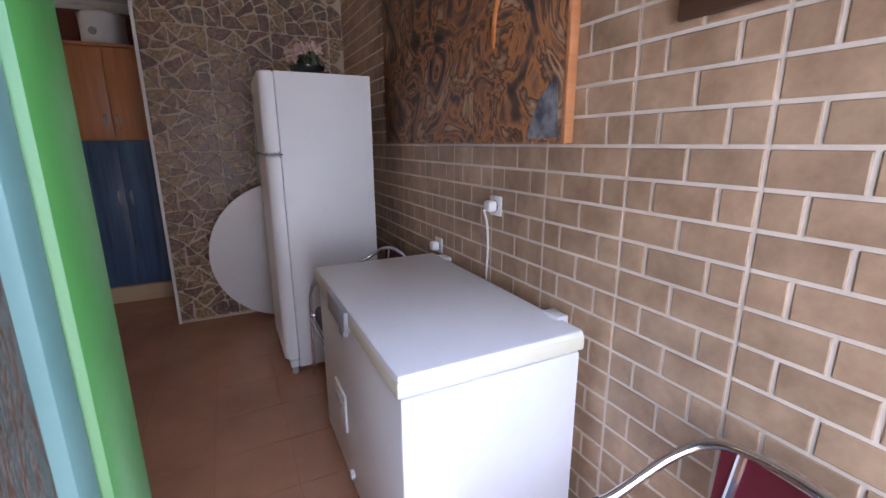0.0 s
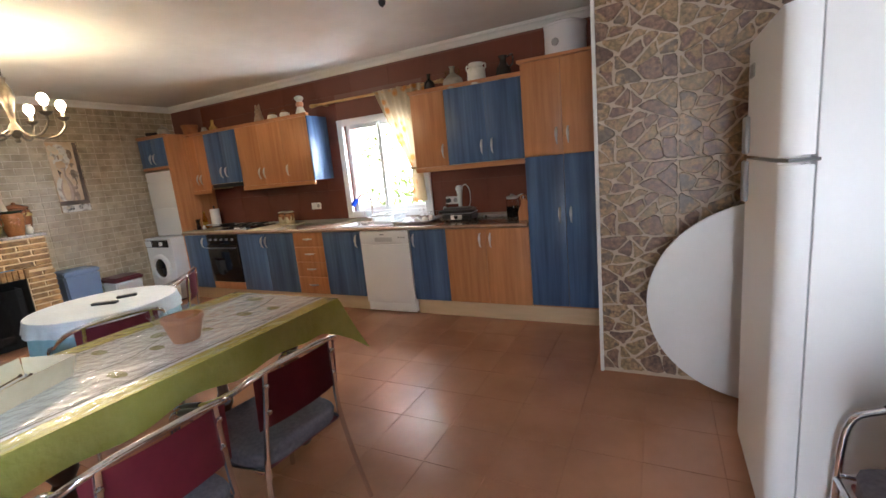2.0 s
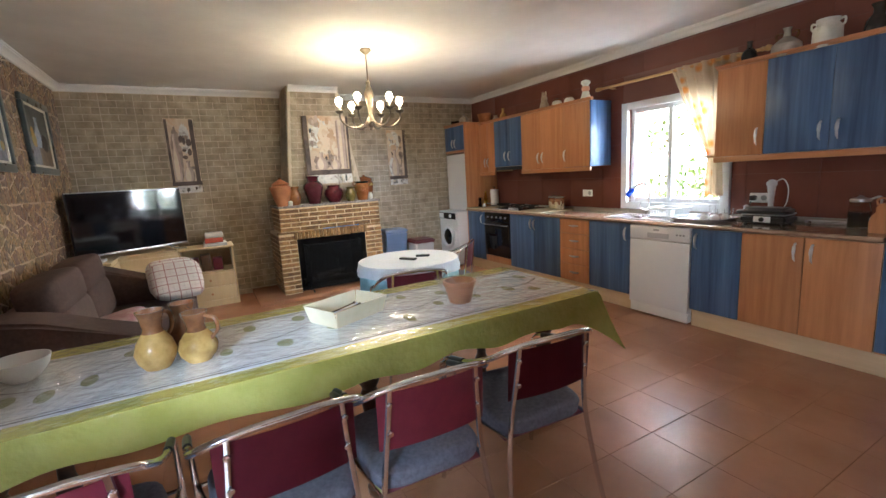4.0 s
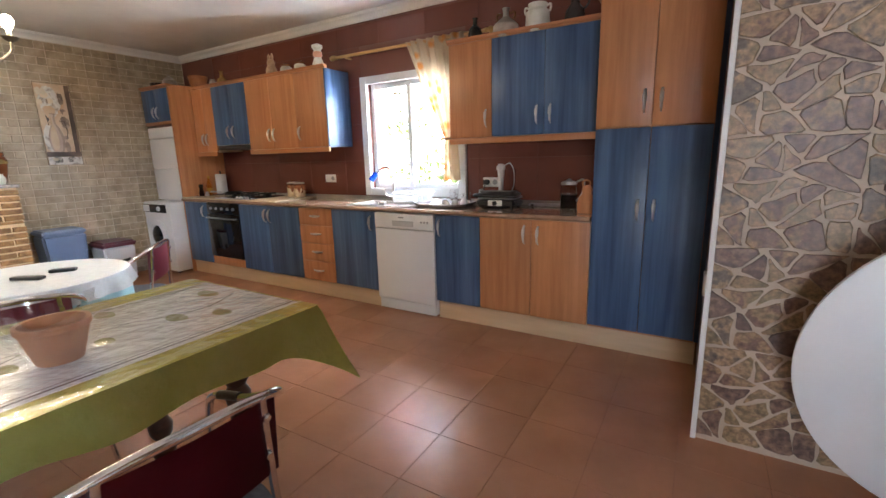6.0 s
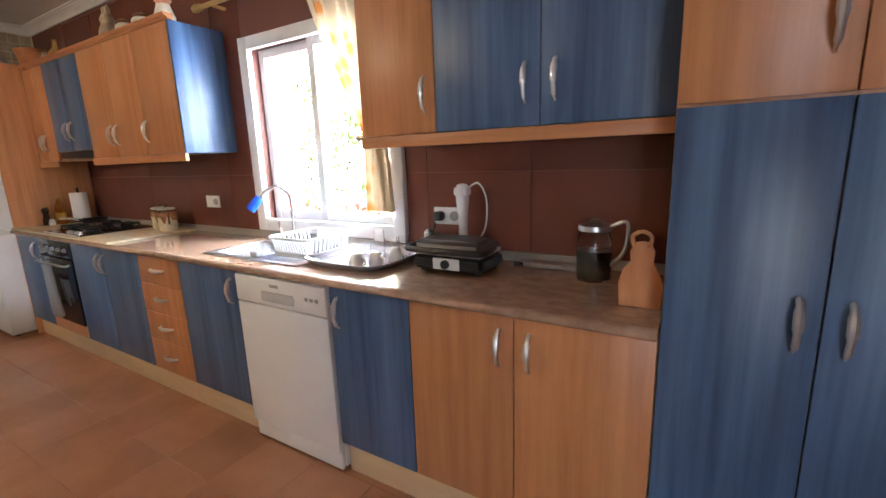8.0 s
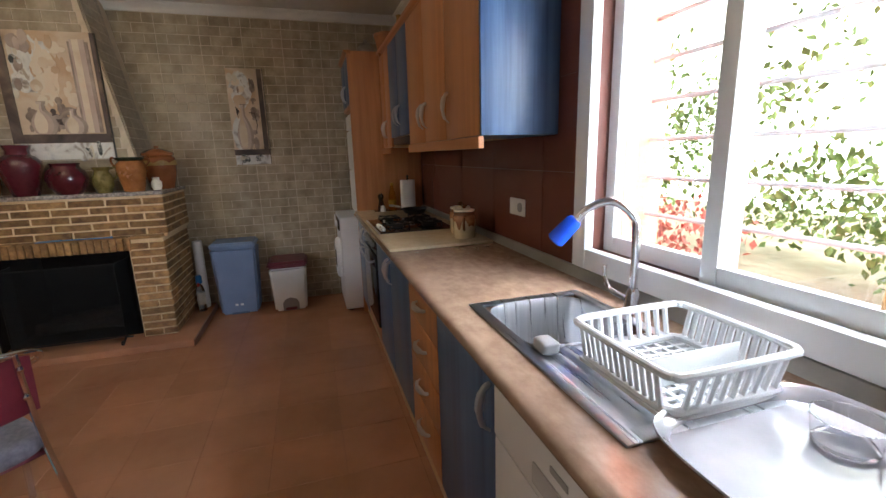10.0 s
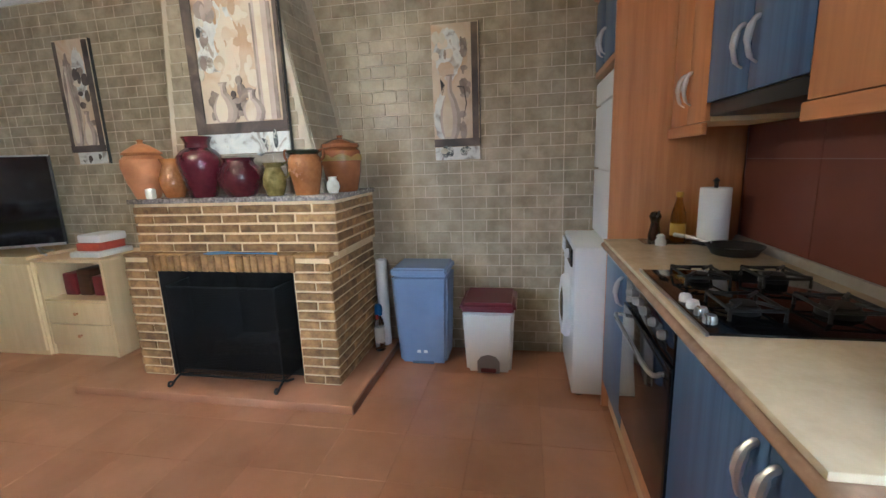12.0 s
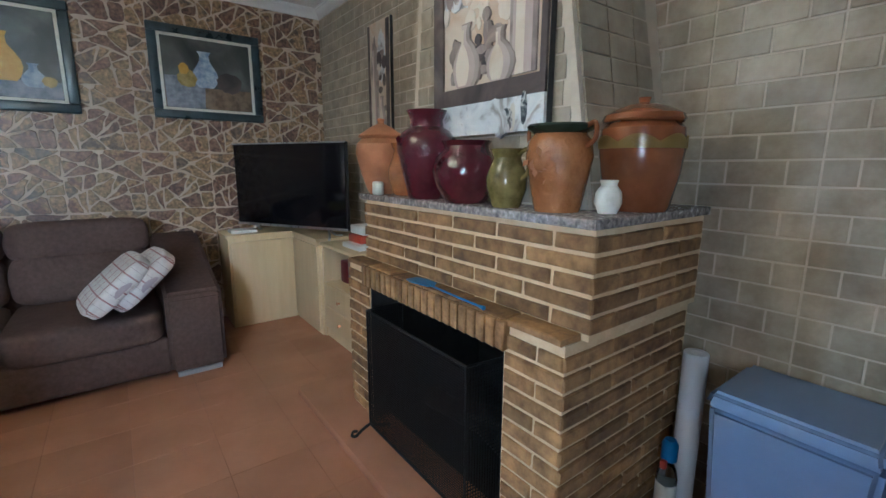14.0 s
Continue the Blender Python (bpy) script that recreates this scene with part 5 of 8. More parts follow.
for y, s in ((SY0, -1), (SY1, 1)):
    bm = bmesh.new()
    a = Vector((SX, y, 0))
    b = Vector((SX - 0.20, y + 0.02 * s, 0))
    for k in range(19):
        p = a.lerp(b, k / 18)
        box(p.x - 0.002, p.x + 0.002, p.y - 0.0012, p.y + 0.0012, SZ0, SZ1, bm=bm)
    for k in range(40):
        z = SZ0 + (SZ1 - SZ0) * k / 39
        tube([(a.x, a.y, z), (b.x, b.y, z)], 0.0018, 4, bm, smooth=0)
    part("side_mesh", bm, MESH_M, sg, "folded side panel", smooth=False)
    part("side_frame", tube([(b.x, b.y, SZ0), (b.x, b.y, SZ1), (a.x, a.y, SZ1)], 0.005, 8, smooth=0), IRON, sg)
    part("scroll_foot", tube([(SX - 0.10, y, 0.059), (SX - 0.03, y, 0.085), (SX, y, 0.10), (SX + 0.045, y, 0.085), (SX + 0.075, y, 0.066), (SX + 0.095, y, 0.075), (SX + 0.088, y, 0.093), (SX + 0.07, y, 0.088)], 0.007, 8, smooth=5), IRON, sg, "scrolled iron foot")
lg = thing("firewood", (-6.2, 2.42, 0.058), "charred logs lying in the firebox", "logs")
for y, r, a in ((2.30, 0.05, 8), (2.50, 0.045, -12), (2.42, 0.04, 30)):
    bm = tube([(-0.0, -0.25, 0), (0.01, 0, 0.006), (0, 0.25, 0)], r, 12)
    bmesh.ops.transform(bm, matrix=Matrix.Translation((-6.15, y, 0.058 + r + (0.08 if a == 30 else 0))) @ Matrix.Rotation(radians(a), 4, "Z"), verts=bm.verts)
    part("log", bm, mat("charred_wood", (0.015, 0.012, 0.010), (0.06, 0.045, 0.035), rough=0.9, scale=20), lg)
# plastic swatter lying on the ledge
BLUE_P = mat("bright_blue_plastic", (0.012, 0.14, 0.38), (0.02, 0.18, 0.45), rough=0.35)
ft = thing("fly_swatter", (BX - 0.03, 2.5, 0.841), "bright blue plastic fly swatter on the brick ledge", "fly swatter")
part("paddle", slab([(2.31, -0.03), (2.36, -0.045), (2.43, -0.045), (2.455, -0.02), (2.455, 0.01), (2.36, 0.03), (2.31, 0.02)], 0.004, Matrix.Translation((BX - 0.02, 0, 0.842)) @ Matrix(((0, 1, 0, 0), (1, 0, 0, 0), (0, 0, 1, 0), (0, 0, 0, 1)))), BLUE_P, ft)
part("handle", tube([(BX - 0.022, 2.45, 0.846), (BX - 0.01, 2.60, 0.847), (BX + 0.0, 2.78, 0.848)], [0.004, 0.004, 0.008], 8), BLUE_P, ft)

# ---- pots on the mantel ----
MZ = 1.1645
MAROON = mat("maroon_glaze", (0.055, 0.006, 0.012), (0.085, 0.012, 0.02), bump=0.35, bscale=50, rough=0.12, scale=14, wear=0.2, coat=0.5)
RUST = mat("rust_glaze", (0.20, 0.065, 0.022), (0.28, 0.10, 0.035), rough=0.2, scale=9, wear=0.2, wscale=7, coat=0.3)
HONEY = mat("honey_glaze", (0.27, 0.10, 0.03), (0.38, 0.155, 0.05), rough=0.22, bump=0.5, bscale=55, scale=14, wear=0.2, wscale=9, coat=0.3)
OLIVE = mat("olive_glaze", (0.075, 0.06, 0.015), (0.19, 0.15, 0.05), rough=0.2, scale=18, wear=0.25, coat=0.3)
PALE = mat("pale_ceramic", (0.60, 0.58, 0.48), (0.70, 0.68, 0.60), rough=0.3, scale=20)


def pot_thing(name, x, y, z, prof, m, label, category, parts=()):
    t = thing(name, (x, y, z), label, category)
    part("body", lathe(prof, x, y, z, 36), m, t)
    for nm, bm, mm, lb in parts:
        part(nm, bm, mm, t, lb)
    return t


def ear(x, y, z, dx, dy, r, h, t=0.007):
    """A small ear handle at a pot's shoulder."""
    return tube([(x, y, z), (x + dx * r, y + dy * r, z + h * 0.15), (x + dx * r, y + dy * r, z - h * 0.6), (x - dx * 0.01, y - dy * 0.01, z - h)], t, 8)


x, y = -5.955, 1.865
pot_thing("lidded_jar", x, y, MZ, [(0, 0), (0.062, 0), (0.068, 0.01), (0.10, 0.10), (0.122, 0.19), (0.118, 0.235), (0.095, 0.258), (0.098, 0.265)], CLAY, "large matt terracotta lidded jar", "jar",
          [("lid", lathe([(0.108, 0.266), (0.108, 0.275), (0.085, 0.292), (0.045, 0.318), (0.018, 0.330), (0.014, 0.340), (0.020, 0.352), (0, 0.358)], x, y, MZ, 32), CLAY, "domed lid with a knob"),
           ("ear", ear(x, y - 0.118, MZ + 0.235, 0, -1, 0.012, 0.03), CLAY, "")])
solo("candle", box(-5.905, -5.865, 1.925, 1.975, MZ, MZ + 0.062, 0.01, seg=3), PALE, "small square cream candle holder", "candle")
x, y = -5.985, 2.03
pot_thing("pitcher", x, y, MZ, [(0, 0), (0.05, 0), (0.058, 0.01), (0.076, 0.07), (0.078, 0.12), (0.056, 0.175), (0.05, 0.20), (0.064, 0.235), (0.058, 0.235), (0.044, 0.20), (0, 0.19)], HONEY, "honey-brown glazed pitcher with a handle", "pitcher",
          [("handle", ear(x, y - 0.058, MZ + 0.22, 0, -1, 0.045, 0.12, 0.009), HONEY, "")])
x, y = -5.945, 2.265
pot_thing("vase", x, y, MZ, [(0, 0), (0.072, 0), (0.078, 0.012), (0.10, 0.10), (0.124, 0.20), (0.122, 0.24), (0.095, 0.272), (0.070, 0.288), (0.066, 0.315), (0.080, 0.345), (0.084, 0.352), (0.075, 0.352), (0.06, 0.315), (0, 0.30)], MAROON, "tall glossy maroon vase with raised decoration", "vase",
          [("relief", leaf_blob(26, (x + 0.085, y, MZ + 0.235), 0.055, 0.03, 0.5, rnd=random.Random(5)), MAROON, "raised leaf band")])
x, y = -5.94, 2.525
pot_thing("vase", x, y, MZ, [(0, 0), (0.07, 0), (0.08, 0.01), (0.112, 0.06), (0.126, 0.115), (0.112, 0.165), (0.085, 0.19), (0.082, 0.205), (0.092, 0.222), (0.085, 0.222), (0.072, 0.20), (0, 0.19)], MAROON, "squat glossy maroon vase with raised decoration", "vase",
          [("relief", leaf_blob(26, (x + 0.09, y, MZ + 0.14), 0.05, 0.03, 0.5, rnd=random.Random(6)), MAROON, "raised leaf band")])
x, y = -5.93, 2.745
pot_thing("jug", x, y, MZ, [(0, 0), (0.045, 0), (0.05, 0.01), (0.066, 0.06), (0.068, 0.10), (0.05, 0.145), (0.045, 0.16), (0.056, 0.188), (0.05, 0.188), (0.04, 0.16), (0, 0.15)], OLIVE, "small mottled olive-green glazed jug", "jug",
          [("handle", ear(x, y + 0.05, MZ + 0.17, 0, 1, 0.04, 0.09, 0.007), OLIVE, "")])
x, y = -5.965, 2.925
pot_thing("urn", x, y, MZ, [(0, 0), (0.066, 0), (0.07, 0.012), (0.085, 0.09), (0.098, 0.16), (0.092, 0.205), (0.076, 0.226)], HONEY, "honey-brown carved urn with a dark rim", "urn",
          [("rim", lathe([(0.076, 0.226), (0.094, 0.238), (0.098, 0.246), (0.094, 0.252), (0.08, 0.252), (0.07, 0.235), (0, 0.23)], x, y, MZ, 32), mat("black_green_glaze", (0.012, 0.018, 0.012), (0.03, 0.04, 0.025), rough=0.15), "dark glazed rim"),
           ("ear", ear(x, y - 0.085, MZ + 0.242, 0, -1, 0.032, 0.06), RUST, ""), ("ear", ear(x, y + 0.085, MZ + 0.242, 0, 1, 0.032, 0.06), RUST, ""),
           ("carving", leaf_blob(40, (x + 0.075, y, MZ + 0.13), 0.055, 0.03, 0.9, rnd=random.Random(7)), CLAY, "carved leaf sprays")])
solo("ceramic_pot", lathe([(0, 0), (0.026, 0), (0.038, 0.03), (0.036, 0.06), (0.022, 0.08), (0.026, 0.095), (0, 0.095)], -6.03, 3.055, MZ, 20), PALE, "small pale ceramic pot", "pot")
x, y = -6.20, 3.045
pot_thing("lidded_jar", x, y, MZ, [(0, 0), (0.088, 0), (0.094, 0.012), (0.115, 0.11), (0.124, 0.19), (0.118, 0.245), (0.10, 0.262)], RUST, "large rust-brown lidded jar with a yellow band", "jar",
          [("lid", lathe([(0.112, 0.263), (0.118, 0.27), (0.112, 0.285), (0.075, 0.305), (0.03, 0.318), (0.014, 0.322), (0.018, 0.336), (0, 0.340)], x, y, MZ, 32), RUST, "domed lid with a knob"),
           ("band", sheet(lambda u, v: Vector((x + (0.1245 + 0.0015) * math.cos(6.2832 * u), y + (0.1245 + 0.0015) * math.sin(6.2832 * u), MZ + 0.185 + (0.018 + 0.022 * abs(math.sin(u * 22))) * v)), 120, 2, 0.001), mat("yellow_slip", (0.42, 0.28, 0.08), (0.50, 0.35, 0.12), rough=0.25), "yellow scalloped band")])

# ---- still-life canvases ----
CANVAS = swirl_paint("cream_and_umber_paint", [(0.30, (0.30, 0.20, 0.13)), (0.42, (0.55, 0.42, 0.29)), (0.55, (0.66, 0.55, 0.42)), (0.66, (0.58, 0.40, 0.25)), (0.78, (0.36, 0.26, 0.20))], 2.6, 0.8, 0.7)
UMBER = swirl_paint("umber_paint", [(0.3, (0.045, 0.035, 0.035)), (0.5, (0.10, 0.075, 0.065)), (0.7, (0.20, 0.145, 0.115))], 5.0, 0.6, 0.7)
ROSE = swirl_paint("pale_rose_paint", [(0.3, (0.40, 0.29, 0.24)), (0.5, (0.52, 0.42, 0.36)), (0.7, (0.60, 0.50, 0.42))], 4.0, 0.5, 0.7)
IVORY = swirl_paint("ivory_paint", [(0.34, (0.33, 0.28, 0.20)), (0.46, (0.60, 0.55, 0.44)), (0.62, (0.68, 0.63, 0.54)), (0.7, (0.22, 0.17, 0.14))], 7.0, 0.7, 0.7)
DUSK = swirl_paint("dusky_brown_paint", [(0.3, (0.15, 0.115, 0.10)), (0.5, (0.26, 0.20, 0.16)), (0.7, (0.40, 0.31, 0.24))], 8.0, 0.8, 0.7)
GLOWC = swirl_paint("pale_cream_paint", [(0.3, (0.60, 0.48, 0.34)), (0.5, (0.70, 0.62, 0.50)), (0.7, (0.72, 0.56, 0.42))], 5.0, 0.6, 0.7)
AMBER = swirl_paint("amber_paint", [(0.3, (0.44, 0.26, 0.14)), (0.5, (0.58, 0.42, 0.28)), (0.7, (0.64, 0.52, 0.40))], 4.0, 0.6, 0.7)
TO_W = Matrix(((0, 0, 1, 0), (1, 0, 0, 0), (0, 1, 0, 0), (0, 0, 0, 1)))


def vase_outline(cx, z0, w, h, neck):
    r = [(0.55, 0), (0.85, 0.12), (1.0, 0.3), (0.92, 0.45), (0.6, 0.62), (neck, 0.75), (neck * 0.9, 0.9), (neck * 1.4, 1.0)]
    return [(cx + w / 2 * a, z0 + h * b) for a, b in r] + [(cx - w / 2 * a, z0 + h * b) for a, b in r[::-1]]


def canvas(x, y0, y1, z0, z1, label, shapes, lean=0.0):
    p = thing("painting", (x, (y0 + y1) / 2, z0), label, "painting", "still-life canvases")
    part("canvas", box(x - 0.024, x, y0, y1, z0, z1, 0.002), CANVAS, p)
    part("edge", box(x - 0.025, x - 0.001, y1 - 0.0005, y1 + 0.003, z0, z1), BLACK_P, p, "dark canvas edge", smooth=False)
    for k, (nm, o, m) in enumerate(shapes):
        part(nm, slab(o, 0.0006 + 0.00012 * k, Matrix.Translation((x, 0, 0)) @ TO_W), m, p, smooth=False)
    return p


def rect(a, b, c, d):
    return [(a, c), (b, c), (b, d), (a, d)]


def ragged(cx, cz, rx, rz, seed, n=22):
    r = random.Random(seed)
    return [(cx + rx * math.cos(6.2832 * k / n) * r.uniform(0.86, 1.06), cz + rz * math.sin(6.2832 * k / n) * r.uniform(0.86, 1.06)) for k in range(n)]


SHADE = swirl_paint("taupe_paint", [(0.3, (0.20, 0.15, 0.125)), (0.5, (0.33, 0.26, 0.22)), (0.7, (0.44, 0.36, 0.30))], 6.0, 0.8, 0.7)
PALEB = swirl_paint("pale_blue_white_paint", [(0.36, (0.33, 0.30, 0.27)), (0.44, (0.62, 0.62, 0.60)), (0.6, (0.74, 0.73, 0.69)), (0.68, (0.42, 0.36, 0.30))], 9.0, 1.2, 0.7)
FLECK = swirl_paint("flecked_dark_paint", [(0.40, (0.035, 0.04, 0.045)), (0.47, (0.16, 0.17, 0.17)), (0.53, (0.60, 0.58, 0.52)), (0.62, (0.10, 0.09, 0.085))], 26.0, 1.0, 0.7)


def round_vase(cx, z0, w, h, neck):
    """A vase brushed in three tones, lightest towards its lit side."""
    return [("painted_vase", vase_outline(cx, z0, w, h, neck), SHADE), ("painted_vase", vase_outline(cx - 0.07 * w, z0 + 0.01 * h, w * 0.82, h * 0.97, neck * 0.8), ROSE),
            ("painted_vase", vase_outline(cx - 0.13 * w, z0 + 0.05 * h, w * 0.5, h * 0.86, neck * 0.7), GLOWC)]


def sprays(y0, y1, z0, z1, count, size, seed, tones):
    """Small dabs of paint strewn over a patch of canvas."""
    r = random.Random(seed)
    return [("paint_dab", ragged(r.uniform(y0, y1), r.uniform(z0, z1), size * r.uniform(0.4, 1.6), size * r.uniform(0.6, 2.2), seed * 50 + k, 16), r.choice(tones)) for k in range(count)]


canvas(-6.022, 2.225, 2.82, 1.412, 2.285, "large still-life canvas of pale vases in cream and umber",
       [("paint_patch", ragged(2.43, 2.06, 0.13, 0.19, 2, 50), PALEB), ("paint_patch", ragged(2.56, 1.90, 0.10, 0.24, 3, 50), AMBER), ("paint_patch", ragged(2.49, 1.99, 0.075, 0.20, 33, 40), GLOWC)]
       + sprays(2.42, 2.64, 1.80, 2.22, 34, 0.024, 4, (AMBER, GLOWC, GLOWC, CANVAS)) + sprays(2.30, 2.37, 1.80, 2.16, 16, 0.022, 5, (SHADE, PALEB, FLECK, IVORY)) + sprays(2.33, 2.42, 2.16, 2.25, 8, 0.026, 6, (ROSE, SHADE))
       + [("painted_column", rect(2.655, 2.775, 1.60, 2.22), SHADE), ("painted_column", rect(2.668, 2.755, 1.60, 2.235), ROSE), ("painted_column", rect(2.682, 2.722, 1.60, 2.235), GLOWC)]
       + sprays(2.48, 2.60, 1.63, 1.84, 16, 0.026, 7, (UMBER, DUSK, DUSK, SHADE)) + sprays(2.34, 2.42, 1.60, 1.74, 7, 0.024, 8, (DUSK, SHADE))
       + round_vase(2.43, 1.588, 0.16, 0.23, 0.24) + round_vase(2.615, 1.588, 0.145, 0.18, 0.2)
       + [("dark_bar", rect(2.226, 2.285, 1.53, 2.28), UMBER), ("dark_bar", rect(2.795, 2.819, 1.53, 2.28), UMBER), ("dark_bar", rect(2.226, 2.819, 1.53, 1.592), UMBER), ("ivory_band", rect(2.262, 2.819, 1.413, 1.528), PALEB)]
       + sprays(2.58, 2.80, 1.43, 1.51, 6, 0.026, 9, (IVORY, PALEB, FLECK)))
canvas(-6.505, 3.575, 3.875, 1.33, 2.16, "tall narrow still-life canvas of a pale jug",
       [("paint_patch", ragged(3.68, 1.98, 0.09, 0.16, 6, 40), PALEB), ("paint_patch", ragged(3.665, 1.89, 0.055, 0.05, 61, 30), AMBER), ("paint_patch", ragged(3.63, 1.60, 0.055, 0.15, 25, 40), PALEB)]
       + sprays(3.60, 3.70, 1.96, 2.10, 8, 0.022, 11, (DUSK, IVORY, GLOWC)) + sprays(3.76, 3.80, 1.50, 2.10, 18, 0.020, 12, (DUSK, SHADE, SHADE))
       + round_vase(3.685, 1.46, 0.135, 0.40, 0.22)
       + [("painted_handle", [(3.735, 1.79), (3.780, 1.785), (3.795, 1.68), (3.765, 1.57), (3.788, 1.68), (3.774, 1.776), (3.735, 1.782)], UMBER), ("painted_handle", [(3.655, 1.80), (3.625, 1.84), (3.640, 1.74), (3.632, 1.77)], UMBER),
          ("dark_bar", rect(3.828, 3.868, 1.44, 2.155), UMBER), ("dark_bar", rect(3.576, 3.874, 1.415, 1.465), UMBER), ("ivory_band", rect(3.58, 3.872, 1.331, 1.412), PALEB)]
       + sprays(3.62, 3.85, 1.345, 1.40, 6, 0.018, 13, (FLECK, IVORY)))
canvas(-6.505, 0.70, 1.02, 1.40, 2.30, "tall narrow still-life canvas of a slender bottle",
       [("paint_patch", ragged(0.90, 2.06, 0.06, 0.18, 8, 40), PALEB), ("paint_patch", ragged(0.80, 1.90, 0.06, 0.30, 9, 40), SHADE)]
       + sprays(0.86, 0.95, 1.70, 2.10, 14, 0.024, 15, (DUSK, UMBER, GLOWC)) + round_vase(0.79, 1.53, 0.105, 0.60, 0.3) + round_vase(0.90, 1.53, 0.12, 0.26, 0.3)
       + [("dark_bar", rect(0.965, 1.012, 1.50, 2.29), UMBER), ("dark_bar", rect(0.705, 0.735, 1.5, 2.29), UMBER), ("dark_bar", rect(0.701, 1.019, 1.49, 1.54), UMBER), ("ivory_band", rect(0.755, 1.015, 1.401, 1.488), PALEB)]
       + sprays(0.80, 0.98, 1.415, 1.47, 5, 0.018, 16, (FLECK, UMBER)))

FRAME_D = mat("blue_black_frame", (0.018, 0.028, 0.032), (0.045, 0.07, 0.078), rough=0.3, scale=8, wear=0.2)
NIGHT = swirl_paint("dark_oil_ground", [(0.3, (0.018, 0.022, 0.022)), (0.5, (0.06, 0.062, 0.055)), (0.72, (0.16, 0.17, 0.15))], 3.0, 0.5, 0.45)
TO_S = Matrix(((1, 0, 0, 0), (0, 0, 1, 0), (0, 1, 0, 0), (0, 0, 0, 1)))


def framed(x0, x1, z0, z1, label, shapes):
    y = SY + 0.002
    p = thing("framed_painting", ((x0 + x1) / 2, y, z0), label, "painting", "framed oil paintings")
    w = 0.062
    for a, b, c, d in ((x0, x1, z1 - w, z1), (x0, x1, z0, z0 + w), (x0, x0 + w, z0 + w, z1 - w), (x1 - w, x1, z0 + w, z1 - w)):
        part("frame", box(a, b, y, y + 0.034, c, d, 0.010, seg=3), FRAME_D, p, "dark blue-black moulding")
    for a, b, c, d in ((x0 + w, x1 - w, z1 - w - 0.02, z1 - w), (x0 + w, x1 - w, z0 + w, z0 + w + 0.02), (x0 + w, x0 + w + 0.02, z0 + w + 0.02, z1 - w - 0.02), (x1 - w - 0.02, x1 - w, z0 + w + 0.02, z1 - w - 0.02)):
        part("slip", box(a, b, y, y + 0.022, c, d, 0.002), PALE, p, "pale inner slip")
    part("canvas", box(x0 + w + 0.02, x1 - w - 0.02, y, y + 0.012, z0 + w + 0.02, z1 - w - 0.02), NIGHT, p, smooth=False)
    for k, (nm, o, m) in enumerate(shapes):
        part(nm, slab(o, 0.0006 + 0.0004 * k, Matrix.Translation((0, y + 0.0122, 0)) @ TO_S), m, p, smooth=False)


def flat(name, c1, c2):
    return mat(name, c1, c2, rough=0.45, scale=18, wear=0.15)


BLUEW, FRUIT, TABLE_P, YELL = flat("blue_white_paint", (0.16, 0.22, 0.33), (0.46, 0.50, 0.55)), flat("fruit_paint", (0.22, 0.16, 0.03), (0.40, 0.30, 0.10)), flat("tabletop_paint", (0.10, 0.065, 0.035), (0.22, 0.15, 0.09)), flat("yellow_paint", (0.45, 0.24, 0.02), (0.55, 0.33, 0.05))
CLOTH_P = flat("grey_cloth_paint", (0.12, 0.13, 0.16), (0.28, 0.29, 0.32))
framed(-5.985, -5.20, 1.655, 2.335, "dark-framed oil painting of a blue vase and fruit",
       [("painted_table", rect(-5.90, -5.285, 1.74, 1.90), TABLE_P), ("painted_cloth", [(-5.55, 1.74), (-5.29, 1.74), (-5.29, 1.97), (-5.45, 1.98), (-5.56, 1.9)], CLOTH_P), ("painted_vase", vase_outline(-5.57, 1.90, 0.18, 0.27, 0.4), BLUEW), ("painted_fruit", ragged(-5.44, 1.96, 0.07, 0.07, 12), FRUIT), ("painted_grapes", ragged(-5.42, 2.03, 0.035, 0.045, 13), YELL), ("painted_pots", ragged(-5.74, 1.95, 0.10, 0.08, 14), UMBER)])
framed(-4.775, -3.99, 1.645, 2.365, "dark-framed oil painting of a yellow jug and blue bowl",
       [("painted_table", rect(-4.69, -4.075, 1.73, 1.84), CLOTH_P), ("painted_jug", vase_outline(-4.42, 1.83, 0.18, 0.30, 0.3), YELL), ("painted_bowl", vase_outline(-4.555, 1.80, 0.13, 0.15, 0.35), BLUEW), ("painted_fruit", ragged(-4.63, 1.84, 0.04, 0.035, 15), FRUIT)])

# ---- television corner ----
cab = thing("corner_cabinet", (-6.1, 0.1, 0), "pale beech corner television cabinet", "cabinet")
part("wing", box(WX + 0.012, -5.56, SY + 0.002, 0.085, 0.0, 0.735, 0.003), CREAM, cab)
part("wing", box(WX + 0.012, -6.075, 0.0855, 0.655, 0.0, 0.735, 0.003), CREAM, cab)
part("front_panel", box(-6.06, -5.575, 0.086, 0.102, 0.04, 0.70, 0.002), CREAM, cab)
part("front_panel", box(-6.0745, -6.058, 0.11, 0.645, 0.04, 0.70, 0.002), CREAM, cab)
part("top", slab([(WX + 0.012, SY + 0.002), (-5.545, SY + 0.002), (-5.545, 0.105), (-6.055, 0.105), (-6.055, 0.6545), (WX + 0.012, 0.6545)], 0.022, Matrix.Translation((0, 0, 0.7355))), CREAM, cab, smooth=False)
dwr = thing("drawer_unit", (-6.3, 0.95, 0), "pale beech unit with an open shelf and two drawers", "cabinet")
bm = box(WX + 0.012, -6.095, 0.657, 0.677, 0.0, 0.715)
box(WX + 0.012, -6.095, 1.225, 1.245, 0.0, 0.715, bm=bm)
box(WX + 0.012, WX + 0.022, 0.677, 1.225, 0.0, 0.715, bm=bm)
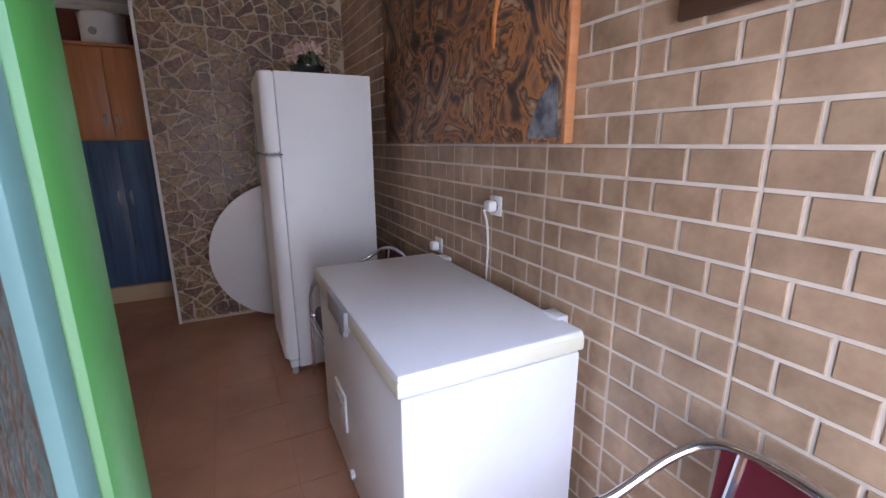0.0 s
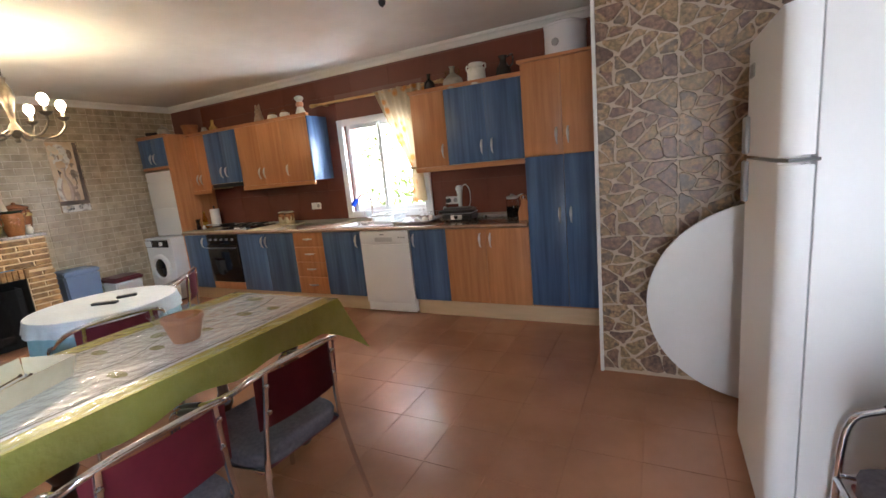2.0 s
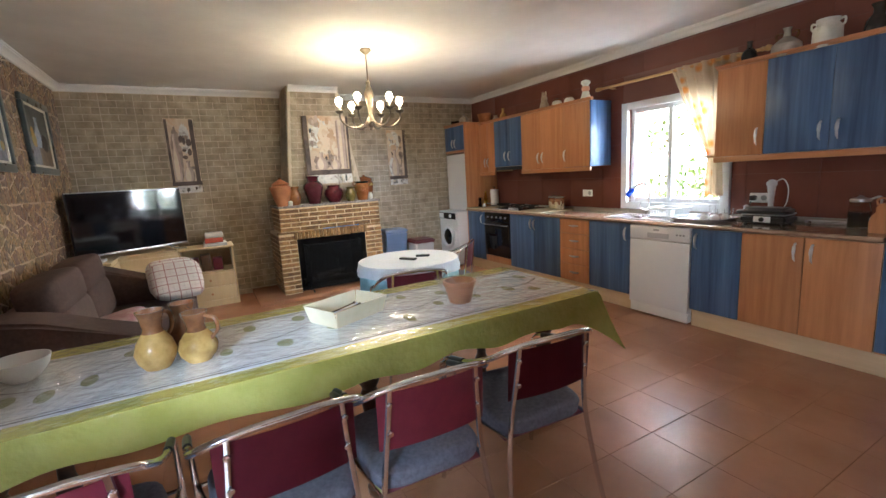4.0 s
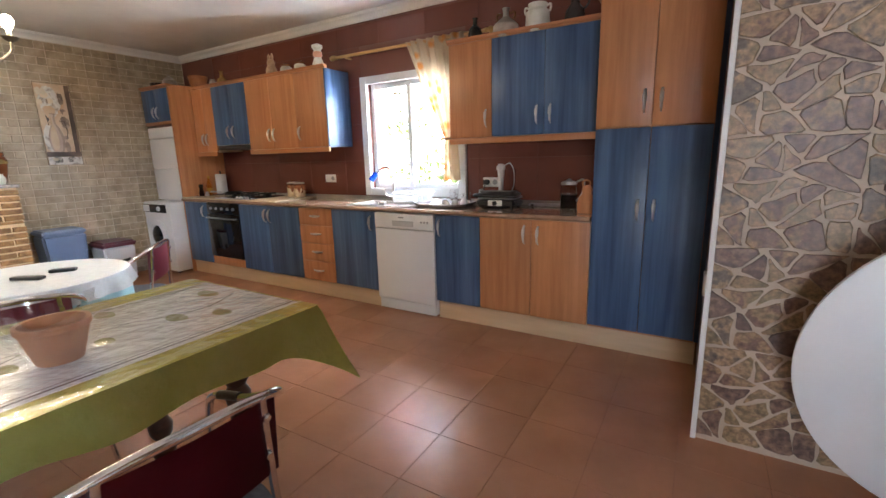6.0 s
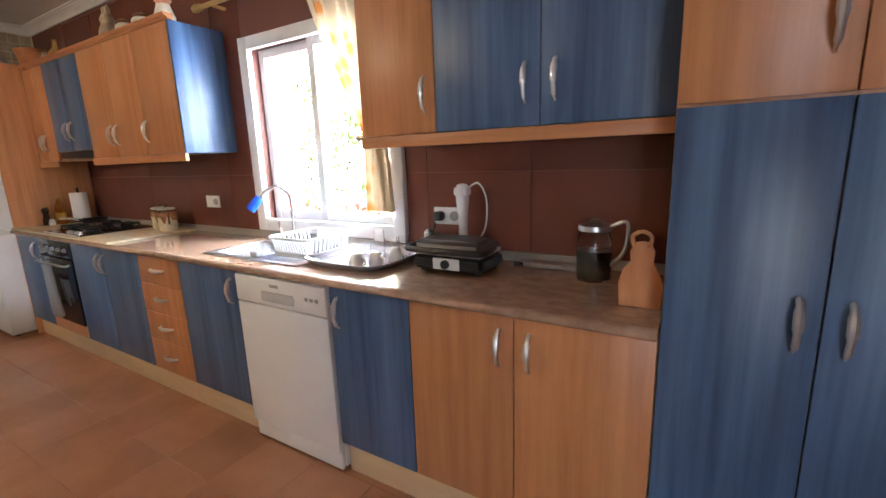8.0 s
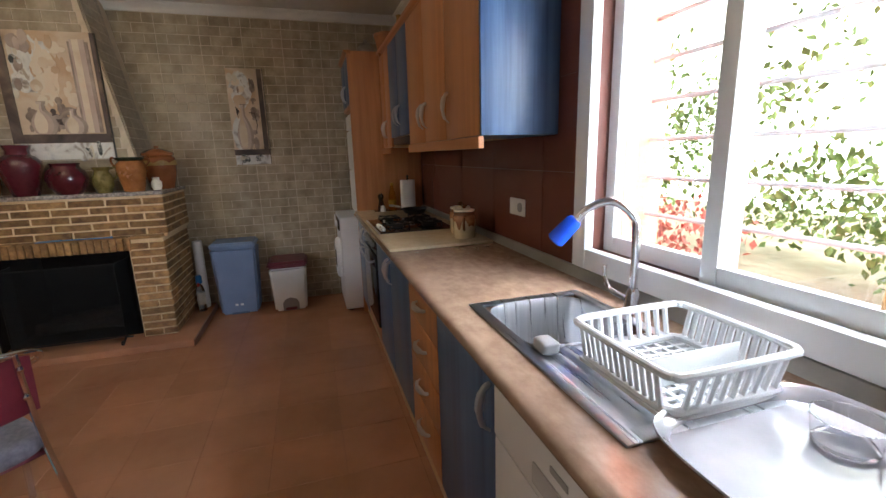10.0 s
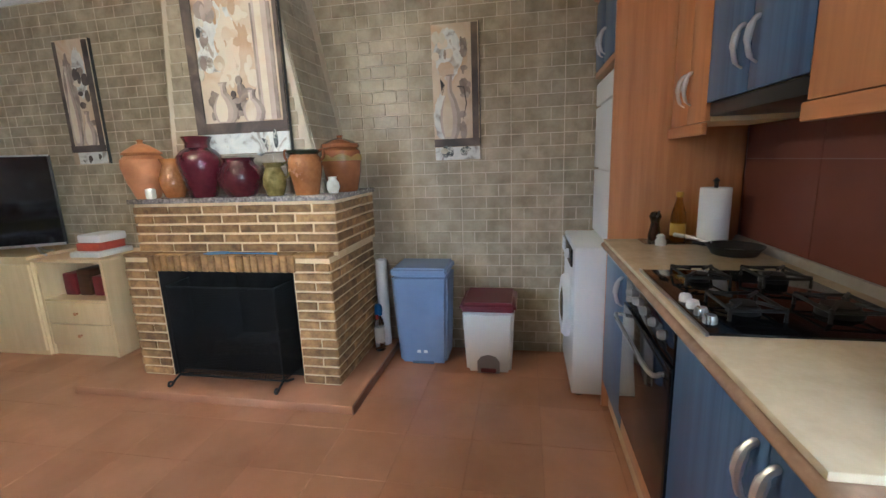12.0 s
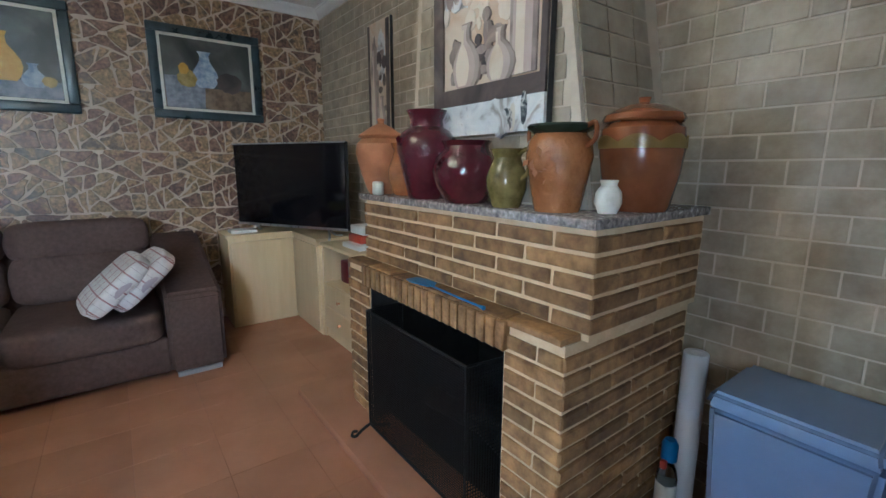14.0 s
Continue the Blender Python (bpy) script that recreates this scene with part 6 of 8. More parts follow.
box(WX + 0.022, -6.10, 0.677, 1.225, 0.415, 0.433, bm=bm)
box(WX + 0.022, -6.11, 0.677, 1.225, 0.0, 0.075, bm=bm)
part("carcass", bm, CREAM, dwr, smooth=False)
part("top", box(WX + 0.012, -6.075, 0.6565, 1.255, 0.7155, 0.737, 0.003), CREAM, dwr)
for z0, z1 in ((0.08, 0.243), (0.249, 0.413)):
    d = part("drawer", box(-6.112, -6.094, 0.68, 1.222, z0, z1, 0.003), CREAM, dwr)
    bm = lathe([(0.008, 0), (0.008, 0.014), (0.014, 0.02), (0, 0.026)], seg=12)
    bmesh.ops.transform(bm, matrix=Matrix.Translation((-6.094, 0.95, (z0 + z1) / 2)) @ Matrix.Rotation(radians(90), 4, "Y"), verts=bm.verts)
    part("knob", bm, WOOD, d, "small round knob")
RED_P = flat("dark_red_plastic", (0.12, 0.012, 0.018), (0.18, 0.02, 0.03))
for y, h in ((0.80, 0.17), (0.93, 0.20), (1.06, 0.15)):
    solo("storage_tin", box(-6.38, -6.20, y - 0.055, y + 0.055, 0.4335, 0.4335 + h, 0.012), RED_P if h != 0.20 else DARKWOOD, "dark red tin on the open shelf", "tin", "tins on the shelf")
stack = thing("storage_boxes", (-6.3, 1.05, 0.738), "stack of white and red plastic boxes on the unit", "box")
part("tray", box(-6.42, -6.14, 0.93, 1.19, 0.738, 0.775, 0.008), WHITE_P, stack)
part("box", box(-6.40, -6.18, 0.95, 1.15, 0.776, 0.835, 0.010), flat("red_plastic", (0.42, 0.06, 0.035), (0.50, 0.09, 0.05)), stack, "red box")
part("box", box(-6.41, -6.19, 0.96, 1.16, 0.836, 0.895, 0.012), WHITE_P, stack, "white box")
solo("wifi_box", box(-5.80, -5.60, -0.12, 0.04, 0.758, 0.785, 0.010), WHITE_P, "flat white electronic box on the cabinet", "router")

tv = thing("television", (0, 0, 0), "large black flat television on a silver stand", "television")
W2 = 0.555
part("casing", box(-W2, W2, 0.004, 0.035, 0.055, 0.715, 0.006), BLACK_P, tv)
part("screen", box(-W2 + 0.010, W2 - 0.010, -0.001, 0.0035, 0.075, 0.705), BLACK_G, tv, "glossy dark screen", smooth=False)
part("bezel", box(-W2, W2, -0.004, 0.004, 0.055, 0.074, 0.003), STEEL, tv, "silver lower edge")
part("top_edge", box(-W2, W2, -0.002, 0.006, 0.706, 0.716, 0.002), STEEL, tv, "slim silver top edge")
for s in (-1, 1):
    part("stand_foot", tube([(0.36 * s, 0.02, 0.06), (0.40 * s, -0.02, 0.015), (0.47 * s, -0.12, 0.006)], 0.009, 8), STEEL, tv, "silver foot")
    part("stand_foot", tube([(0.36 * s, 0.02, 0.06), (0.39 * s, 0.06, 0.015), (0.42 * s, 0.11, 0.006)], 0.009, 8), STEEL, tv, "silver foot")
tv.matrix_basis = pose(-5.985, 0.29, 0.758, 0, 0, 90 + 30)

# ---- sofa ----
so = thing("sofa", (-4.15, 0.3, 0), "long brown fabric sofa with thick back cushions", "sofa")
S0, S1 = -5.37, -3.25
part("base", box(S0 + 0.30, S1 - 0.30, -0.22, 0.76, 0.03, 0.26, 0.03, seg=3), SOFA, so)
part("back_frame", box(S0 + 0.28, S1 - 0.28, -0.24, -0.02, 0.05, 0.74, 0.05, seg=3), SOFA, so)
for a, b in ((S0, S0 + 0.31), (S1 - 0.31, S1)):
    bm = bmesh.new()
    prof = [(-0.20, 0.03), (0.79, 0.03), (0.80, 0.06), (0.80, 0.50), (0.785, 0.535), (0.45, 0.62), (0.10, 0.76), (-0.10, 0.80), (-0.22, 0.76)]
    bm = slab(prof, b - a, Matrix.Translation((a, 0, 0)) @ Matrix(((0, 0, 1, 0), (1, 0, 0, 0), (0, 1, 0, 0), (0, 0, 0, 1))))
    bmesh.ops.bevel(bm, geom=list(bm.edges), offset=0.022, segments=3, affect="EDGES")
    arm = part("arm", bm, SOFA, so, "sloping padded arm")
    part("arm_seam", tube([(a - 0.0005, 0.802, 0.49), (b + 0.0005, 0.802, 0.49)], 0.003, 6, smooth=0), SOFA, arm)
    part("foot_strip", box(a + 0.03, b - 0.03, 0.74, 0.79, 0.0, 0.031, 0.004), GREY_P, so, "grey foot strip")
n = 2
cw = (S1 - S0 - 0.62) / n
for k in range(n):
    cx = S0 + 0.31 + cw * (k + 0.5)
    part("seat_cushion", cushion(cx, 0.40, 0.335, cw - 0.006, 0.80, 0.20, power=7.0), SOFA, so, "seat cushion")
    part("back_cushion", cushion(cx, 0.06, 0.575, cw - 0.01, 0.24, 0.33, Matrix.Rotation(radians(8), 4, "X"), power=5.0), SOFA, so, "lower back cushion")
    part("head_cushion", cushion(cx, 0.02, 0.815, cw - 0.01, 0.25, 0.25, Matrix.Rotation(radians(6), 4, "X"), power=5.0), SOFA, so, "upper back cushion")
TARTAN = mat("white_cotton", (0.62, 0.58, 0.56), (0.70, 0.66, 0.64), rough=0.9, scale=50, bump=0.1, bscale=200)
tn, tl = TARTAN.node_tree.nodes, TARTAN.node_tree.links
tco, tsep = tn.new("ShaderNodeTexCoord"), tn.new("ShaderNodeSeparateXYZ")
tl.new(tco.outputs["Object"], tsep.inputs[0])
was = tn["Principled BSDF"].inputs["Base Color"].links[0].from_socket
for axis, pitch, thin in ((0, 0.085, 0.09), (1, 0.085, 0.09), (0, 0.0425, 0.05), (1, 0.0425, 0.05)):
    grid, low, mixed = tn.new("ShaderNodeMath"), tn.new("ShaderNodeMath"), tn.new("ShaderNodeMix")
    grid.operation, low.operation, mixed.data_type = "PINGPONG", "LESS_THAN", "RGBA"
    grid.inputs[1].default_value, low.inputs[1].default_value = pitch / 2, pitch * thin / 2
    tl.new(tsep.outputs[axis], grid.inputs[0])
    tl.new(grid.outputs[0], low.inputs[0])
    tl.new(low.outputs[0], mixed.inputs[0])
    tl.new(was, mixed.inputs[6])
    mixed.inputs[7].default_value = (0.30, 0.11, 0.10, 1) if pitch > 0.05 else (0.40, 0.33, 0.36, 1)
    was = mixed.outputs[2]
tl.new(was, tn["Principled BSDF"].inputs["Base Color"])
for k, (x, y, z, tilt) in enumerate(((-4.833, 0.68, 0.623, 48), (-4.957, 0.65, 0.632, 48))):
    c = thing("throw_pillow", (0, 0, 0), "white pillow with thin rose checks leaning on the sofa arm", "pillow", "checked pillows")
    part("cover", cushion(0, 0, 0, 0.42, 0.42, 0.12, power=4.0), TARTAN, c)
    part("piping", tube([(0.20 * math.copysign(abs(math.cos(q * 0.2618)) ** 0.5, math.cos(q * 0.2618)), 0.20 * math.copysign(abs(math.sin(q * 0.2618)) ** 0.5, math.sin(q * 0.2618)), 0) for q in range(25)], 0.005, 6, smooth=2), TARTAN, c)
    c.matrix_basis = pose(x, y, z, 0, 90 - tilt, 8)
solo("throw_pillow", cushion(-3.95, 0.32, 0.51, 0.42, 0.40, 0.15, Matrix.Rotation(radians(12), 4, "X"), power=3.0), flat("pink_print_cotton", (0.50, 0.22, 0.26), (0.66, 0.52, 0.52)), "pink and white printed pillow on the sofa seat", "pillow")

# ---- bins and things beside the hearth ----
BIN = mat("blue_grey_plastic", (0.16, 0.22, 0.36), (0.18, 0.25, 0.40), rough=0.42, wear=0.06)


def frustum(x0, x1, y0, y1, z0, z1, grow, bevel=0.012):
    bm = bmesh.new()
    bmesh.ops.create_cube(bm, size=1)
    for v in bm.verts:
        g = grow if v.co.z > 0 else 0
        v.co = Vector(((x1 + g if v.co.x > 0 else x0), (y1 + g if v.co.y > 0 else y0 - g), z1 if v.co.z > 0 else z0))
    bmesh.ops.bevel(bm, geom=list(bm.edges), offset=bevel, segments=3, affect="EDGES")
    return bm


b1 = thing("waste_bin", (-6.38, 3.49, 0), "tall blue-grey plastic waste bin with a lid", "bin")
part("body", frustum(-6.50, -6.25, 3.335, 3.65, 0.0, 0.615, 0.03, 0.02), BIN, b1)
part("lid", frustum(-6.515, -6.20, 3.30, 3.685, 0.617, 0.665, -0.012, 0.014), BIN, b1, "overhanging lid")
# dark strip: the shade under the foot arch put in as colour
part("foot_arch", box(-6.2515, -6.2475, 3.42, 3.565, 0.002, 0.02, 0.003), mat("shadow_blue_plastic", (0.07, 0.11, 0.20), rough=0.5), b1)
for k in range(2):
    part("emblem", box(-6.2515, -6.2445, 3.455 + 0.045 * k, 3.48 + 0.045 * k, 0.08, 0.10), WHITE_P, b1, smooth=False)
b2 = thing("pedal_bin", (-6.33, 3.92, 0), "small white pedal bin with a burgundy lid", "bin")
bm = frustum(-6.48, -6.17, 3.795, 4.075, 0.0, 0.41, 0.02, 0.02)
part("body", bm, WHITE_P, b2)
# no hollow is cut: a flat grey arch gives the recess its shade
part("pedal_recess", slab([(3.865, 0.004), (4.005, 0.004), (4.005, 0.08), (3.982, 0.113), (3.935, 0.128), (3.888, 0.113), (3.865, 0.08)], 0.007, Matrix.Translation((-6.1685, 0, 0)) @ TO_W), mat("recess_shade_grey", (0.22, 0.20, 0.20), rough=0.5), b2, "flat grey arch coloured as the shaded pedal recess", smooth=False)
part("pedal", box(-6.175, -6.145, 3.885, 3.985, 0.012, 0.036, 0.008), BURGUNDY, b2, "burgundy pedal")
bm = frustum(-6.50, -6.125, 3.755, 4.115, 0.412, 0.468, -0.015, 0.02)
part("lid", bm, BURGUNDY, b2, "burgundy domed lid")
roll = thing("paper_roll", (-6.44, 3.165, 0.05), "tall white roll of paper standing by the fireplace", "roll")
part("roll", lathe([(0, 0), (0.038, 0), (0.040, 0.004), (0.040, 0.615), (0.038, 0.62), (0.018, 0.62), (0.018, 0.55), (0, 0.55)], -6.44, 3.175, 0.0505, 24), WHITE_P, roll)
bt = thing("spray_bottle", (-6.33, 3.165, 0.05), "clear cleaning bottle with blue and red cap", "bottle")
CLEARP = glass("clear_plastic", (0.80, 0.88, 0.92), 0.12, 1.35)
part("bottle", lathe([(0, 0), (0.032, 0), (0.034, 0.006), (0.034, 0.19), (0.026, 0.225), (0.014, 0.245), (0.014, 0.255)], -6.33, 3.17, 0.0505, 20), CLEARP, bt)
part("label_wrap", lathe([(0.0345, 0.06), (0.0345, 0.17)], -6.33, 3.17, 0.0505, 20), PALE, bt, "pale label")
part("cap", lathe([(0.016, 0.25), (0.026, 0.256), (0.026, 0.315), (0.018, 0.33), (0, 0.33)], -6.33, 3.17, 0.0505, 16), BLUE_P, bt, "blue cap")
part("trigger", box(-6.305, -6.285, 3.16, 3.18, 0.285, 0.315, 0.005), flat("red_cap", (0.5, 0.05, 0.03), (0.55, 0.07, 0.04)), bt, "red nozzle")

# ---- lamps ----
CX, CY = -4.30, 2.51
BRONZE = mat("aged_bronze", (0.13, 0.10, 0.07), (0.24, 0.20, 0.15), rough=0.38, metal=0.8, scale=20, wear=0.2)
ch = thing("chandelier", (CX, CY, 1.9), "bronze six-arm chandelier with lit candle bulbs", "chandelier")
part("canopy", lathe([(0, 0.75), (0.05, 0.75), (0.055, 0.735), (0.03, 0.715), (0.012, 0.70), (0, 0.70)], CX, CY, 1.899, 20), BRONZE, ch)
part("chain", tube([(CX, CY, 2.60), (CX, CY, 2.36)], 0.006, 8, smooth=0), BRONZE, ch)
part("stem", lathe([(0, 0), (0.012, 0.0), (0.02, 0.015), (0.012, 0.03), (0.03, 0.05), (0.045, 0.085), (0.03, 0.12), (0.014, 0.15), (0.02, 0.20), (0.032, 0.27), (0.05, 0.33), (0.035, 0.38), (0.016, 0.42), (0.022, 0.45), (0, 0.47)], CX, CY, 1.90, 20), BRONZE, ch)
BULB = mat("lit_bulb", (1.0, 0.80, 0.52), rough=0.3, glow=28.0)
for k in range(6):
    a = radians(60 * k + 18)
    dx, dy = math.cos(a), math.sin(a)
    P = lambda r, z: (CX + r * dx, CY + r * dy, z)
    arm = part("arm", tube([P(0.03, 1.99), P(0.12, 1.935), P(0.22, 1.945), P(0.285, 2.01), P(0.29, 2.06)], 0.008, 8), BRONZE, ch, "curved arm")
    part("cup", lathe([(0.008, 0), (0.03, 0.012), (0.042, 0.03), (0.036, 0.03), (0, 0.016)], CX + 0.29 * dx, CY + 0.29 * dy, 2.058, 16), BRONZE, arm)
    part("candle", lathe([(0.012, 0), (0.012, 0.05), (0, 0.05)], CX + 0.29 * dx, CY + 0.29 * dy, 2.078, 12), PALE, arm)
    part("bulb", lathe([(0.010, 0), (0.020, 0.014), (0.030, 0.035), (0.032, 0.055), (0.022, 0.078), (0, 0.088)], CX + 0.29 * dx, CY + 0.29 * dy, 2.1285, 16), BULB, arm, "glowing bulb")
FROST = mat("frosted_shade", (0.42, 0.41, 0.37), (0.50, 0.49, 0.44), rough=0.35, scale=14, wear=0.12)
PXL, PYL = -1.13, 2.56
pd = thing("pendant_lamp", (PXL, PYL, 2.08), "unlit frosted glass bowl pendant with a dark finial", "lamp")
part("finial", lathe([(0, 0), (0.012, 0.01), (0.016, 0.022), (0.008, 0.034), (0.022, 0.045), (0.028, 0.06), (0, 0.06)], PXL, PYL, 2.085, 16), IRON, pd, "dark metal finial")
part("bowl", lathe([(0.02, 0.0), (0.08, 0.02), (0.14, 0.055), (0.175, 0.10), (0.19, 0.14), (0.195, 0.15), (0.188, 0.15), (0.165, 0.10), (0.07, 0.03), (0.02, 0.015)], PXL, PYL, 2.14, 36), FROST, pd, "frosted glass bowl")
part("stem", lathe([(0, 0), (0.009, 0), (0.009, 0.44), (0.05, 0.455), (0.055, 0.475), (0, 0.475)], PXL, PYL, 2.172, 16), IRON, pd, "dark stem and canopy")
for k in range(3):
    a = radians(120 * k)
    part("rod", tube([(PXL + 0.19 * math.cos(a), PYL + 0.19 * math.sin(a), 2.285), (PXL + 0.10 * math.cos(a), PYL + 0.10 * math.sin(a), 2.40), (PXL, PYL, 2.47)], 0.004, 6), IRON, pd, "dark rod")

# ---- sink and what stands on the worktop ----
CZ = 0.9025
sink = thing("sink", (-2.97, 4.83, 0.80), "stainless steel sink with one bowl and a ribbed drainer", "sink")
bm = box(-3.33, -2.61, 4.635, 4.668, CZ, CZ + 0.006, 0.002)
box(-3.33, -2.61, 4.992, 5.025, CZ, CZ + 0.006, 0.002, bm)
box(-3.33, -3.295, 4.668, 4.992, CZ, CZ + 0.006, 0.002, bm)
box(-2.645, -2.61, 4.668, 4.992, CZ, CZ + 0.006, 0.002, bm)
part("rim", bm, STEEL, sink, "polished rim")


def bowl_at(u, v):
    """A pressed bowl: from the rim down to a flat bottom."""
    a = 6.283185 * u
    c, s = math.cos(a), math.sin(a)
    k = (abs(c) ** 5 + abs(s) ** 5) ** -0.2
    r = [1.0, 0.985, 0.955, 0.92, 0.88, 0.55, 0.0][min(6, int(round(v * 6)))]
    z = [0.003, -0.006, -0.05, -0.115, -0.145, -0.150, -0.152][min(6, int(round(v * 6)))]
    return Vector((-3.135 + 0.160 * c * k * r, 4.83 + 0.162 * s * k * r, CZ + z))


part("bowl", sheet(bowl_at, 64, 6), STEEL, sink, "pressed steel bowl")
part("drain", lathe([(0.035, 0), (0.03, 0.003), (0.02, 0.001), (0, 0.001)], -3.135, 4.83, CZ - 0.151, 18), CHROME, sink)
part("drainer", sheet(lambda u, v: Vector((-2.975 + 0.332 * u, 4.668 + 0.324 * v, CZ - 0.004 + 0.004 * (1 if 0.1 < u < 0.9 and 0.08 < v < 0.92 and math.sin(v * 62) > 0 else 0))), 8, 60), STEEL, sink, "ribbed drainer")

tap = thing("tap", (-3.10, 5.055, CZ), "tall chrome swan-neck tap with a blue filter nozzle", "tap")
part("base", lathe([(0, 0), (0.028, 0), (0.028, 0.008), (0.022, 0.02), (0.018, 0.06), (0.013, 0.075)], -3.10, 5.055, CZ + 0.0003, 20), CHROME, tap)
part("spout", tube([(-3.10, 5.055, CZ + 0.06), (-3.10, 5.055, 1.12), (-3.105, 5.045, 1.185), (-3.135, 4.995, 1.228), (-3.175, 4.945, 1.205), (-3.195, 4.918, 1.165)], 0.0115, 12), CHROME, tap, "curved spout")
part("lever", tube([(-3.115, 5.045, CZ + 0.04), (-3.165, 5.03, CZ + 0.055), (-3.185, 5.025, CZ + 0.085), (-3.187, 5.024, CZ + 0.125)], [0.009, 0.007, 0.006, 0.007], 8), CHROME, tap, "lever handle")
bm = lathe([(0, 0), (0.018, 0), (0.024, 0.01), (0.026, 0.05), (0.027, 0.085), (0.022, 0.09), (0, 0.09)], seg=20)
bmesh.ops.transform(bm, matrix=look((-3.193, 4.920, 1.175), (-3.245, 4.855, 1.08)) @ Matrix.Rotation(radians(180), 4, "X"), verts=bm.verts)
part("nozzle", bm, mat("royal_blue_plastic", (0.01, 0.06, 0.55), (0.02, 0.10, 0.70), rough=0.25), tap, "royal blue nozzle")

# dish rack with slotted sides
RK = mat("white_rack_plastic", (0.74, 0.76, 0.78), rough=0.35)
dr = thing("dish_rack", (-2.85, 4.88, CZ), "white plastic dish rack with slotted sides", "dish rack")
rx0, rx1, ry0, ry1, rz0, rz1 = -2.885, -2.632, 4.738, 5.005, CZ + 0.0065, CZ + 0.10


def ring(a, z, r):
    return tube([(rx0 - a, ry0 - a + 0.04, z), (rx0 - a + 0.01, ry0 - a + 0.01, z), (rx0 - a + 0.04, ry0 - a, z), (rx1 + a - 0.04, ry0 - a, z), (rx1 + a - 0.01, ry0 - a + 0.01, z), (rx1 + a, ry0 - a + 0.04, z),
                 (rx1 + a, ry1 + a - 0.04, z), (rx1 + a - 0.01, ry1 + a - 0.01, z), (rx1 + a - 0.04, ry1 + a, z), (rx0 - a + 0.04, ry1 + a, z), (rx0 - a + 0.01, ry1 + a - 0.01, z), (rx0 - a, ry1 + a - 0.04, z), (rx0 - a, ry0 - a + 0.04, z)], r, 8, smooth=3)


part("rim", ring(0.016, rz1, 0.008), RK, dr, "rounded rim")
part("lower_band", ring(0.0, rz0 + 0.018, 0.009), RK, dr)
for k in range(13):
    f = k / 12
    for ya, yb2 in ((ry0, ry0 - 0.016), (ry1, ry1 + 0.016)):
        x = rx0 + 0.02 + (rx1 - rx0 - 0.04) * f
        part("bar", tube([(x, ya, rz0 + 0.018), (x, yb2, rz1)], 0.006, 6, smooth=0), RK, dr)
for k in range(9):
    f = k / 8
    for xa, xb in ((rx0, rx0 - 0.016), (rx1, rx1 + 0.016)):
        y = ry0 + 0.03 + (ry1 - ry0 - 0.06) * f
        part("bar", tube([(xa, y, rz0 + 0.018), (xb, y, rz1)], 0.006, 6, smooth=0), RK, dr)
for k in range(11):
    x = rx0 + (rx1 - rx0) * k / 10
    part("floor_bar", box(x - 0.004, x + 0.004, ry0, ry1, rz0, rz0 + 0.008), RK, dr, smooth=False)
for k in range(9):
    y = ry0 + (ry1 - ry0) * k / 8
    part("floor_bar", box(rx0, rx1, y - 0.004, y + 0.004, rz0 + 0.001, rz0 + 0.009), RK, dr, smooth=False)
part("divider", box(rx1 - 0.09, rx1 - 0.086, ry0 + 0.01, ry1 - 0.01, rz0 + 0.009, rz1 - 0.02, 0.002), RK, dr)
solo("sponge", cushion(-2.955, 4.69, CZ + 0.0205, 0.06, 0.045, 0.03, power=5.0), GREY_P, "small pale scouring sponge on the drainer", "sponge")

# tray with cups, glasses and shakers
tr = thing("serving_tray", (-2.42, 4.87, CZ), "large silver oval-cornered serving tray", "tray")


bm = bmesh.new()
rings = []
for r, z in ((0.0, 0.001), (0.88, 0.001), (0.97, 0.018), (1.0, 0.026), (0.995, 0.029), (0.96, 0.024), (0.90, 0.005), (0.0, 0.004)):
    ringv = []
    for k in range(72):
        c, s2 = math.cos(6.283185 * k / 72), math.sin(6.283185 * k / 72)
        f = (abs(c) ** 5 + abs(s2) ** 5) ** -0.2 * max(r, 0.001)
        ringv.append(bm.verts.new((-2.415 + 0.235 * c * f, 4.865 + 0.20 * s2 * f, CZ + z)))
    rings.append(ringv)
for ra, rb in zip(rings, rings[1:]):
    for k in range(72):
        bm.faces.new((ra[k], ra[(k + 1) % 72], rb[(k + 1) % 72], rb[k]))
part("tray", bm, mat("silvered_tray", (0.50, 0.48, 0.53), (0.62, 0.60, 0.64), rough=0.2, metal=0.55, wear=0.08), tr)
CUPW = mat("white_china", (0.72, 0.71, 0.68), rough=0.15)
CLEARG = glass("drinking_glass", (1, 1, 1), 0.0, 1.45)
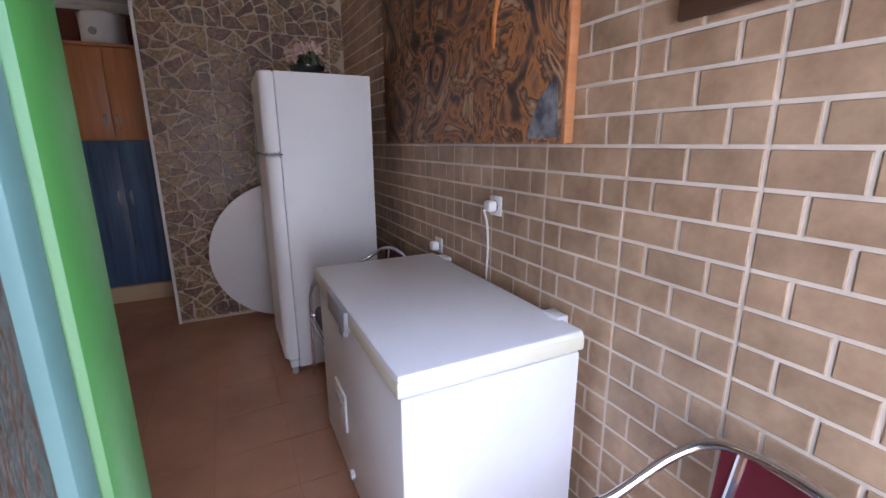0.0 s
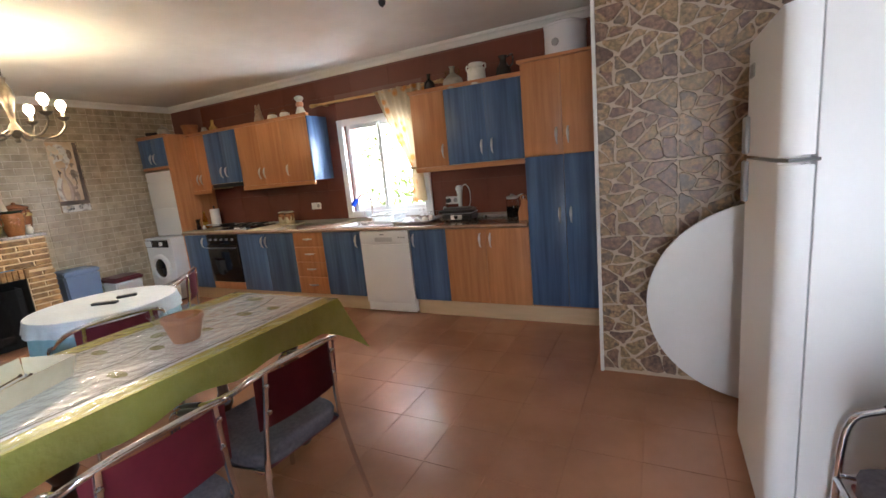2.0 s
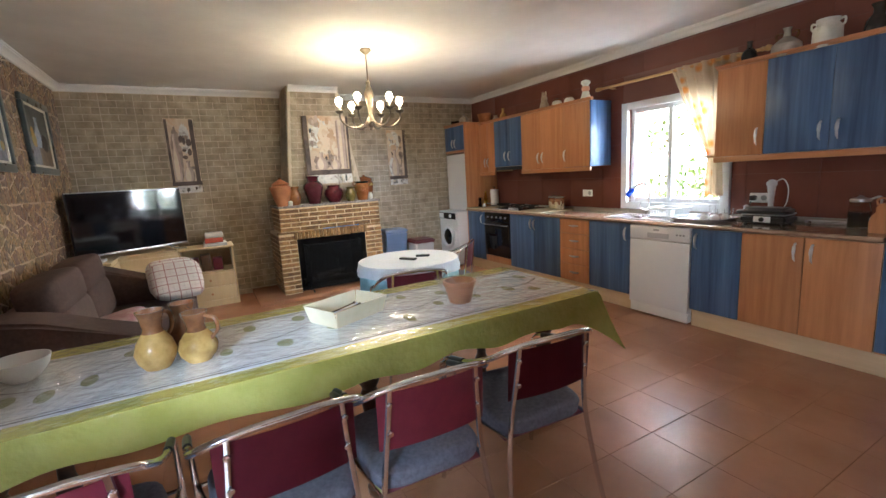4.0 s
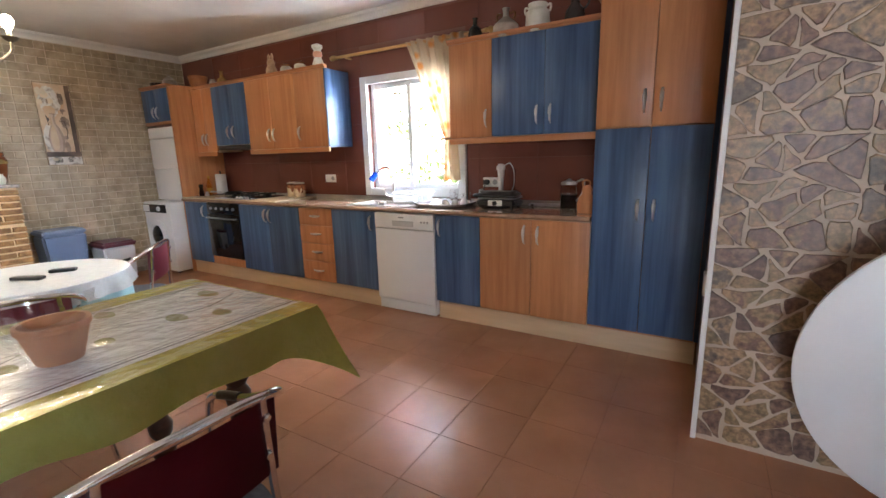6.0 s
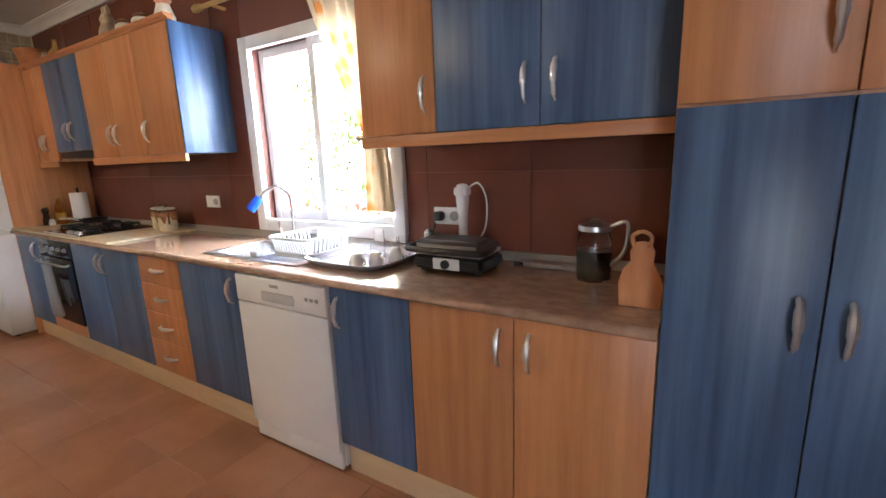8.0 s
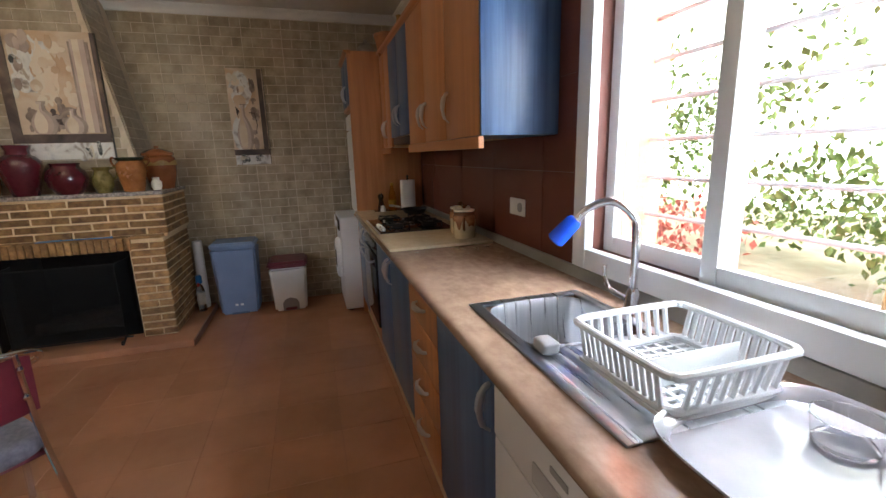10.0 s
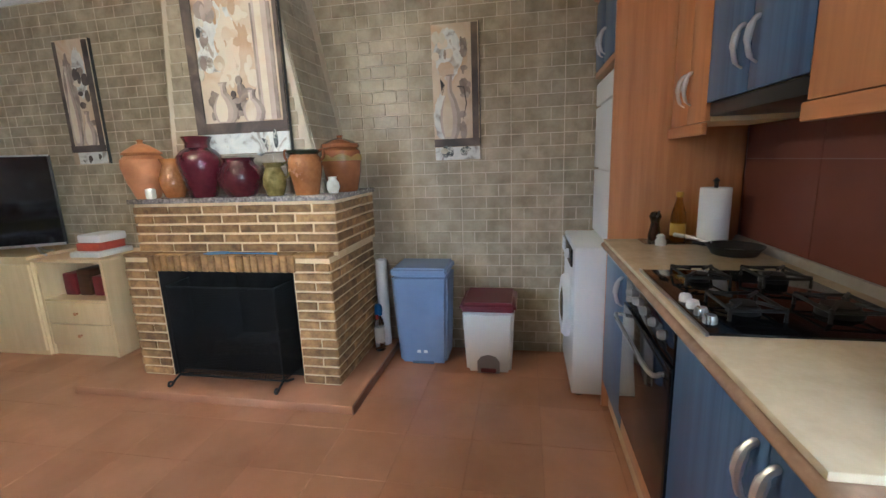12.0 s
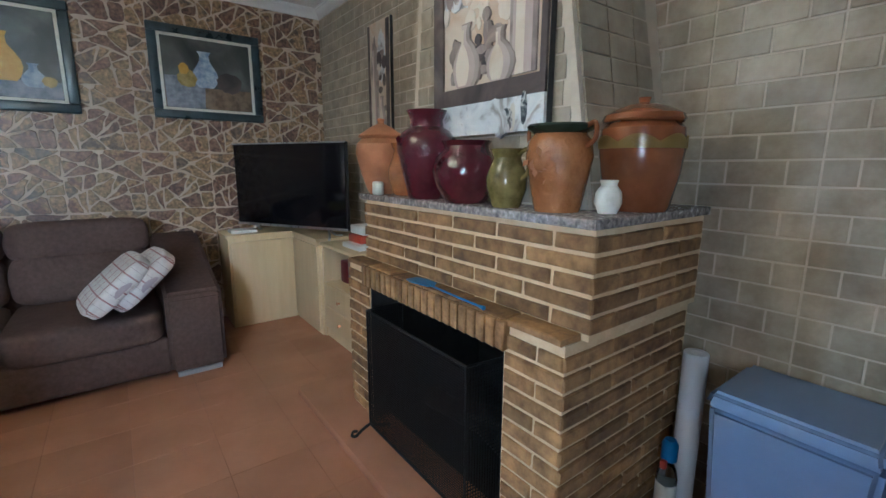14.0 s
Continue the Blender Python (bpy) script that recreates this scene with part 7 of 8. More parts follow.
for x, y, h, r, m, n, lb in ((-2.35, 4.745, 0.058, 0.034, CUPW, "cup", "small white china cup upside down on the tray"), (-2.285, 4.80, 0.058, 0.034, CUPW, "cup", "small white china cup upside down on the tray"),
                             (-2.255, 4.90, 0.062, 0.035, CUPW, "cup", "small white china cup upside down on the tray"), (-2.33, 4.97, 0.09, 0.030, CLEARG, "drinking_glass", "clear drinking glass on the tray"),
                             (-2.41, 4.98, 0.12, 0.026, CLEARG, "drinking_glass", "clear drinking glass on the tray"), (-2.26, 4.98, 0.10, 0.028, CLEARG, "drinking_glass", "clear drinking glass on the tray"), (-2.50, 4.95, 0.05, 0.05, CLEARG, "glass_bowl", "small clear glass bowl on the tray")):
    t = thing(n, (x, y, CZ + 0.004), lb, n.replace("_", " "), "crockery on the tray")
    if n == "cup":
        pr = [(r, 0), (r, 0.004), (r * 0.92, h * 0.5), (r * 0.6, h * 0.92), (r * 0.45, h), (0, h)]
    else:
        pr = [(0, 0), (r * 0.8, 0), (r * 0.85, 0.005), (r, h), (r - 0.002, h), (r * 0.8, 0.01), (0, 0.008)]
    g = part("body", lathe(pr, x, y, CZ + 0.0038, 24), m, t)
    if n == "cup":
        part("handle", tube([(x + r * 0.9, y, CZ + 0.012), (x + r + 0.016, y, CZ + 0.018), (x + r + 0.014, y, CZ + 0.038), (x + r * 0.75, y, CZ + 0.044)], 0.0035, 6), m, t)
sh = thing("pepper_mill", (-2.21, 5.03, CZ), "steel and glass pepper mill beside the tray", "pepper mill")
part("body", lathe([(0, 0), (0.022, 0), (0.022, 0.07), (0.018, 0.08)], -2.165, 5.045, CZ, 18), CLEARG, sh)
part("cap", lathe([(0.02, 0.08), (0.022, 0.085), (0.02, 0.12), (0.01, 0.13), (0, 0.13)], -2.165, 5.045, CZ, 18), STEEL, sh, "steel cap")

# contact grill
gr = thing("contact_grill", (-1.930, 4.86, CZ), "black and steel contact grill with a wide handle", "grill")
part("base", frustum(-2.095, -1.770, 4.800, 5.015, CZ + 0.012, CZ + 0.07, -0.008, 0.015), BLACK_P, gr)
part("band", box(-2.082, -1.782, 4.807, 5.005, CZ + 0.0705, CZ + 0.086, 0.004), STEEL, gr, "steel band")
lidp = part("lid", frustum(-2.090, -1.775, 4.805, 5.01, CZ + 0.0865, CZ + 0.128, -0.02, 0.016), mat("dark_grey_metal", (0.10, 0.10, 0.105), (0.13, 0.13, 0.135), rough=0.35, metal=0.6), gr, "dark grey lid")
part("handle", tube([(-2.100, 4.88, CZ + 0.10), (-2.105, 4.805, CZ + 0.10), (-2.060, 4.765, CZ + 0.10), (-1.800, 4.765, CZ + 0.10), (-1.755, 4.805, CZ + 0.10), (-1.760, 4.88, CZ + 0.10)], 0.013, 10, smooth=4), BLACK_P, lidp, "wide black handle")
part("control_plate", box(-1.990, -1.870, 4.796, 4.803, CZ + 0.018, CZ + 0.064, 0.003), WHITE_P, gr, "pale control plate")
bm = lathe([(0.018, 0), (0.018, 0.012), (0.012, 0.016), (0, 0.016)], seg=16)
bmesh.ops.transform(bm, matrix=Matrix.Translation((-1.930, 4.796, CZ + 0.041)) @ Matrix.Rotation(radians(90), 4, "X"), verts=bm.verts)
part("dial", bm, BLACK_P, gr, "black dial")
for x in (-2.060, -1.805):
    for y in (4.835, 4.98):
        part("foot", lathe([(0.012, 0), (0.012, 0.0125)], x, y, CZ, 10), BLACK_P, gr)
solo("power_cable", tube([(-2.151, 5.085, 1.06), (-2.15, 5.06, 1.00), (-2.12, 5.07, CZ + 0.05), (-2.05, 5.075, CZ + 0.0075), (-1.98, 5.07, CZ + 0.006), (-1.95, 5.02, CZ + 0.03)], 0.0045, 8), BLACK_P, "black power cable of the contact grill", "cable")

hb = thing("hand_blender", (-1.99, 5.07, CZ), "white hand blender with a coiled white cable", "blender")
part("body", lathe([(0, 0), (0.03, 0), (0.03, 0.006), (0.024, 0.05), (0.019, 0.14), (0.022, 0.20), (0.028, 0.26), (0.03, 0.30), (0.024, 0.335), (0, 0.34)], -1.995, 5.07, CZ, 22), RK, hb)
part("grip", box(-2.03, -1.96, 5.045, 5.095, CZ + 0.285, CZ + 0.325, 0.012), RK, hb)
part("cable", tube([(-1.97, 5.07, CZ + 0.32), (-1.92, 5.08, CZ + 0.34), (-1.885, 5.085, CZ + 0.27), (-1.89, 5.085, CZ + 0.15), (-1.93, 5.085, CZ + 0.09), (-1.97, 5.08, CZ + 0.08)], 0.004, 8), RK, hb, "hanging white cable")
solo("steel_strip", box(-1.74, -1.44, 5.03, 5.09, CZ, CZ + 0.022, 0.006), STEEL, "long steel tray against the upstand", "tray")
cm = thing("glass_carafe", (-1.40, 4.96, CZ), "glass carafe of black coffee with a steel lid", "carafe")
part("glass", lathe([(0, 0), (0.055, 0), (0.06, 0.01), (0.062, 0.12), (0.055, 0.16), (0.05, 0.18)], -1.40, 4.96, CZ, 26), CLEARG, cm)
part("coffee", lathe([(0, 0.006), (0.054, 0.008), (0.0575, 0.02), (0.0585, 0.11), (0, 0.11)], -1.40, 4.96, CZ, 26), mat("black_coffee", (0.008, 0.005, 0.004), rough=0.1), cm, "black coffee")
part("lid", lathe([(0.052, 0.18), (0.058, 0.184), (0.056, 0.20), (0.02, 0.212), (0.012, 0.222), (0, 0.224)], -1.40, 4.96, CZ, 24), STEEL, cm, "steel lid")
part("handle", tube([(-1.345, 4.95, CZ + 0.20), (-1.29, 4.94, CZ + 0.215), (-1.295, 4.94, CZ + 0.12), (-1.34, 4.95, CZ + 0.06)], 0.007, 8), STEEL, cm)
pg = thing("cutting_board", (-1.21, 4.70, CZ), "wooden board in the shape of a standing animal", "board")
o = [(-0.055, 0), (0.055, 0), (0.06, 0.07), (0.045, 0.11), (0.03, 0.135), (0.035, 0.165), (0.02, 0.19), (0.0, 0.195), (-0.02, 0.19), (-0.033, 0.165), (-0.03, 0.135), (-0.05, 0.11), (-0.06, 0.07)]
part("board", slab(o, 0.018, Matrix.Translation((-1.215, 4.72, CZ + 0.0002)) @ Matrix.Rotation(radians(84), 4, "X")), WOOD, pg)
part("loop", tube([(-1.235, 4.70, CZ + 0.185), (-1.24, 4.698, CZ + 0.215), (-1.215, 4.695, CZ + 0.23), (-1.19, 4.698, CZ + 0.215), (-1.195, 4.70, CZ + 0.185)], 0.006, 8), WOOD, pg)

# raised pale top with the gas hob
HTOP = mat("pale_stone_top", (0.56, 0.46, 0.31), (0.64, 0.54, 0.38), rough=0.24, rvar=0.02, scale=20, wear=0.06)
HZ = 0.9185
solo("hob_top", box(-5.866, -4.20, FY - 0.022, 5.10, CZ - 0.0003, HZ, 0.004), HTOP, "raised pale stone-look top round the hob", "worktop")
hob = thing("gas_hob", (-4.92, 4.80, HZ), "black glass gas hob with iron pan supports", "hob")
part("plate", box(-5.22, -4.64, 4.565, 5.03, HZ + 0.0003, HZ + 0.008, 0.003), BLACK_G, hob, "black glass plate")
part("trim", box(-5.225, -4.635, 4.558, 4.5655, HZ + 0.0003, HZ + 0.009, 0.001), STEEL, hob, "steel front trim")
for bx, by, r in ((-5.08, 4.91, 0.038), (-4.79, 4.91, 0.048), (-5.08, 4.70, 0.030), (-4.79, 4.70, 0.038)):
    b = part("burner", lathe([(r, 0), (r, 0.012), (r * 0.8, 0.018), (r * 0.8, 0.026), (0, 0.028)], bx, by, HZ + 0.008, 20), IRON, hob, "burner cap")
    bm = bmesh.new()
    for k in range(4):
        a = radians(90 * k + 45)
        tube([(bx + 0.10 * math.cos(a), by + 0.085 * math.sin(a), HZ + 0.009), (bx + 0.10 * math.cos(a), by + 0.085 * math.sin(a), HZ + 0.040), (bx + 0.03 * math.cos(a), by + 0.026 * math.sin(a), HZ + 0.042)], 0.005, 6, bm, smooth=0)
    tube([(bx + 0.10 * math.cos(radians(90 * k + 45)), by + 0.085 * math.sin(radians(90 * k + 45)), HZ + 0.036) for k in range(5)], 0.005, 6, bm, smooth=0)
    part("pan_support", bm, IRON, hob, "cast iron pan support")
for k in range(4):
    part("knob", lathe([(0.016, 0), (0.016, 0.012), (0.013, 0.02), (0, 0.02)], -4.87 + 0.055 * k, 4.592, HZ + 0.008, 16), WHITE_P if k < 2 else STEEL, hob, "pale control knob")
for x, y, h in ((-4.47, 5.01, 0.17), (-4.335, 4.985, 0.165)):
    j = thing("storage_jar", (x, y, HZ), "cream glazed storage jar with brown drips and a dark collar", "jar", "storage jars by the hob")
    part("body", lathe([(0, 0), (0.055, 0), (0.06, 0.01), (0.062, 0.10), (0.052, 0.128), (0.048, 0.135)], x, y, HZ + 0.0003, 26), mat("cream_glaze", (0.58, 0.46, 0.28), (0.68, 0.58, 0.40), rough=0.2, scale=10, wear=0.12, wscale=10, coat=0.3), j)
    part("drip_band", sheet(lambda u, v, x=x, y=y: Vector((x + (0.0632 - 0.009 * max(0, v - 0.75) * 4) * math.cos(6.2832 * u), y + (0.0632 - 0.009 * max(0, v - 0.75) * 4) * math.sin(6.2832 * u), HZ + 0.128 - (0.045 + 0.022 * math.sin(u * 31) + 0.014 * math.sin(u * 57 + x)) * (1 - v))), 72, 5), mat("brown_drip_glaze", (0.20, 0.07, 0.03), (0.42, 0.20, 0.09), rough=0.2, scale=25, coat=0.3), j, "brown glaze drips")
    part("collar", lathe([(0.053, 0.124), (0.056, 0.128), (0.055, 0.142), (0.048, 0.144)], x, y, HZ + 0.0003, 24), GLAZE_B, j, "dark collar")
    part("handle", ear(x + 0.055, y - 0.02, HZ + 0.105, 0.9, -0.4, 0.03, 0.06), GLAZE_B, j, "small dark ear")
    part("lid", lathe([(0.050, 0.1445), (0.058, 0.148), (0.057, 0.154), (0.03, 0.160), (0.011, 0.161)], x, y, HZ + 0.0003, 24), PALE, j, "cream lid")
    part("lid_knob", lathe([(0.010, 0.1612), (0.010, 0.167), (0.017, 0.174), (0.012, 0.182), (0, 0.184)], x, y, HZ + 0.0003, 18), GLAZE_B, j, "dark brown knob")
pr = thing("kitchen_roll", (-5.74, 4.99, HZ), "white kitchen paper roll on a black stand", "kitchen roll")
part("stand", lathe([(0, 0), (0.075, 0), (0.075, 0.008), (0.008, 0.012), (0.008, 0.275), (0.014, 0.28), (0, 0.295)], -5.74, 4.985, HZ + 0.0003, 24), IRON, pr, "black stand")
part("paper", lathe([(0.02, 0.013), (0.06, 0.013), (0.062, 0.018), (0.062, 0.245), (0.06, 0.25), (0.02, 0.25)], -5.74, 4.985, HZ + 0.0003, 28), mat("tissue_paper", (0.74, 0.74, 0.75), rough=0.9, bump=0.15, bscale=120), pr, "white paper")
ol = thing("oil_bottle", (-5.80, 4.85, HZ), "clear oil bottle with a yellow cap and label", "bottle")
part("bottle", lathe([(0, 0), (0.03, 0), (0.033, 0.006), (0.033, 0.11), (0.026, 0.145), (0.013, 0.19), (0.013, 0.205)], -5.80, 4.86, HZ + 0.0003, 20), glass("oil_plastic", (0.85, 0.62, 0.20), 0.05, 1.4), ol)
part("label_wrap", lathe([(0.0336, 0.03), (0.0336, 0.085)], -5.80, 4.86, HZ + 0.0003, 20), YELL, ol, "yellow label")
part("cap", lathe([(0.015, 0.2055), (0.015, 0.23), (0, 0.231)], -5.80, 4.86, HZ + 0.0003, 14), YELL, ol, "yellow cap")
pm = thing("oil_cruet", (-5.82, 4.77, HZ), "small dark glass cruet with a spout", "cruet")
part("body", lathe([(0, 0), (0.025, 0), (0.03, 0.02), (0.022, 0.06), (0.018, 0.085), (0.022, 0.10), (0.028, 0.115), (0.018, 0.135), (0, 0.14)], -5.82, 4.765, HZ + 0.0003, 20), mat("dark_brown_glass", (0.02, 0.008, 0.005), (0.035, 0.014, 0.008), rough=0.1), pm)
part("spout", tube([(-5.80, 4.765, HZ + 0.115), (-5.78, 4.765, HZ + 0.125), (-5.765, 4.765, HZ + 0.145)], 0.005, 8), BLACK_P, pm)
solo("condiment_tray", box(-5.86, -5.72, 4.70, 4.93, HZ + 0.0003, HZ + 0.002), CLEARP, "clear plastic tray under the bottles", "tray")
solo("salt_pot", lathe([(0, 0), (0.022, 0), (0.024, 0.02), (0.016, 0.034), (0.02, 0.04), (0.012, 0.05), (0, 0.052)], -5.70, 4.76, HZ + 0.0003, 18), CUPW, "small white salt pot", "salt pot")
pan = thing("frying_pan", (-5.52, 4.97, HZ), "small dark frying pan with a steel rim", "pan")
part("pan", lathe([(0, 0), (0.08, 0), (0.10, 0.035), (0.104, 0.036), (0.10, 0.03), (0.078, 0.005), (0, 0.005)], -5.52, 4.985, HZ + 0.0003, 28), IRON, pan)
part("handle", tube([(-5.60, 4.93, HZ + 0.03), (-5.66, 4.88, HZ + 0.04), (-5.72, 4.82, HZ + 0.045)], [0.006, 0.009, 0.010], 8), STEEL, pan)

# ---- ornaments on top of the wall units ----
DZ = 2.1515


def ornament(name, x, y, z, prof, m, label, category, extra=()):
    t = thing(name, (x, y, z), label, category, "ornaments on the wall units")
    part("body", lathe(prof, x, y, z, 24), m, t)
    for nm, bm, mm in extra:
        part(nm, bm, mm, t)
    return t


STONEW = mat("grey_stoneware", (0.30, 0.26, 0.21), (0.46, 0.41, 0.34), rough=0.5, scale=16)
DARKG = mat("dark_stoneware", (0.02, 0.016, 0.014), (0.05, 0.035, 0.03), rough=0.25)
ornament("bowl", -6.36, 4.74, 2.203, [(0, 0), (0.05, 0), (0.09, 0.035), (0.095, 0.065), (0.088, 0.065), (0.05, 0.02), (0, 0.015)], DARKG, "dark brown stoneware bowl on the cabinet", "bowl")
ornament("teapot", -6.16, 4.76, 2.203, [(0, 0), (0.05, 0), (0.075, 0.04), (0.07, 0.085), (0.04, 0.11), (0.045, 0.115), (0.015, 0.13), (0.012, 0.15), (0, 0.155)], STONEW, "grey stoneware lidded pot", "pot")
ornament("planter", -5.78, 4.885, DZ, [(0, 0), (0.075, 0), (0.10, 0.13), (0.106, 0.13), (0.106, 0.155), (0.095, 0.155), (0.08, 0.02), (0, 0.02)], CLAY, "round terracotta planter on the wall units", "planter")
ornament("jug", -5.50, 4.885, DZ, [(0, 0), (0.03, 0), (0.045, 0.03), (0.04, 0.06), (0.025, 0.08), (0.03, 0.095), (0, 0.09)], STONEW, "small grey stoneware jug on the cabinet", "jug")
ornament("bottle", -5.32, 4.885, DZ, [(0, 0), (0.045, 0), (0.055, 0.03), (0.05, 0.07), (0.022, 0.10), (0.016, 0.15), (0.022, 0.165), (0, 0.165)], GLAZE_Y, "yellow-brown glazed bottle vase", "vase")
t = thing("figurine", (-4.47, 4.885, DZ), "grey-brown rabbit-shaped ceramic figurine", "figurine", "ornaments on the wall units")
bm = lathe([(0, 0), (0.055, 0), (0.062, 0.03), (0.05, 0.09), (0.035, 0.12), (0.042, 0.145), (0.03, 0.175), (0, 0.185)], -4.47, 4.885, DZ, 20)
for s in (-1, 1):
    lathe([(0, 0), (0.014, 0.02), (0.015, 0.05), (0, 0.075)], -4.47 + 0.025 * s, 4.885, DZ + 0.165, 10, bm)
part("body", bm, mat("tan_ceramic", (0.40, 0.27, 0.17), (0.58, 0.44, 0.32), rough=0.35, scale=30, wear=0.2), t)
for x, m, lb in ((-4.25, PALE, "small cream jar with a dark lid"), (-4.05, PALE, "small pale jar with a dark lid")):
    ornament("spice_jar", x, 4.885, DZ, [(0, 0), (0.048, 0), (0.06, 0.03), (0.055, 0.07), (0.04, 0.085)], m, lb, "jar", [("lid", lathe([(0.045, 0.086), (0.046, 0.10), (0.02, 0.112), (0, 0.114)], x, 4.885, DZ, 18), GLAZE_B)])
t = thing("figurine", (-3.80, 4.885, DZ), "cream and brown chef-hatted ceramic figurine", "figurine", "ornaments on the wall units")
part("body", lathe([(0, 0), (0.05, 0), (0.058, 0.04), (0.04, 0.09), (0.035, 0.11)], -3.80, 4.885, DZ, 20), PALE, t)
part("head", lathe([(0.03, 0.11), (0.045, 0.13), (0.04, 0.16), (0.02, 0.17)], -3.80, 4.885, DZ, 20), mat("peach_glaze", (0.58, 0.26, 0.15), (0.64, 0.33, 0.20), rough=0.3), t)
part("hat", lathe([(0.032, 0.165), (0.034, 0.18), (0.052, 0.20), (0.048, 0.22), (0.02, 0.232), (0, 0.232)], -3.80, 4.885, DZ, 20), PALE, t, "cream hat")
ornament("bottle", -2.13, 4.885, DZ, [(0, 0), (0.05, 0), (0.055, 0.06), (0.045, 0.10), (0.018, 0.125), (0.016, 0.16), (0.022, 0.175), (0, 0.178)], DARKG, "black stoneware bottle with a narrow neck", "bottle")
ornament("flask", -1.88, 4.885, DZ, [(0, 0), (0.07, 0), (0.095, 0.04), (0.09, 0.085), (0.05, 0.12), (0.022, 0.14), (0.02, 0.18), (0.028, 0.20), (0, 0.20)], STONEW, "round grey-brown stoneware flask", "flask",
         [("ear", ear(-1.88 - 0.03, 4.885, DZ + 0.16, -1, 0, 0.035, 0.05), GLAZE_B), ("ear", ear(-1.88 + 0.03, 4.885, DZ + 0.16, 1, 0, 0.035, 0.05), GLAZE_B)])
ornament("crock", -1.64, 4.885, DZ, [(0, 0), (0.07, 0), (0.085, 0.03), (0.082, 0.13), (0.06, 0.155), (0.068, 0.185), (0.06, 0.185), (0.05, 0.15), (0, 0.14)], PALE, "pale stoneware crock with two ears", "crock",
         [("ear", ear(-1.64 - 0.065, 4.885, DZ + 0.165, -1, 0, 0.025, 0.05), PALE), ("ear", ear(-1.64 + 0.065, 4.885, DZ + 0.165, 1, 0, 0.025, 0.05), PALE)])
ornament("jug", -1.38, 4.885, DZ, [(0, 0), (0.055, 0), (0.07, 0.04), (0.06, 0.10), (0.03, 0.14), (0.028, 0.17), (0.042, 0.20), (0, 0.19)], DARKG, "black glazed jug on the wall units", "jug", [("handle", ear(-1.34, 4.885, DZ + 0.185, 1, 0, 0.045, 0.10), DARKG)])
dm = thing("drum_container", (-0.83, 4.85, 2.2155), "white round lidded container on the tall cabinet", "container")
part("drum", lathe([(0, 0), (0.155, 0), (0.165, 0.01), (0.165, 0.245), (0.16, 0.25)], -0.83, 4.85, 2.2158, 40), ENAMEL, dm)
part("lid", lathe([(0.168, 0.246), (0.170, 0.262), (0.15, 0.272), (0, 0.274)], -0.83, 4.85, 2.2158, 40), ENAMEL, dm)
bm = lathe([(0.03, 0), (0.03, 0.008), (0.022, 0.010), (0, 0.010)], seg=20)
bmesh.ops.transform(bm, matrix=Matrix.Translation((-0.83 - 0.05, 4.85 - 0.156, 2.33)) @ Matrix.Rotation(radians(90), 4, "X") @ Matrix.Rotation(radians(-17), 4, "Y"), verts=bm.verts)
part("emblem", bm, GREY_P, dm, "grey round emblem")

# ---- curtain on its wooden rod ----
rod = thing("curtain_rod", (-2.95, 5.06, 2.28), "pale wooden curtain rod with turned finials", "curtain rod")
RODW = mat("pine", (0.52, 0.30, 0.11), (0.60, 0.37, 0.15), rough=0.45, scale=3, stretch=(1, 12, 12))
part("rod", tube([(-3.74, 5.075, 2.285), (-2.14, 5.075, 2.285)], 0.014, 12, smooth=0), RODW, rod)
for x, s in ((-3.74, -1), (-2.14, 1)):
    bm = lathe([(0.014, 0), (0.022, 0.012), (0.014, 0.025), (0.026, 0.05), (0.018, 0.075), (0, 0.085)], seg=16)
    bmesh.ops.transform(bm, matrix=Matrix.Translation((x, 5.075, 2.285)) @ Matrix.Rotation(radians(90 * s), 4, "Y"), verts=bm.verts)
    part("finial", bm, RODW, rod)
for x in (-3.62, -2.25):
    part("bracket", box(x - 0.012, x + 0.012, 5.075, NY - 0.001, 2.262, 2.276, 0.003), RODW, rod)


def curtain_f(u, v):
    """Gathered cloth: pinned along the rod, drawn aside to a tie, loose below it."""
    z = 2.305 - v * 1.20
    tie = 0.70
    if v < tie:
        k = (v / tie) ** 0.95
        xl, xr = -2.90 + 0.375 * k, -2.29 - 0.115 * k ** 2
    else:
        k = (v - tie) / (1 - tie)
        xl, xr = -2.525 - 0.02 * k, -2.405 + 0.03 * k
    x = xl + (xr - xl) * u
    amp = 0.022 * (1 - 0.3 * abs(v - tie))
    sag = 0.04 * math.sin(math.pi * min(1, v / tie)) * (1 - u) if v < tie else 0
    return Vector((x, 5.055 + amp * math.sin(u * 46 + 2.2 * v) + 0.012 * math.sin(u * 21) - sag, z))


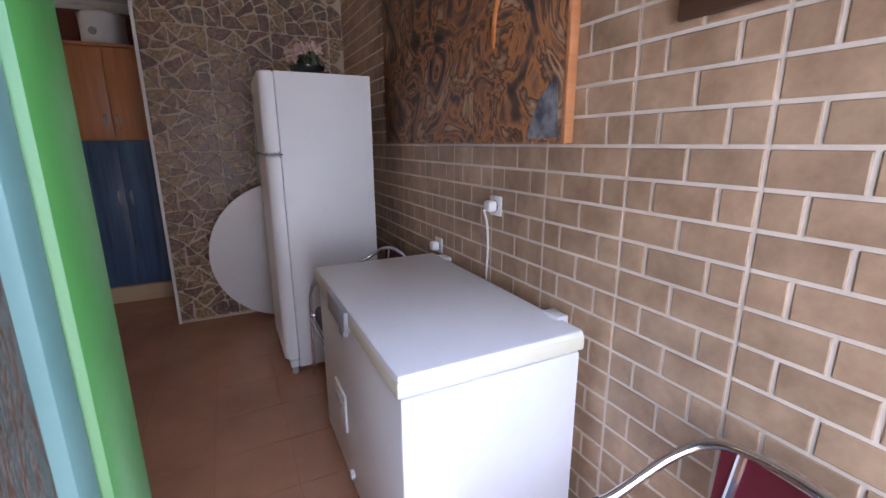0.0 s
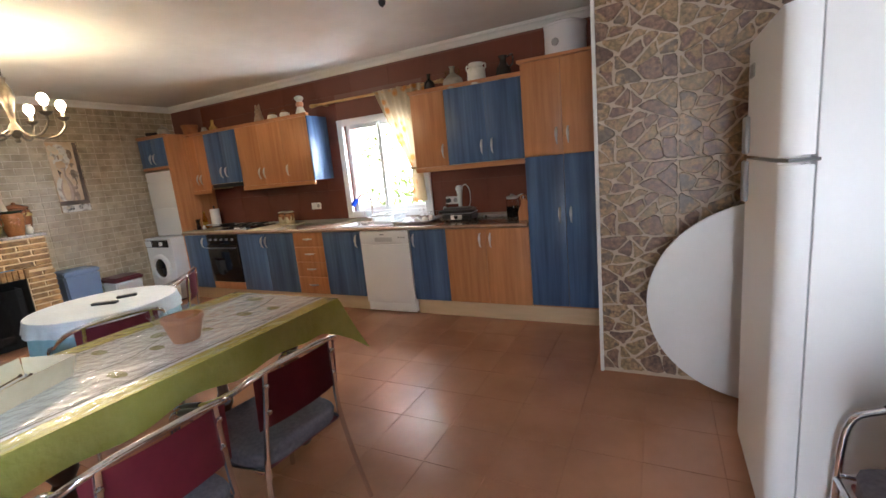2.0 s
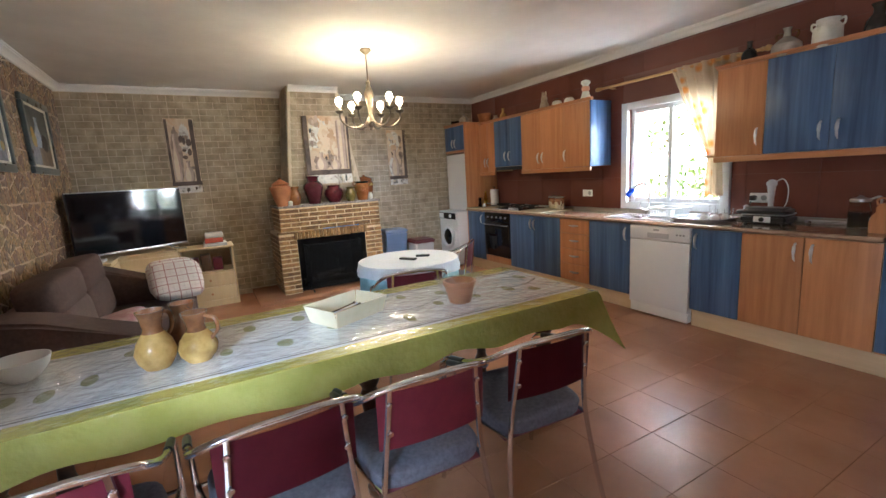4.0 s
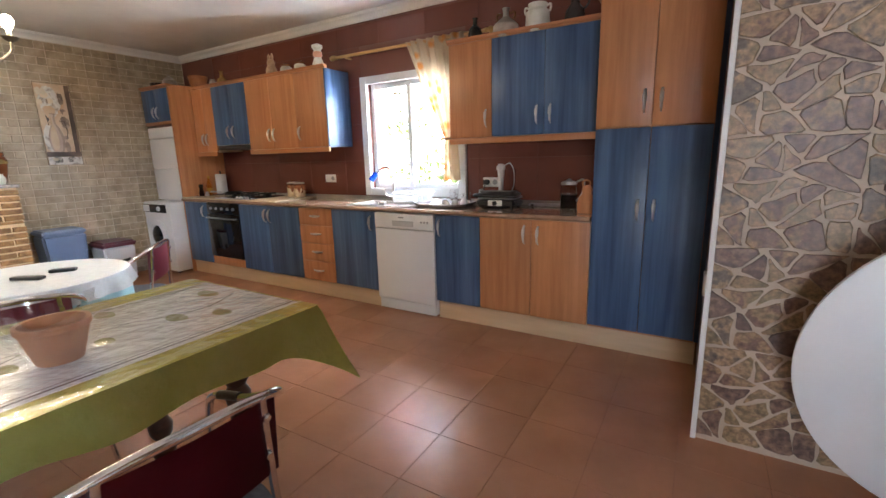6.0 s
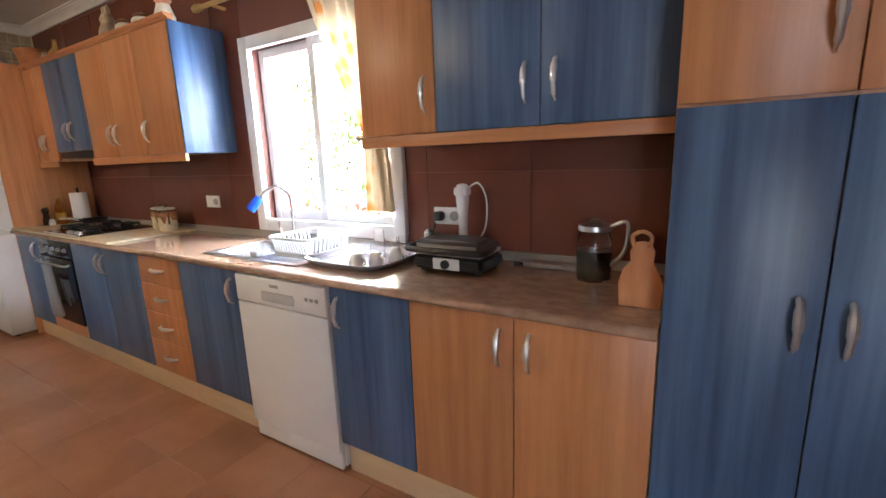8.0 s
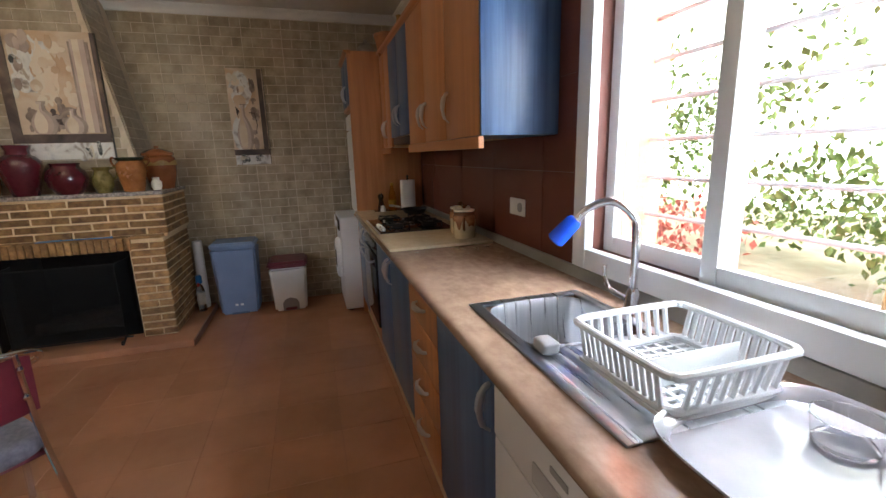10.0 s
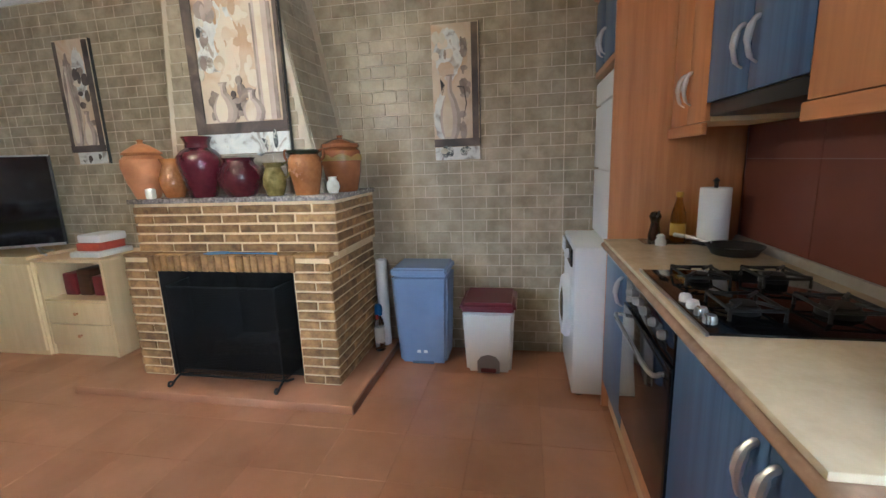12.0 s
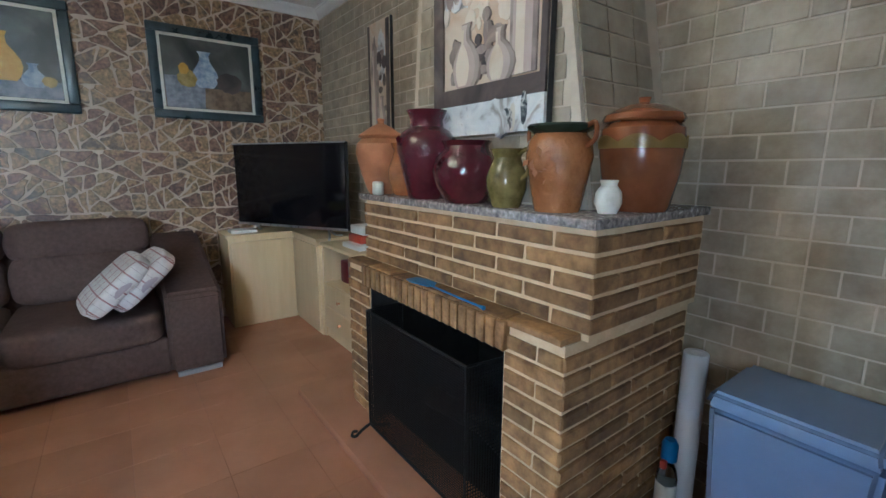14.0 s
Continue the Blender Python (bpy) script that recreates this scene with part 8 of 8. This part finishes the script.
def cloth_mat(name):
    m = bpy.data.materials.new(name)
    m.use_nodes = True
    nt = m.node_tree
    nd, ln = nt.nodes, nt.links
    bs = nd["Principled BSDF"]
    g = nd.new("ShaderNodeNewGeometry")
    vo = nd.new("ShaderNodeTexVoronoi")
    vo.inputs["Scale"].default_value = 8.5
    mr = nd.new("ShaderNodeValToRGB")
    e = mr.color_ramp.elements
    e[0].position, e[0].color = 0.20, (0.60, 0.25, 0.06, 1)
    e[1].position, e[1].color = 0.40, (0.58, 0.47, 0.32, 1)
    ln.new(g.outputs["Position"], vo.inputs["Vector"])
    ln.new(vo.outputs["Distance"], mr.inputs[0])
    ln.new(mr.outputs[0], bs.inputs["Base Color"])
    bs.inputs["Roughness"].default_value = 0.9
    tr = nd.new("ShaderNodeBsdfTranslucent")
    ln.new(mr.outputs[0], tr.inputs["Color"])
    mx = nd.new("ShaderNodeMixShader")
    mx.inputs[0].default_value = 0.35
    ln.new(bs.outputs[0], mx.inputs[1])
    ln.new(tr.outputs[0], mx.inputs[2])
    ln.new(mx.outputs[0], nd["Material Output"].inputs[0])
    return m


cu = thing("curtain", (-2.55, 5.055, 1.1), "cream curtain with orange flowers, tied to one side", "curtain")
part("cloth", sheet(curtain_f, 90, 40), cloth_mat("flowered_curtain"), cu)
part("tie", tube([(-2.54, 5.02, 1.462), (-2.46, 5.005, 1.46), (-2.39, 5.02, 1.466), (-2.39, 5.09, 1.47), (-2.46, 5.10, 1.468), (-2.54, 5.09, 1.464), (-2.54, 5.02, 1.462)], 0.012, 8), cloth_mat("curtain_tie"), cu, "cloth tie band")

# ---- the garden outside the window and the yard outside the door ----
GROUND = mat("dry_ground", (0.32, 0.26, 0.18), (0.44, 0.37, 0.27), rough=0.95, scale=2, wear=0.2, bump=0.3, bscale=12)
bm = bmesh.new()
vs = [bm.verts.new(p) for p in ((-400, -400, -0.16), (400, -400, -0.16), (400, 400, -0.16), (-400, 400, -0.16))]
bm.faces.new(vs)
solo("ground", bm, GROUND, "dry pale garden ground", "ground", kind="structure", smooth=False)
HEDGE = mat("hedge_leaf", (0.12, 0.20, 0.05), (0.26, 0.36, 0.13), rough=0.6, rand=0.4, island=True)
BARK = mat("bark", (0.07, 0.05, 0.035), (0.14, 0.10, 0.07), rough=0.95, scale=12, bump=0.5)
rnd = random.Random(21)
bm = bmesh.new()
for k in range(60):
    leaf_blob(110, (-11 + 14 * k / 59 + rnd.uniform(-0.3, 0.3), 10.2 + rnd.uniform(-0.6, 0.6), rnd.uniform(0.2, 2.9)), rnd.uniform(0.5, 0.9), 0.12, 0.9, bm, rnd)
tagged(solo("hedge", bm, HEDGE, "tall leafy green garden hedge", "hedge", smooth=False), kind="stuff")
for tx, ty, h, n in ((-1.2, 9.4, 4.4, 30), (-9.3, 9.6, 4.6, 24)):
    t = thing("tree", (tx, ty, -0.16), "broad-leaved garden tree with an open crown", "tree", "garden trees")
    trunk = tube([(tx, ty, -0.16), (tx + 0.05, ty, h * 0.3), (tx - 0.05, ty + 0.05, h * 0.6)], [0.11, 0.09, 0.06], 10)
    for k in range(6):
        a = 1.05 * k
        tube([(tx, ty, h * (0.38 + 0.04 * k)), (tx + 0.5 * math.cos(a), ty + 0.5 * math.sin(a), h * (0.52 + 0.04 * k)), (tx + 0.9 * math.cos(a), ty + 0.9 * math.sin(a), h * (0.62 + 0.04 * k))], [0.045, 0.03, 0.012], 6, trunk)
    part("trunk", trunk, BARK, t)
    bm = bmesh.new()
    for k in range(n):
        a, r = rnd.uniform(0, 6.28), rnd.uniform(0.2, 1.25)
        leaf_blob(90, (tx + r * math.cos(a), ty + r * math.sin(a), h * rnd.uniform(0.55, 1.0)), rnd.uniform(0.3, 0.5), 0.085, 0.8, bm, rnd)
    part("crown", bm, HEDGE, t, smooth=False)
# emissive panel added behind the hedge to make the window view bright
HAZE_GLOW = mat("glowing_distance", (0.86, 0.97, 0.80), (1.0, 1.0, 0.97), rough=1.0, scale=0.6, glow=5.0)
solo("backdrop", box(-26, 12, 15.0, 15.1, -0.16, 8.0), HAZE_GLOW, "pale glowing panel added as daylight beyond the garden", "backdrop", kind="structure", smooth=False)
bm = leaf_blob(350, (-6.3, 8.6, 0.35), 0.75, 0.10, 0.7, rnd=rnd)
tagged(solo("flower_bush", bm, mat("red_pink_blossom", (0.45, 0.10, 0.08), (0.55, 0.22, 0.18), rough=0.7, rand=0.3, island=True), "low bush of reddish-pink blossom", "bush", smooth=False), kind="stuff")

# ---- tiles, bricks and stones of the setting ----
def bevel_block(name, w, h, d, m, ch=0.004, seed=0):
    """A block in the xz plane, its face at y = -d, with chamfered, slightly uneven edges; 22 triangles."""
    rnd = random.Random(seed)
    bm = bmesh.new()
    j = lambda: rnd.uniform(-0.4, 0.4) * ch
    back = [bm.verts.new((x, 0, z)) for x, z in ((0, 0), (w, 0), (w, h), (0, h))]
    mid = [bm.verts.new((x, -d + ch * 0.7, z)) for x, z in ((0, 0), (w, 0), (w, h), (0, h))]
    top = [bm.verts.new((x + j(), -d, z + j())) for x, z in ((ch, ch), (w - ch, ch), (w - ch, h - ch), (ch, h - ch))]
    for a, b in ((back, mid), (mid, top)):
        for k in range(4):
            n = (k + 1) % 4
            bm.faces.new((a[k], a[n], b[n], b[k]))
    bm.faces.new(top)
    return finish(bm, name, m)


def joined(name, items, m, parent, rz, label):
    """Many alike pieces joined in one mesh: items of (mesh, place)."""
    vs, fs = [], []
    rot = Matrix.Rotation(rz, 4, "Z")
    for me, loc in items:
        t = Matrix.Translation(loc) @ rot
        off = len(vs)
        vs += [t @ v.co - ORIGIN[parent] for v in me.vertices]
        fs += [[off + i for i in p.vertices] for p in me.polygons]
    me = bpy.data.meshes.new(name)
    me.from_pydata(vs, [], fs)
    me.materials.append(m)
    ob = new(name, me)
    ob.parent = parent
    return tagged(ob, label, kind="stuff")


def brick_wall(parent, at, u0, u1, z1, tile, row, gap, rz, m, mi, near, d=0.0075, z_first=0.0, keep=None):
    """Brick-pattern tiles: rows of two bricks and rows of half, whole, half, so that every tile edge is a straight joint.
    at(u, z): the place on the wall; near(u, z): whether a brick is built as a piece of its own."""
    kinds = {}

    def block(w, k):
        key = (round(w, 4), k)
        if key not in kinds:
            a = bevel_block("brick", w, row - gap, d, m, 0.0025, k)
            b = bevel_block("brick_far", w, row - gap, d, mi, 0.0025, k)
            kinds[key] = (a, b)
        return kinds[key]

    far, count = [], 0
    z, r = z_first, 0
    while z < z1 - 0.01:
        u, k = u0, 0
        widths = (tile / 2, tile / 2) if r % 2 == 0 else (tile / 4, tile / 2, tile / 4)
        while u < u1 - 0.01:
            w = min(widths[k % len(widths)], u1 - u)
            if (keep is None or keep(u + w / 2, z + row / 2)) and w > 0.02:
                a, b = block(w - gap, random.randrange(3))
                if near(u, z) and count < 300:
                    piece("brick", a, parent, at(u + gap / 2, z + gap / 2), rz)
                    count += 1
                else:
                    far.append((b, at(u + gap / 2, z + gap / 2)))
            u += w
            k += 1
        z += row
        r += 1
    joined("bricks", far, mi, parent, rz, "brick-pattern tiles farther along the wall")


# west wall: seen from the east, bricks run along y
brick_wall(wall_west, lambda u, z: Vector((WX - 0.006, u, z)), -0.55, NY, TOP - 0.085, 0.330, 0.0785, 0.006, radians(90), W_BRICK, W_BRICK_I,
           lambda u, z: 3.1 < u < 4.6 and 0.25 < z < 2.0, z_first=-0.0935)
# east wall
brick_wall(wall_east, lambda u, z: Vector((EX + 0.006, -u, z)), -3.858, -SY, TOP - 0.002, 0.342, 0.0862, 0.010, radians(-90), E_BRICK, E_BRICK_I,
           lambda u, z: -2.0 < u < 0.1 and 0.75 < z < 1.75, z_first=-0.0592)


# rubble pattern: one square tile of irregular stones, repeated
def clip(poly, px, py, nx, ny):
    out = []
    for i in range(len(poly)):
        a, b = poly[i], poly[(i + 1) % len(poly)]
        da = (a[0] - px) * nx + (a[1] - py) * ny
        db = (b[0] - px) * nx + (b[1] - py) * ny
        if da <= 0:
            out.append(a)
        if (da < 0) != (db < 0) and abs(da - db) > 1e-9:
            t = da / (da - db)
            out.append((a[0] + (b[0] - a[0]) * t, a[1] + (b[1] - a[1]) * t))
    return out


def rubble(wide, high, count, seed, gap):
    """Outlines of irregular shards that fill a tile: the largest is cut in two by a slanting line, again and again."""
    rnd = random.Random(seed)
    g = gap / 2
    shards = [[(g, g), (wide - g, g), (wide - g, high - g), (g, high - g)]]

    def extent(poly):
        return abs(sum(a[0] * b[1] - b[0] * a[1] for a, b in zip(poly, poly[1:] + poly[:1]))) / 2

    while len(shards) < count:
        shards.sort(key=lambda p: extent(p) * rnd.uniform(0.35, 1.6))
        poly = shards.pop()
        a, b = max(((p, q) for p in poly for q in poly), key=lambda e: math.hypot(e[0][0] - e[1][0], e[0][1] - e[1][1]))
        k = rnd.uniform(0.24, 0.76)
        px, py = a[0] + (b[0] - a[0]) * k, a[1] + (b[1] - a[1]) * k
        turn = math.atan2(b[1] - a[1], b[0] - a[0]) + rnd.uniform(-0.75, 0.75)
        nx, ny = math.cos(turn), math.sin(turn)
        for s in (-1, 1):
            half = clip(poly, px + nx * g * s, py + ny * g * s, -nx * s, -ny * s)
            if len(half) > 2 and extent(half) > 0.00025:
                shards.append(half)
    return shards


def stone_mesh(poly, m, d=0.005):
    """A stone from its outline: proud by d, with a rounded-off, wavering rim."""
    fine = []
    for i in range(len(poly)):
        a, b = poly[i], poly[(i + 1) % len(poly)]
        w = 0.05 * math.hypot(b[0] - a[0], b[1] - a[1])
        for k in (0.14, 0.5, 0.86):
            fine.append((a[0] + (b[0] - a[0]) * k + random.uniform(-w, w), a[1] + (b[1] - a[1]) * k + random.uniform(-w, w)))
    cx, cy = sum(p[0] for p in fine) / len(fine), sum(p[1] for p in fine) / len(fine)
    bm = bmesh.new()
    rings = []
    for k, y in ((1.0, 0), (0.985, -d * 0.6), (0.93, -d)):
        rings.append([bm.verts.new((cx + (x - cx) * k, y, cy + (z - cy) * k)) for x, z in fine])
    for a, b in zip(rings, rings[1:]):
        for k in range(len(a)):
            n = (k + 1) % len(a)
            bm.faces.new((a[k], a[n], b[n], b[k]))
    bm.faces.new(rings[-1])
    return finish(bm, "stone", m)


def rubble_wall(parent, at, u0, u1, z0, z1, wide, near, rz, keep=lambda u, z: True):
    """One rubble tile, repeated over a wall from u0 on and from the height z0 up."""
    high = 0.447
    cells = rubble(wide, high, 23, 5, 0.0095)
    near_stones = [stone_mesh(c, STONE) for c in cells]
    far_stones = [stone_mesh(c, STONE_I) for c in cells]
    far, count = [], 0
    z = z0
    while z < z1:
        u = u0
        while u < u1 - 0.01:
            for poly, a, b in zip(cells, near_stones, far_stones):
                us, zs2 = [p[0] + u for p in poly], [p[1] + z for p in poly]
                if max(zs2) > z1 + 0.1 or max(us) > u1 + 0.08 or not keep(sum(us) / len(us), sum(zs2) / len(zs2)):
                    continue
                if near(u, z) and count < 300:
                    piece("stone", a, parent, at(u, z), rz)
                    count += 1
                else:
                    far.append((b, at(u, z)))
            u += wide
        z += high
    if far:
        joined("stones", far, STONE_I, parent, rz, "rubble-stone pattern farther along the wall")


rubble_wall(wall_partition, lambda u, z: Vector((u, PY + 0.006, z)), -0.489, EX, 0.02, TOP, 0.447, lambda u, z: u < 0.5, 0.0)
rubble_wall(wall_south, lambda u, z: Vector((-u, SY - 0.006, z)), -0.986, -WX, 0.06, TOP, 0.467, lambda u, z: u > 4.0 and z > 0.5, radians(180),
            keep=lambda u, z: not (-DOOR[1] - 0.06 < u < -DOOR[0] + 0.06 and z < DOOR[2] + 0.06))

# kitchen wall tiles, large and glossy
for i in range(11):
    for j in range(5):
        tx0, tz0 = -5.866 + 0.52 * i, 0.93 + 0.36 * j
        tx1, tz1 = min(tx0 + 0.517, PX - 0.003), min(tz0 + 0.357, 2.56)
        if tx1 - tx0 < 0.03 or (tx1 > -3.51 and tx0 < -2.355 and tz0 < 2.08):
            if tx0 < -3.51 < tx1:
                tx1 = -3.512
            elif tx0 < -2.355 < tx1:
                tx0 = -2.353
            else:
                continue
        ob = part("tile", box(tx0, tx1, NY, NY + 0.0035, tz0, tz1), BROWN, wall_north, smooth=False)

# floor tiles
TILE = 0.33
tile_mesh = bevel_block("tile", TILE - 0.002, TILE - 0.002, 0.0047, FLOOR, 0.0008, 1)
tile_mesh.transform(Matrix.Rotation(radians(-90), 4, "X"))
count, far = 0, []
for i in range(-16, 9):
    for j in range(-14, 7):
        fx, fy = -1.53 + TILE * i, 3.58 + TILE * j
        if fx + TILE < WX or fx > EX or fy + TILE < -0.9 or fy > NY or (fx > PX and fy > PY):
            continue
        if fx + TILE > EX + 0.2 or fy + TILE > NY + 0.2:
            continue
        if count < 300:
            piece("tile", tile_mesh, floor, (fx, fy, -0.005))
            count += 1
        else:
            far.append((tile_mesh, Vector((fx, fy, -0.005))))
if far:
    joined("tiles", far, FLOOR, floor, 0.0, "terracotta tiles")
